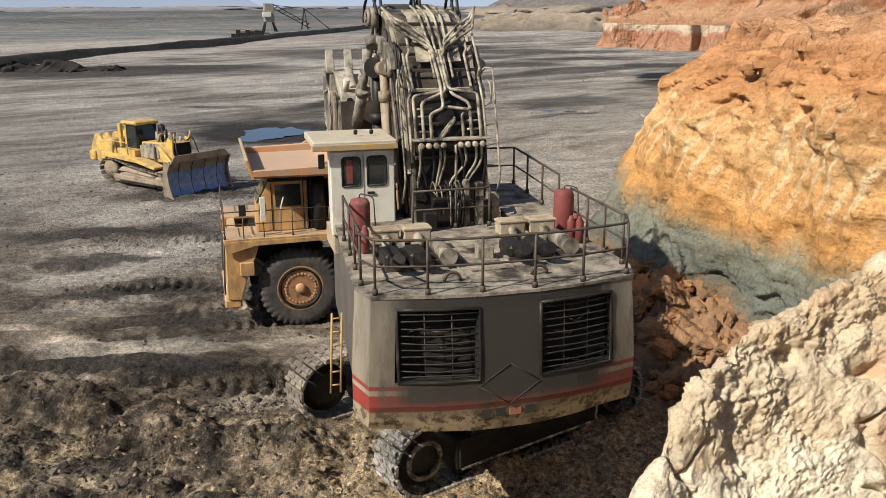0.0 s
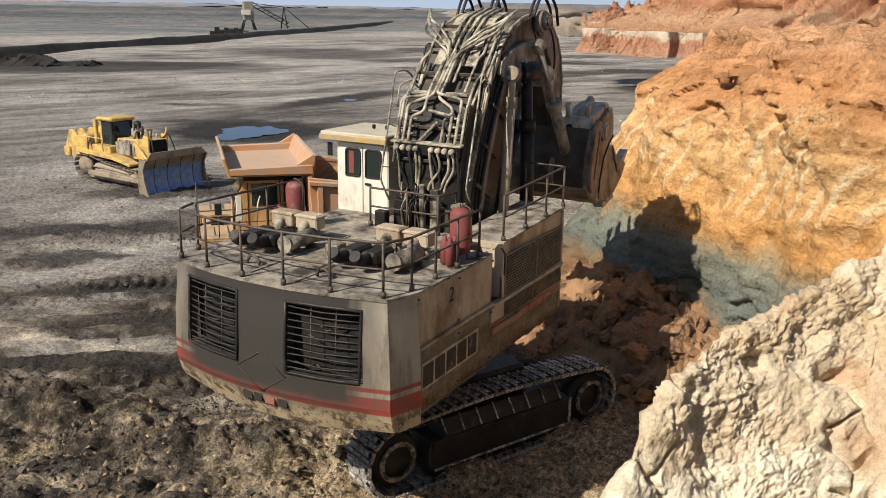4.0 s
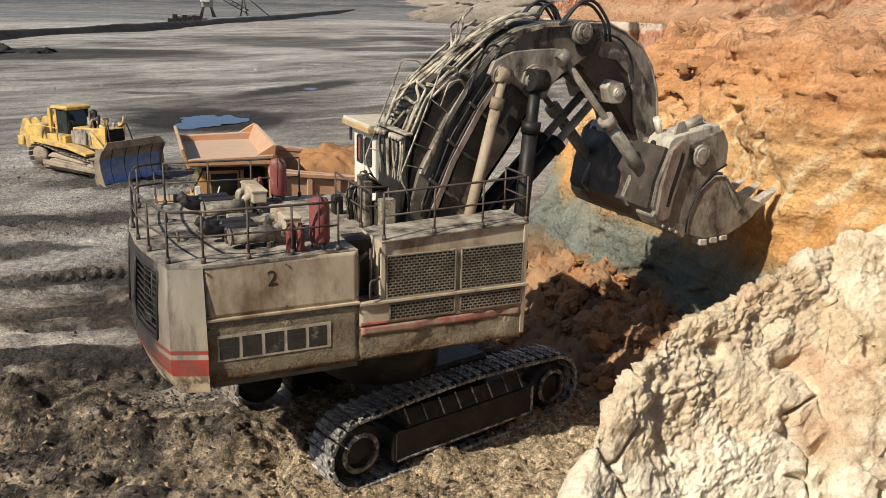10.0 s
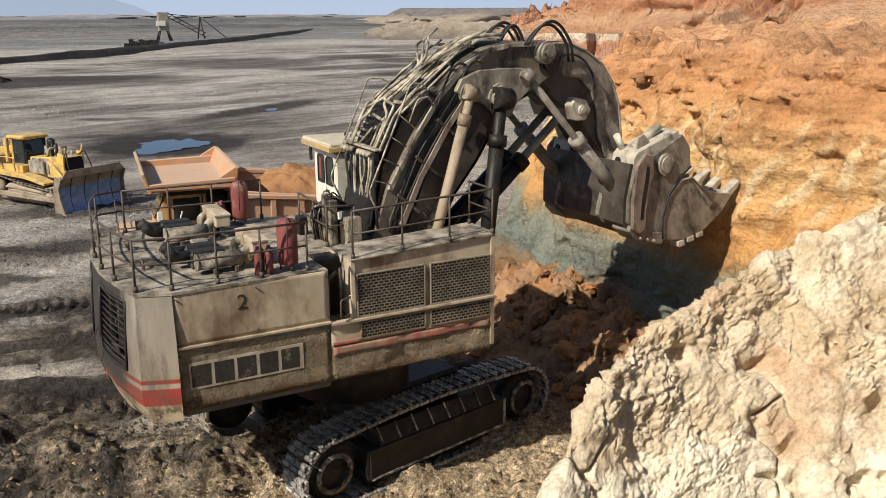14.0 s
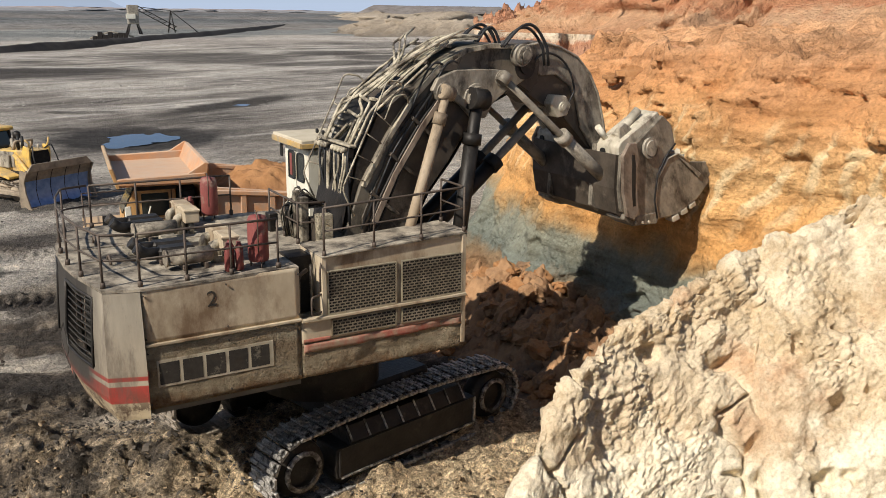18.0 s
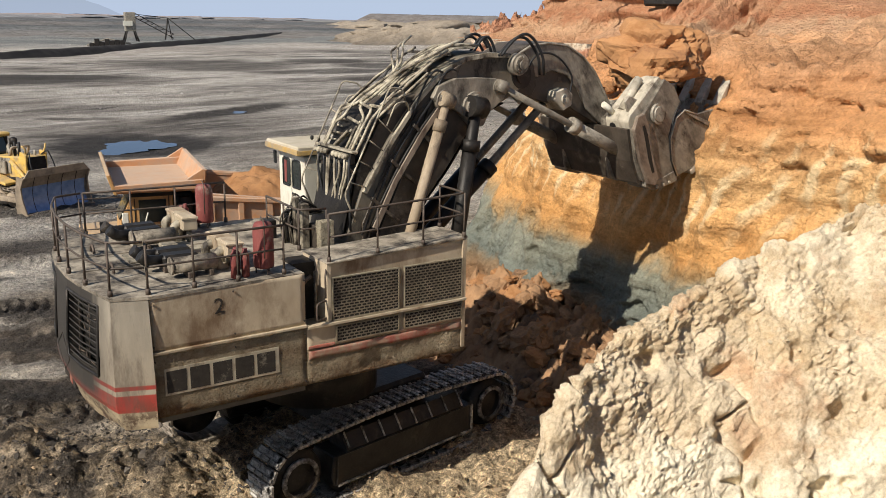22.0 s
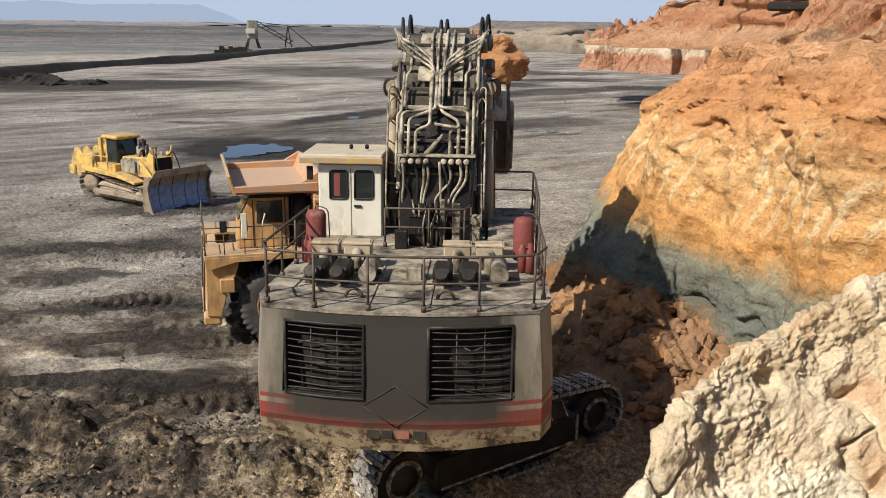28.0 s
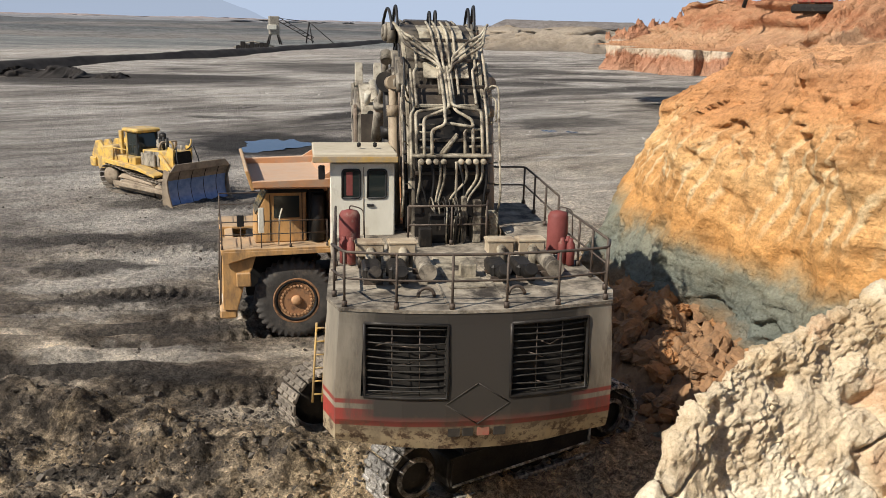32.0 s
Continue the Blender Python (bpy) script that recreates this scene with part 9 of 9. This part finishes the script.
def build_far_machines():
    """Bucket-wheel stacker and other plant far across the pit."""
    st = thing("stacker", "far grey bucket-wheel stacker with lattice booms", "mining machine", at=pose(-93, 446, 0, 0, 0, 20) @ Matrix.Scale(0.8, 4))
    part("tower", make(box, -3, 3, -3, 3, 6, 17, 0.3), M["steel"], st, "grey machine house")
    part("cabin", make(box, -4.5, 1, -4, -3, 9, 12, 0.2), M["white"], st, "white cabin")
    for k in range(4):
        part("leg", make(cyl, (-4 + 8 * (k % 2), -4 + 8 * (k // 2), 0), (-2 + 4 * (k % 2), -2 + 4 * (k // 2), 7), 0.5, n=6), M["dark"], st)
    lat = bmesh.new()
    for k in range(8):
        f0, f1 = k / 8, (k + 1) / 8
        for s in (0, 1):
            sweep(lat, [(3 + 22 * f0, 0, 14 - 12 * f0 + 2.5 * s), (3 + 22 * f1, 0, 14 - 12 * f1 + 2.5 * s)], 0.25, 4)
        sweep(lat, [(3 + 22 * f0, 0, 14 - 12 * f0), (3 + 22 * f1, 0, 16.5 - 12 * f1)], 0.2, 4)
    part("boom", lat, M["dark"], st, "sloping lattice boom")
    m2 = bmesh.new()
    sweep(m2, [(20, 0, 1), (22, 0, 14)], 0.4, 4)
    sweep(m2, [(24, 0, 1), (22, 0, 14)], 0.3, 4)
    sweep(m2, [(22, 0, 14), (38, 0, 1)], 0.25, 4)
    sweep(m2, [(22, 0, 14), (2, 0, 16)], 0.2, 4)
    part("mast", m2, M["dark"], st, "mast with stays")
    pl = thing("conveyor_plant", "low dark conveyor plant far across the pit", "mining machine", at=pose(-84, 360, 0, 0, 0, 10) @ Matrix.Scale(0.62, 4))
    for k in range(7):
        x = -9 + 3 * k
        part("frame", make(box, x - 1.4, x + 1.4, -2, 2, 0, 2.5 + 2.5 * abs(math.sin(k * 1.7)), 0.2), M["dark"], pl)
    part("conveyor", make(sweep, [(-12, 0, 1), (0, 0, 5), (14, 0, 2)], 0.6, 6), M["steel"], pl, "grey conveyor gantry")
    ex = thing("far_excavator", "small red and black excavator on the upper bench", "excavator", at=pose(41.5, 108, 13.6, 0, 0, 70))
    part("house", make(box, -1.6, 1.6, -2.6, 1.8, 1.2, 3.2, 0.15), M["red"], ex, "red machine house")
    for x in (-1.7, 1.1):
        part("crawler", make(box, x, x + 0.6, -2.4, 2.4, 0, 1.1, 0.3), M["frame"], ex)
    part("boom", make(sweep, [(0, 1.5, 2.2), (0, 4.5, 4.8), (0, 7.2, 3.4), (0, 7.8, 0.6)], 0.28, 6), M["frame"], ex, "dark boom and stick")


# ---------------------------------------------------------------- soil that the bucket takes
def build_dug_soil():
    """The block of clay stands in the face until the bucket lifts it, rides over the truck and drops into the load."""
    bm = bmesh.new()
    bmesh.ops.create_icosphere(bm, subdivisions=5, radius=1.0)
    for v in bm.verts:
        c = v.co.copy()
        k = 1 + 0.30 * fbm(c.x * 1.1, c.y * 1.1, c.z * 1.1, 3, 0.5) + lumps_on(c.x, c.y, c.z, ((1.3, 0.45), (2.9, 0.5), (6.5, 0.5))) + 0.25 * blocks(c.x, c.y, c.z, 1.6)
        q = Vector([math.copysign(abs(w) ** 0.85, w) for w in c])
        v.co = Vector((q.x * 1.5, q.y * 0.95, q.z * 0.8)) * k
    me = mesh_of("clay_block", bm, M["soil"])
    block = solid("clay_block", me, None, "big cracked block of orange clay lifted in the bucket", "soil")
    lift, drop = 22.4, 29.6
    base = pose(AXIS[0], AXIS[1], 0)
    seat = Matrix.Translation(ARM_FIT @ Vector((CX + 0.9, 11.45, 7.5))) @ pose(0, 0, 0, -35)
    def where(t):
        if t <= lift:            # stands in the crest, then breaks forward on to the lip
            taken = base @ joints(lift)["bucket"] @ seat
            k = smoothstep(lift - 2.6, lift, t)
            return Matrix.Translation(Vector((13.0, 28.9, 8.7)).lerp(taken.translation, k)) @ taken.to_3x3().to_4x4()
        if t <= drop:
            return base @ joints(t)["bucket"] @ seat
        top = base @ joints(drop)["bucket"] @ seat
        f = min((t - drop) / 0.9, 1.0)
        p = top.translation.lerp(Vector((-2.3, 33.6, 5.1)), f)
        p.z = top.translation.z + (5.1 - top.translation.z) * f * f
        return Matrix.Translation(p) @ top.to_3x3().to_4x4()
    RIDES.append((block, [(t, where(t)) for t in STEPS]))
    # lumps that break from the crest and roll down the face
    lump = clod_mesh("clay_lump", 41, M["soil"], 0.8, 3)
    for k, (t0, x, y, z, s, dur) in enumerate(((23.9, 10.2, 31.4, 9.3, 0.55, 1.9), (24.3, 9.6, 31.9, 9.2, 0.3, 1.6), (22.6, 10.6, 30.6, 8.8, 0.25, 1.4), (18.2, 10.7, 29.6, 6.4, 0.35, 1.3), (19.4, 10.4, 30.0, 6.6, 0.3, 1.3), (20.6, 10.9, 29.9, 7.2, 0.4, 1.4))):
        ob = solid("falling_clod", lump, None, "lump of orange clay that breaks off and rolls down the face", "clod", "", "falling clods")
        ob.scale = (s, s * 0.85, s * 0.8)
        rows = []
        for t in STEPS:
            f = min(max((t - t0) / dur, 0.0), 1.0)
            g = f * f
            rows.append((t, pose(x - 1.3 + 1.4 * (1 - f) - 2.6 * g - 0.4 * math.sin(f * 3), y - 2.3 - 1.4 * g, z + (1.3 - z) * g, 200 * f, 160 * f, 90 * f)))
        RIDES.append((ob, rows))
M["screen"] = material("sooty_mesh_screen", (0.13, 0.105, 0.075), (0.27, 0.225, 0.165), 2.5, 0.7, 0, 0.1, 20, (0.05, 0.04, 0.03), 0.4, 1.2)
M["bar"] = material("oily_grey_bars", (0.022, 0.02, 0.018), (0.06, 0.055, 0.048), 4, 0.6, 0.2, 0.1)
M["boltrust"] = material("dusty_orange_bolts", (0.46, 0.25, 0.12), (0.60, 0.36, 0.20), 5, 0.7, 0, 0.1, 20, (0.2, 0.11, 0.06), 0.2, 4)
M["mudshoe"] = material("mud_dusted_crawler_shoes", (0.10, 0.085, 0.07), (0.34, 0.29, 0.23), 3.0, 0.85, 0, 0.5, 9, (0.05, 0.042, 0.036), 0.3, 2.0, vary=0.3)


M["mudframe"] = material("mud_caked_steel", (0.17, 0.13, 0.09), (0.38, 0.31, 0.23), 2.5, 0.9, 0, 0.4, 8, (0.06, 0.05, 0.04), 0.3, 1.5)
M["talus"] = material("slumped_brown_clay", (0.21, 0.12, 0.065), (0.40, 0.235, 0.12), 1.2, 0.95, 0, 0.9, 5, (0.09, 0.06, 0.04), 0.4, 0.5)
M["mud"] = material("dried_mud", (0.24, 0.18, 0.125), (0.40, 0.325, 0.24), 2.5, 0.95, 0, 0.6, 8)
M["redclod"] = material("red_brown_clods", (0.34, 0.16, 0.08), (0.50, 0.27, 0.15), 1.2, 0.95, 0, 0.6, 8, vary=0.3, island=True)
M["glassdark"] = glass
M["ochreclod"] = material("ochre_clods", (0.17, 0.125, 0.08), (0.38, 0.28, 0.17), 0.8, 0.95, 0, 0.8, 9, vary=0.65, island=True)
M["greystone"] = material("grey_field_stones", (0.22, 0.20, 0.18), (0.42, 0.39, 0.35), 0.8, 0.95, 0, 0.4, 5, vary=0.4, island=True)
build_ground()
build_bank()
build_spur()
build_distance()
build_excavator()
build_truck()
build_dozer()
build_far_machines()
build_rubble()
build_dug_soil()
motions()
